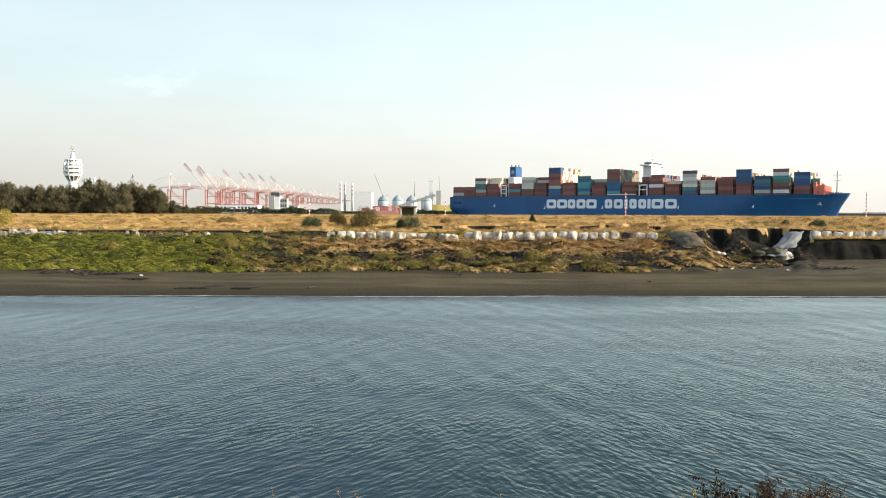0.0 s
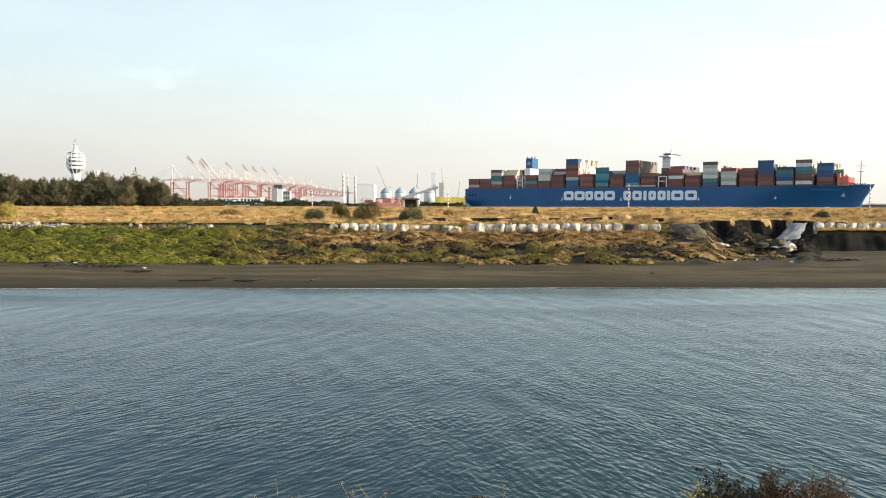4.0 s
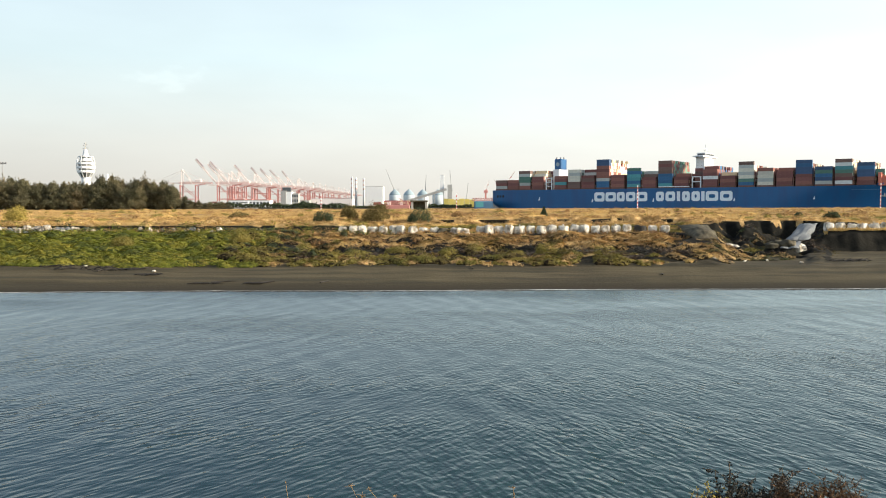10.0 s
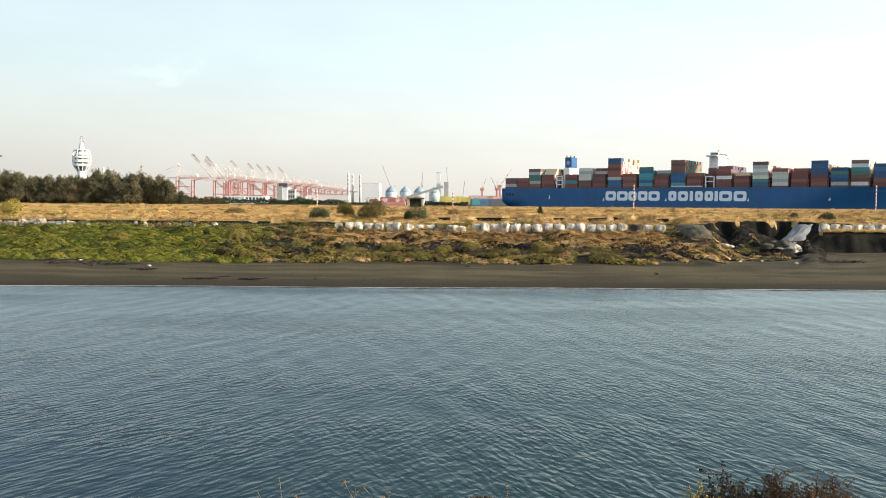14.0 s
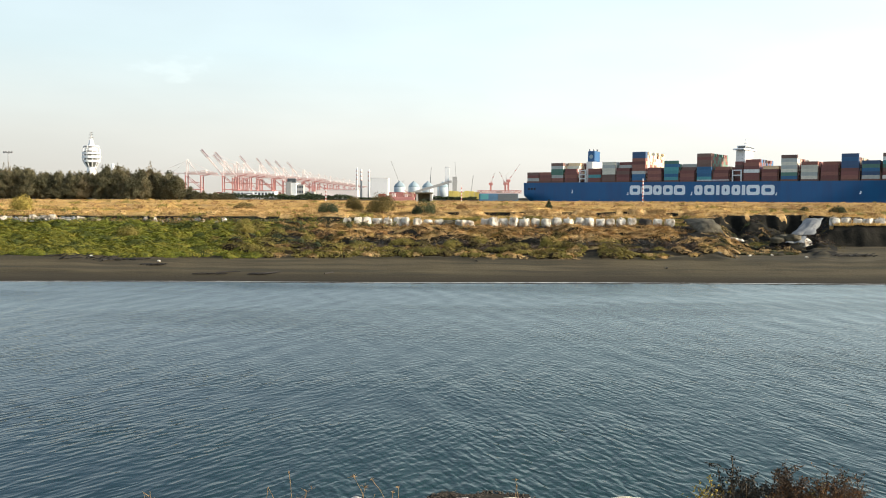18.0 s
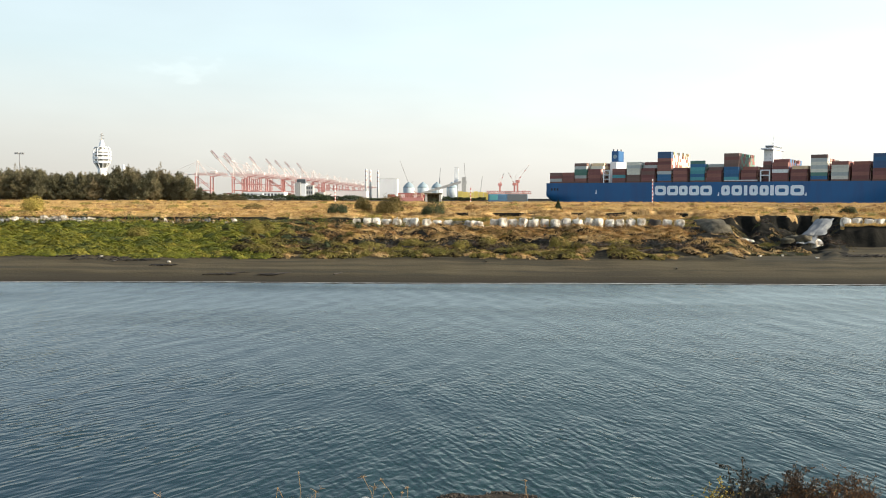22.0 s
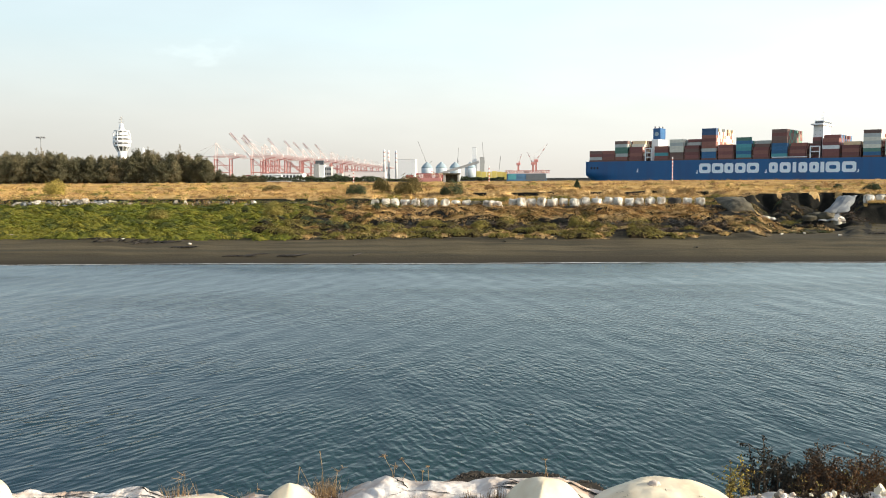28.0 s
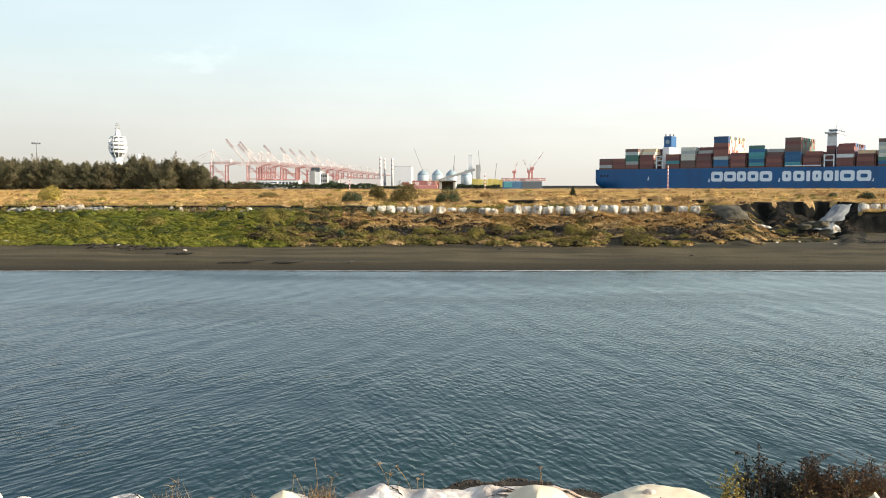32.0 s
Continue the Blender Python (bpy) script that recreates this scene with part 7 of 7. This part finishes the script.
def torn_bag(crest, seed, y0=7.2, y1=8.7, rough=1.0):
    """Crumpled torn cloth over sand: a folded sheet whose crest follows (x, height) pairs, with ragged edge and holes."""
    xs = np.linspace(crest[0][0], crest[-1][0], int((crest[-1][0] - crest[0][0]) / 0.024))
    top = np.interp(xs, [c[0] for c in crest], [c[1] for c in crest])
    nf = 60

    def lie(x, f):
        end = min(1.0, (x - xs[0]) / 0.18, (xs[-1] - x) / 0.18)
        zt = float(np.interp(x, xs, top))
        yy = y0 + (y1 - y0) * f + 0.10 * noise.noise(Vector((x * 2, f, seed)))
        p = Vector((x * 1.9 + yy * 1.1, yy * 1.0 - x * 0.35, seed * 3.3))
        fold = 0.10 * (0.30 - abs(noise.noise(p * 1.1))) + 0.055 * (0.28 - abs(noise.noise(p * 2.3 + Vector((3, 1, 0))))) + 0.030 * (0.25 - abs(noise.noise(p * 4.6 + Vector((1, 7, 2))))) + 0.012 * (0.25 - abs(noise.noise(p * 10.0))) - 0.04 * math.exp(-34 * abs(noise.noise(p * 0.9 + Vector((8, 2, 5))))) + 0.004
        arch = max(0.0, 1 - abs((f - 0.55) / 0.47) ** 3)
        return Vector((x, yy, 2.42 + (zt - 2.42) * (0.2 + 0.8 * arch * (0.88 + 0.12 * max(end, 0))) + rough * fold * (0.4 + 0.6 * arch) - 0.165))

    bm = bmesh.new()
    rows = [[bm.verts.new(lie(x, j / nf)) for x in xs] for j in range(nf + 1)]
    for j in range(nf):
        for i in range(len(xs) - 1):
            q = rows[j][i].co
            if noise.noise(Vector((q.x * 3.1, q.y * 2.2, seed * 9.1))) < 0.66:
                bm.faces.new((rows[j][i], rows[j][i + 1], rows[j + 1][i + 1], rows[j + 1][i]))
    bmesh.ops.delete(bm, geom=[v for v in bm.verts if not v.link_faces], context="VERTS")
    bag = thing("torn_sandbag", pose(0, 0, 0), "collapsed torn white sandbag, crumpled and stained", "sandbag", "torn white sandbags")
    part("cloth", bm, M["cloth"], bag, smooth=True)
    rs_ = random.Random(seed)
    # dark strips laid on the cloth paint in the shade of its creases
    for k in range(int((xs[-1] - xs[0]) * 6.5)):
        x, f = rs_.uniform(xs[0] + 0.15, xs[-1] - 0.15), rs_.uniform(0.40, 0.62)
        dx, df = rs_.uniform(-0.075, 0.075), rs_.uniform(0.004, 0.012) * rs_.choice((-1, 1))
        bm = bmesh.new()
        n_ = rs_.randint(9, 18)
        wide = rs_.uniform(0.005, 0.018)
        last = None
        for s_ in range(n_ + 1):
            p = lie(x, f) + Vector((0, 0, 0.006))
            half_ = wide * math.sin(math.pi * min(max(s_ / n_, 0.02), 0.98)) * rs_.uniform(0.6, 1.2)
            pair = [bm.verts.new(p + Vector((0, -half_, half_ * 0.4))), bm.verts.new(p + Vector((0.4 * half_, half_, half_ * 0.5)))]
            if last:
                bm.faces.new((last[0], pair[0], pair[1], last[1]))
            last = pair
            x, f = min(max(x + dx + rs_.uniform(-0.02, 0.02), xs[0]), xs[-1]), f + df + rs_.uniform(-0.006, 0.006)
        bmesh.ops.solidify(bm, geom=bm.faces[:], thickness=0.006)
        part("seam", bm, M["bag_dark"], bag, "dark strip painting a crease's shade")


torn_bag(((-4.95, 3.04), (-4.3, 3.06), (-3.75, 3.04), (-3.38, 3.10), (-3.2, 3.04), (-2.8, 3.02), (-2.4, 3.0)), 1)
torn_bag(((-2.55, 2.99), (-2.1, 3.02), (-1.9, 3.12), (-1.65, 3.08), (-1.35, 3.0)), 2)
torn_bag(((-1.48, 3.12), (-1.19, 3.22), (-1.01, 3.25), (-0.75, 3.195), (-0.54, 3.23), (-0.32, 3.21), (-0.05, 3.24), (0.215, 3.25), (0.48, 3.255), (0.70, 3.255), (0.80, 3.23), (0.91, 3.195), (1.02, 3.15), (1.23, 3.11), (1.45, 3.06)), 3, rough=0.7)
torn_bag(((2.15, 2.98), (2.45, 3.06), (2.7, 3.10), (2.9, 3.11), (3.1, 3.11), (3.3, 3.08), (3.5, 3.13), (3.7, 3.18), (4.1, 3.19), (4.6, 3.05)), 5)
rn = np.random.default_rng(17)
# stones of the near shore
n = 30000
x, y = rn.uniform(-7, 7, n), rn.uniform(13.4, 18.3, n)
z = ground_z(x, y)
s = rn.uniform(0.006, 0.020, n)
tet = np.array([(1, 1, 1), (-1, -1, 1), (-1, 1, -1), (1, -1, -1)], float)
fc = np.array([(0, 1, 2), (0, 3, 1), (0, 2, 3), (1, 3, 2)])
v = np.stack([x, y, z], 1)[:, None, :] + tet[None] * (s[:, None, None] * rn.uniform(0.6, 1.2, size=(n, 4, 1)))
tagged(new("shore_stones", tri_mesh("shore_stones", v[:, fc].reshape(-1, 3, 3), M["gravel"])), "dark gravel along the near water's edge", "gravel", kind="stuff")


def tuft(x, y, z, h, n, label, spread_=0.12, stalks=0):
    t = thing("grass_tuft", pose(x, y, z), label, "grass", "near grass tufts")
    b = np.stack([rn.normal(size=n) * spread_, rn.normal(size=n) * spread_, np.zeros(n)], 1)
    part("blades", tri_mesh("blades", blades(rn, b, h, 0.45, 0.0036), M["reed"]), None, t)
    for k in range(stalks):
        bm = bmesh.new()
        a, q, hh = rn.uniform(0, 6.28), rn.uniform(0.05, 0.3), h * rn.uniform(1.1, 1.7)
        p0, p1 = (rn.normal() * spread_, rn.normal() * spread_, 0), (q * math.cos(a), q * math.sin(a), hh)
        rod(bm, p0, p1, 0.0022, 0.0012, 5)
        for j in range(6):
            rod(bm, p1, (p1[0] + rn.normal() * 0.03, p1[1] + rn.normal() * 0.03, p1[2] + rn.uniform(-0.02, 0.05)), 0.0018, 0.001, 4)
        part("stalk", bm, M["reed"], t)


for x, y, z, h, n, st, sp in ((-1.58, 8.05, 2.86, 0.22, 380, 4, 0.09), (-3.02, 8.1, 2.82, 0.20, 120, 3, 0.09), (-0.15, 7.76, 2.99, 0.12, 130, 0, 0.04), (0.075, 7.76, 3.0, 0.13, 120, 0, 0.04), (-0.68, 7.74, 2.96, 0.10, 160, 0, 0.09), (1.12, 7.75, 2.93, 0.09, 30, 0, 0.04), (2.25, 8.2, 2.84, 0.12, 120, 0, 0.1), (-2.35, 8.2, 2.80, 0.12, 40, 2, 0.05)):
    tuft(x, y, z, h, n, "dry reddish-brown grass tuft between sandbags", sp, stalks=st)


def weed_stalk(points, r, head, label):
    """A thin dry stalk, bent where its points say, with a ragged seed head at the tip."""
    base = Vector(points[0])
    t = thing("weed", pose(*base), label, "weed", "dry weed stalks")
    bm = bmesh.new()
    for p, q in zip(points, points[1:]):
        rod(bm, Vector(p) - base, Vector(q) - base, r, r * 0.7, 5)
    part("stalk", bm, M["reed"], t)
    if head:
        bm, tip = bmesh.new(), Vector(points[-1]) - base
        for k in range(14):
            e = tip + Vector((rn.normal() * head, rn.normal() * head, rn.uniform(-0.6, 1.0) * head))
            rod(bm, tip, e, 0.0030, 0.0018, 4)
        part("seed_head", bm, M["reed"], t, "brown seed head")


for pts, head in ((((-1.70, 8.2, 2.9), (-1.84, 8.2, 3.19), (-1.865, 8.18, 2.96)), 0), (((-1.60, 8.2, 2.9), (-1.62, 8.2, 3.2), (-1.634, 8.2, 3.335)), 0.012), (((-1.49, 8.2, 2.9), (-1.469, 8.2, 3.16)), 0),
                  (((-0.90, 8.2, 2.95), (-0.925, 8.2, 3.14), (-1.006, 8.2, 3.30)), 0.022), (((-0.66, 8.2, 2.98), (-0.75, 8.2, 3.17), (-0.835, 8.2, 3.27)), 0.022), (((-0.93, 8.2, 2.97), (-0.90, 8.2, 3.20)), 0.026),
                  (((-0.86, 8.2, 2.98), (-0.80, 8.2, 3.13)), 0), (((-0.57, 8.2, 2.98), (-0.576, 8.2, 3.20)), 0.018), (((-0.63, 8.2, 2.98), (-0.63, 8.2, 3.15)), 0.014), (((0.61, 8.2, 3.0), (0.575, 8.2, 3.15), (0.558, 8.2, 3.28)), 0.016), (((0.55, 8.2, 3.02), (0.565, 8.2, 3.22)), 0.008)):
    weed_stalk(pts, 0.0032, head, "thin dry weed stalk between the torn sandbags")


def near_bush(x, y, z, w, h, n_stem, leafm, label, seed, leaf, per, droop=0.5, fine=3):
    """A bush of arching stems; side twigs carry folded, curled leaves in whorls that hang at their ends."""
    rng = np.random.default_rng(seed)
    t = thing("bush", pose(x, y, z), label, "bush")
    tw, tris = bmesh.new(), []

    def leafy(p, q, n, lo):
        f = np.clip(rng.uniform(lo, 1.06, n), 0, 1.06)
        c = np.array(p) + (np.array(q) - np.array(p)) * f[:, None] + rng.normal(size=(n, 3)) * leaf * 0.30
        d = rng.normal(size=(n, 3)) * 0.75 + np.array([0, 0, -droop])
        d /= np.linalg.norm(d, axis=1, keepdims=True)
        e = np.cross(d, rng.normal(size=(n, 3)))
        e /= np.linalg.norm(e, axis=1, keepdims=True)
        up = np.cross(d, e)
        ln = leaf * rng.uniform(0.55, 1.35, (n, 1))
        tip = c + d * ln - up * ln * 0.30
        mid = c + d * ln * 0.5 + up * ln * 0.10
        for sgn in (-1, 1):
            edge_ = c + d * ln * 0.45 + e * ln * 0.24 * sgn - up * ln * 0.12
            tris.append(np.stack([c, edge_, mid], 1))
            tris.append(np.stack([edge_, tip, mid], 1))

    for k in range(n_stem):
        a = rng.uniform(0, 6.28)
        r = w / 2 * rng.uniform(0.05, 1.0) ** 0.6
        top = h * rng.uniform(0.55, 1.0) * (1 - 0.30 * (2 * r / w) ** 2)
        p = Vector((0.15 * r * math.cos(a) + rng.normal() * 0.05 * w, 0.2 * r * math.sin(a), 0))
        q = Vector((r * math.cos(a), 0.55 * r * math.sin(a), top))
        m1 = p.lerp(q, 0.5) + Vector((rng.normal() * 0.06 - 0.10 * r * math.cos(a), rng.normal() * 0.05, 0.06))
        hook = q + Vector((0.05 * math.cos(a) + rng.normal() * 0.025, rng.normal() * 0.03, rng.uniform(-0.05, 0.02)))
        rod(tw, p, m1, 0.007, 0.005, 5)
        rod(tw, m1, q, 0.005, 0.003, 5)
        rod(tw, q, hook, 0.003, 0.0015, 4)
        leafy(m1, q, per, 0.15)
        leafy(q, hook, max(per // 3, 3), 0.0)
        for j in range(fine):
            f = rng.uniform(0.2, 0.95)
            o = m1.lerp(q, f)
            g = o + Vector((rng.normal() * 0.085, rng.normal() * 0.06, rng.uniform(0.02, 0.13)))
            rod(tw, o, g, 0.0028, 0.0013, 4)
            leafy(o, g, max(per // 3, 3), 0.2)
    part("twig", tw, M["bark"], t)
    part("foliage", tri_mesh("foliage", np.concatenate(tris), M[leafm]), None, t)


near_bush(2.76, 8.50, 2.46, 0.56, 1.03, 20, "black", "withered bush with blackened curled leaves at the water's edge", 1, 0.036, 22, 0.9, 3)
near_bush(2.92, 8.55, 2.46, 0.55, 0.82, 34, "black", "dark withered bush at the water's edge", 12, 0.032, 20, 0.6, 4)
near_bush(3.30, 8.60, 2.46, 0.90, 0.90, 44, "burnt", "dry brown-black bush at the water's edge", 2, 0.034, 18, 0.6, 5)
near_bush(3.48, 8.45, 2.46, 1.0, 0.80, 70, "rust", "dry rust-brown bush at the water's edge", 6, 0.030, 18, 0.4, 5)
near_bush(3.80, 8.65, 2.48, 0.74, 0.80, 70, "rust", "dry brown bush with fine twigs at the water's edge", 3, 0.022, 16, 0.2, 6)
near_bush(4.02, 8.75, 2.48, 0.45, 0.70, 30, "rust", "dry brown bush with fine twigs at the water's edge", 7, 0.018, 12, 0.2, 6)
near_bush(3.30, 8.3, 2.5, 1.3, 0.58, 120, "burnt", "low withered undergrowth beneath the dry bush", 4, 0.034, 16, 0.3, 4)
near_bush(3.15, 8.36, 2.5, 0.5, 0.66, 16, "weed", "yellowing weed sprigs in the dry bush", 8, 0.022, 5, 0.0, 2)
near_bush(3.62, 8.36, 2.5, 0.5, 0.72, 16, "weed", "yellowing weed sprigs in the dry bush", 9, 0.022, 5, 0.0, 2)
near_bush(2.44, 8.38, 2.5, 0.26, 0.80, 14, "weed", "small yellow-green weed beside the withered bush", 5, 0.034, 16, 0.0, 3)
# pale stones and crumbs of burst bags at the bush's foot
rq = random.Random(41)
for k in range(34):
    right_ = k < 14
    x = rq.uniform(3.60, 3.95) if right_ else rq.uniform(2.5, 3.6)
    w = rq.uniform(0.05, 0.10) if right_ else rq.uniform(0.025, 0.06)
    y = 8.12 + rq.uniform(-0.1, 0.08)
    zt = float(np.interp(x, (2.4, 2.8, 3.2, 3.6, 3.75, 4.0), (2.94, 3.02, 2.98, 2.98, 3.03, 3.05)))
    o = slumped(300 + k, w, w * rq.uniform(0.7, 1.0), w * rq.uniform(0.8, 1.3), rq.choice(("cloth", "bag_cream", "bag_dirty")), "pale crumb of a burst sandbag on the near bank", "near rubble", 6, 0.8, 0.9)
    o.data.polygons.foreach_set("use_smooth", [False] * len(o.data.polygons))
    o.matrix_basis = pose(x, y, zt + (rq.uniform(-0.10, 0.02) if right_ else rq.uniform(-0.04, 0.01)), rq.uniform(-30, 30), rq.uniform(-30, 30), 47 * k)

# ---- small birds crossing in the first seconds ----
SPAN = 0.14


def bird():
    t = thing("swallow", pose(0, 0, -5), "small dark swallow in flight over the river", "bird", "swallows")
    bm = bmesh.new()
    lathe(bm, [(0.003, -0.06), (0.011, -0.035), (0.014, 0.0), (0.012, 0.028), (0.008, 0.042), (0.003, 0.055)], 10)
    bmesh.ops.rotate(bm, verts=bm.verts, cent=(0, 0, 0), matrix=Matrix.Rotation(radians(90), 3, "Y"))
    part("body", bm, M["bag_dark"], t, smooth=True)
    bm = bmesh.new()
    for s in (-1, 1):
        v = [bm.verts.new(p) for p in ((-0.06, 0, 0.0), (-0.125, s * 0.03, 0.004), (-0.075, s * 0.004, 0.006))]
        bm.faces.new(v)
    bmesh.ops.solidify(bm, geom=bm.faces[:], thickness=0.003)
    part("tail", bm, M["bag_dark"], t)
    for s in (-1, 1):
        bm = bmesh.new()
        v = [bm.verts.new(p) for p in ((0.022, s * 0.010, 0.006), (0.015, s * 0.06, 0.018), (-0.045, s * SPAN, 0.028), (-0.016, s * 0.06, 0.016), (-0.018, s * 0.010, 0.006))]
        bm.faces.new(v)
        bmesh.ops.solidify(bm, geom=bm.faces[:], thickness=0.003)
        part("wing", bm, M["bag_dark"], t)
    return t


swallow = bird()
FLOCK = [swallow] + [copy_thing(swallow, pose(0, 0, -5)) for _ in range(4)]


def bird_rows(d, path):
    """Rows along a line of sightings (seconds, tangent across, tangent up) at d metres; straight on before and after."""
    (ta, ua, wa), (tb, ub, wb) = path[0], path[-1]
    vel = Vector(((ub - ua) * d / (tb - ta), 0, (wb - wa) * d / (tb - ta)))
    bank = math.degrees(math.atan2(vel.z, vel.x))
    rows = []
    for t in (0.0, *(p[0] for p in path), 4.5, 32.0):
        hit = [p for p in path if p[0] == t]
        if hit:
            p = Vector((hit[0][1] * d, d, 6 + hit[0][2] * d))
        elif t < ta:
            p = Vector((ua * d, d, 6 + wa * d)) + vel * (t - ta)
        else:
            p = Vector((ub * d, d, 6 + wb * d)) + vel * (min(t, 4.5) - tb)
        rows.append((t, pose(*p, 0, -bank, 0) @ pose(0, 0, 0, 18)))
    return rows


def motions():
    walk(ship, [(t, ship_pose(t)) for t in (0, 4, 8, 12, 16, 20, 24, 28, 32)])
    walk(river, [(t, Matrix.Translation(DRIFT * t)) for t in (0, 16, 32)])
    for b_, rows in zip(FLOCK, BIRDS):
        walk(b_, rows)


BIRDS = [
    bird_rows(11, [(1.9, -0.0697, 0.1064), (2, 0.0281, 0.1591), (2.1, 0.1323, 0.2264)]),
    bird_rows(10, [(2, -0.4681, 0.0411), (2.1, -0.3348, 0.0836), (2.3, -0.0329, 0.1551), (2.5, 0.3423, 0.2053)]),
    bird_rows(11, [(1.9, -0.4775, -0.1389), (2, -0.3329, -0.1095), (2.1, -0.1801, -0.0847)]),
    bird_rows(10, [(1.9, -0.3166, -0.1355), (2, -0.1351, -0.1312), (2.1, 0.0477, -0.1228), (2.3, 0.4524, -0.1004)]),
    bird_rows(12, [(1.9, -0.2631, -0.1242), (2, -0.0824, -0.1035), (2.1, 0.1006, -0.0826)]),
]
motions()
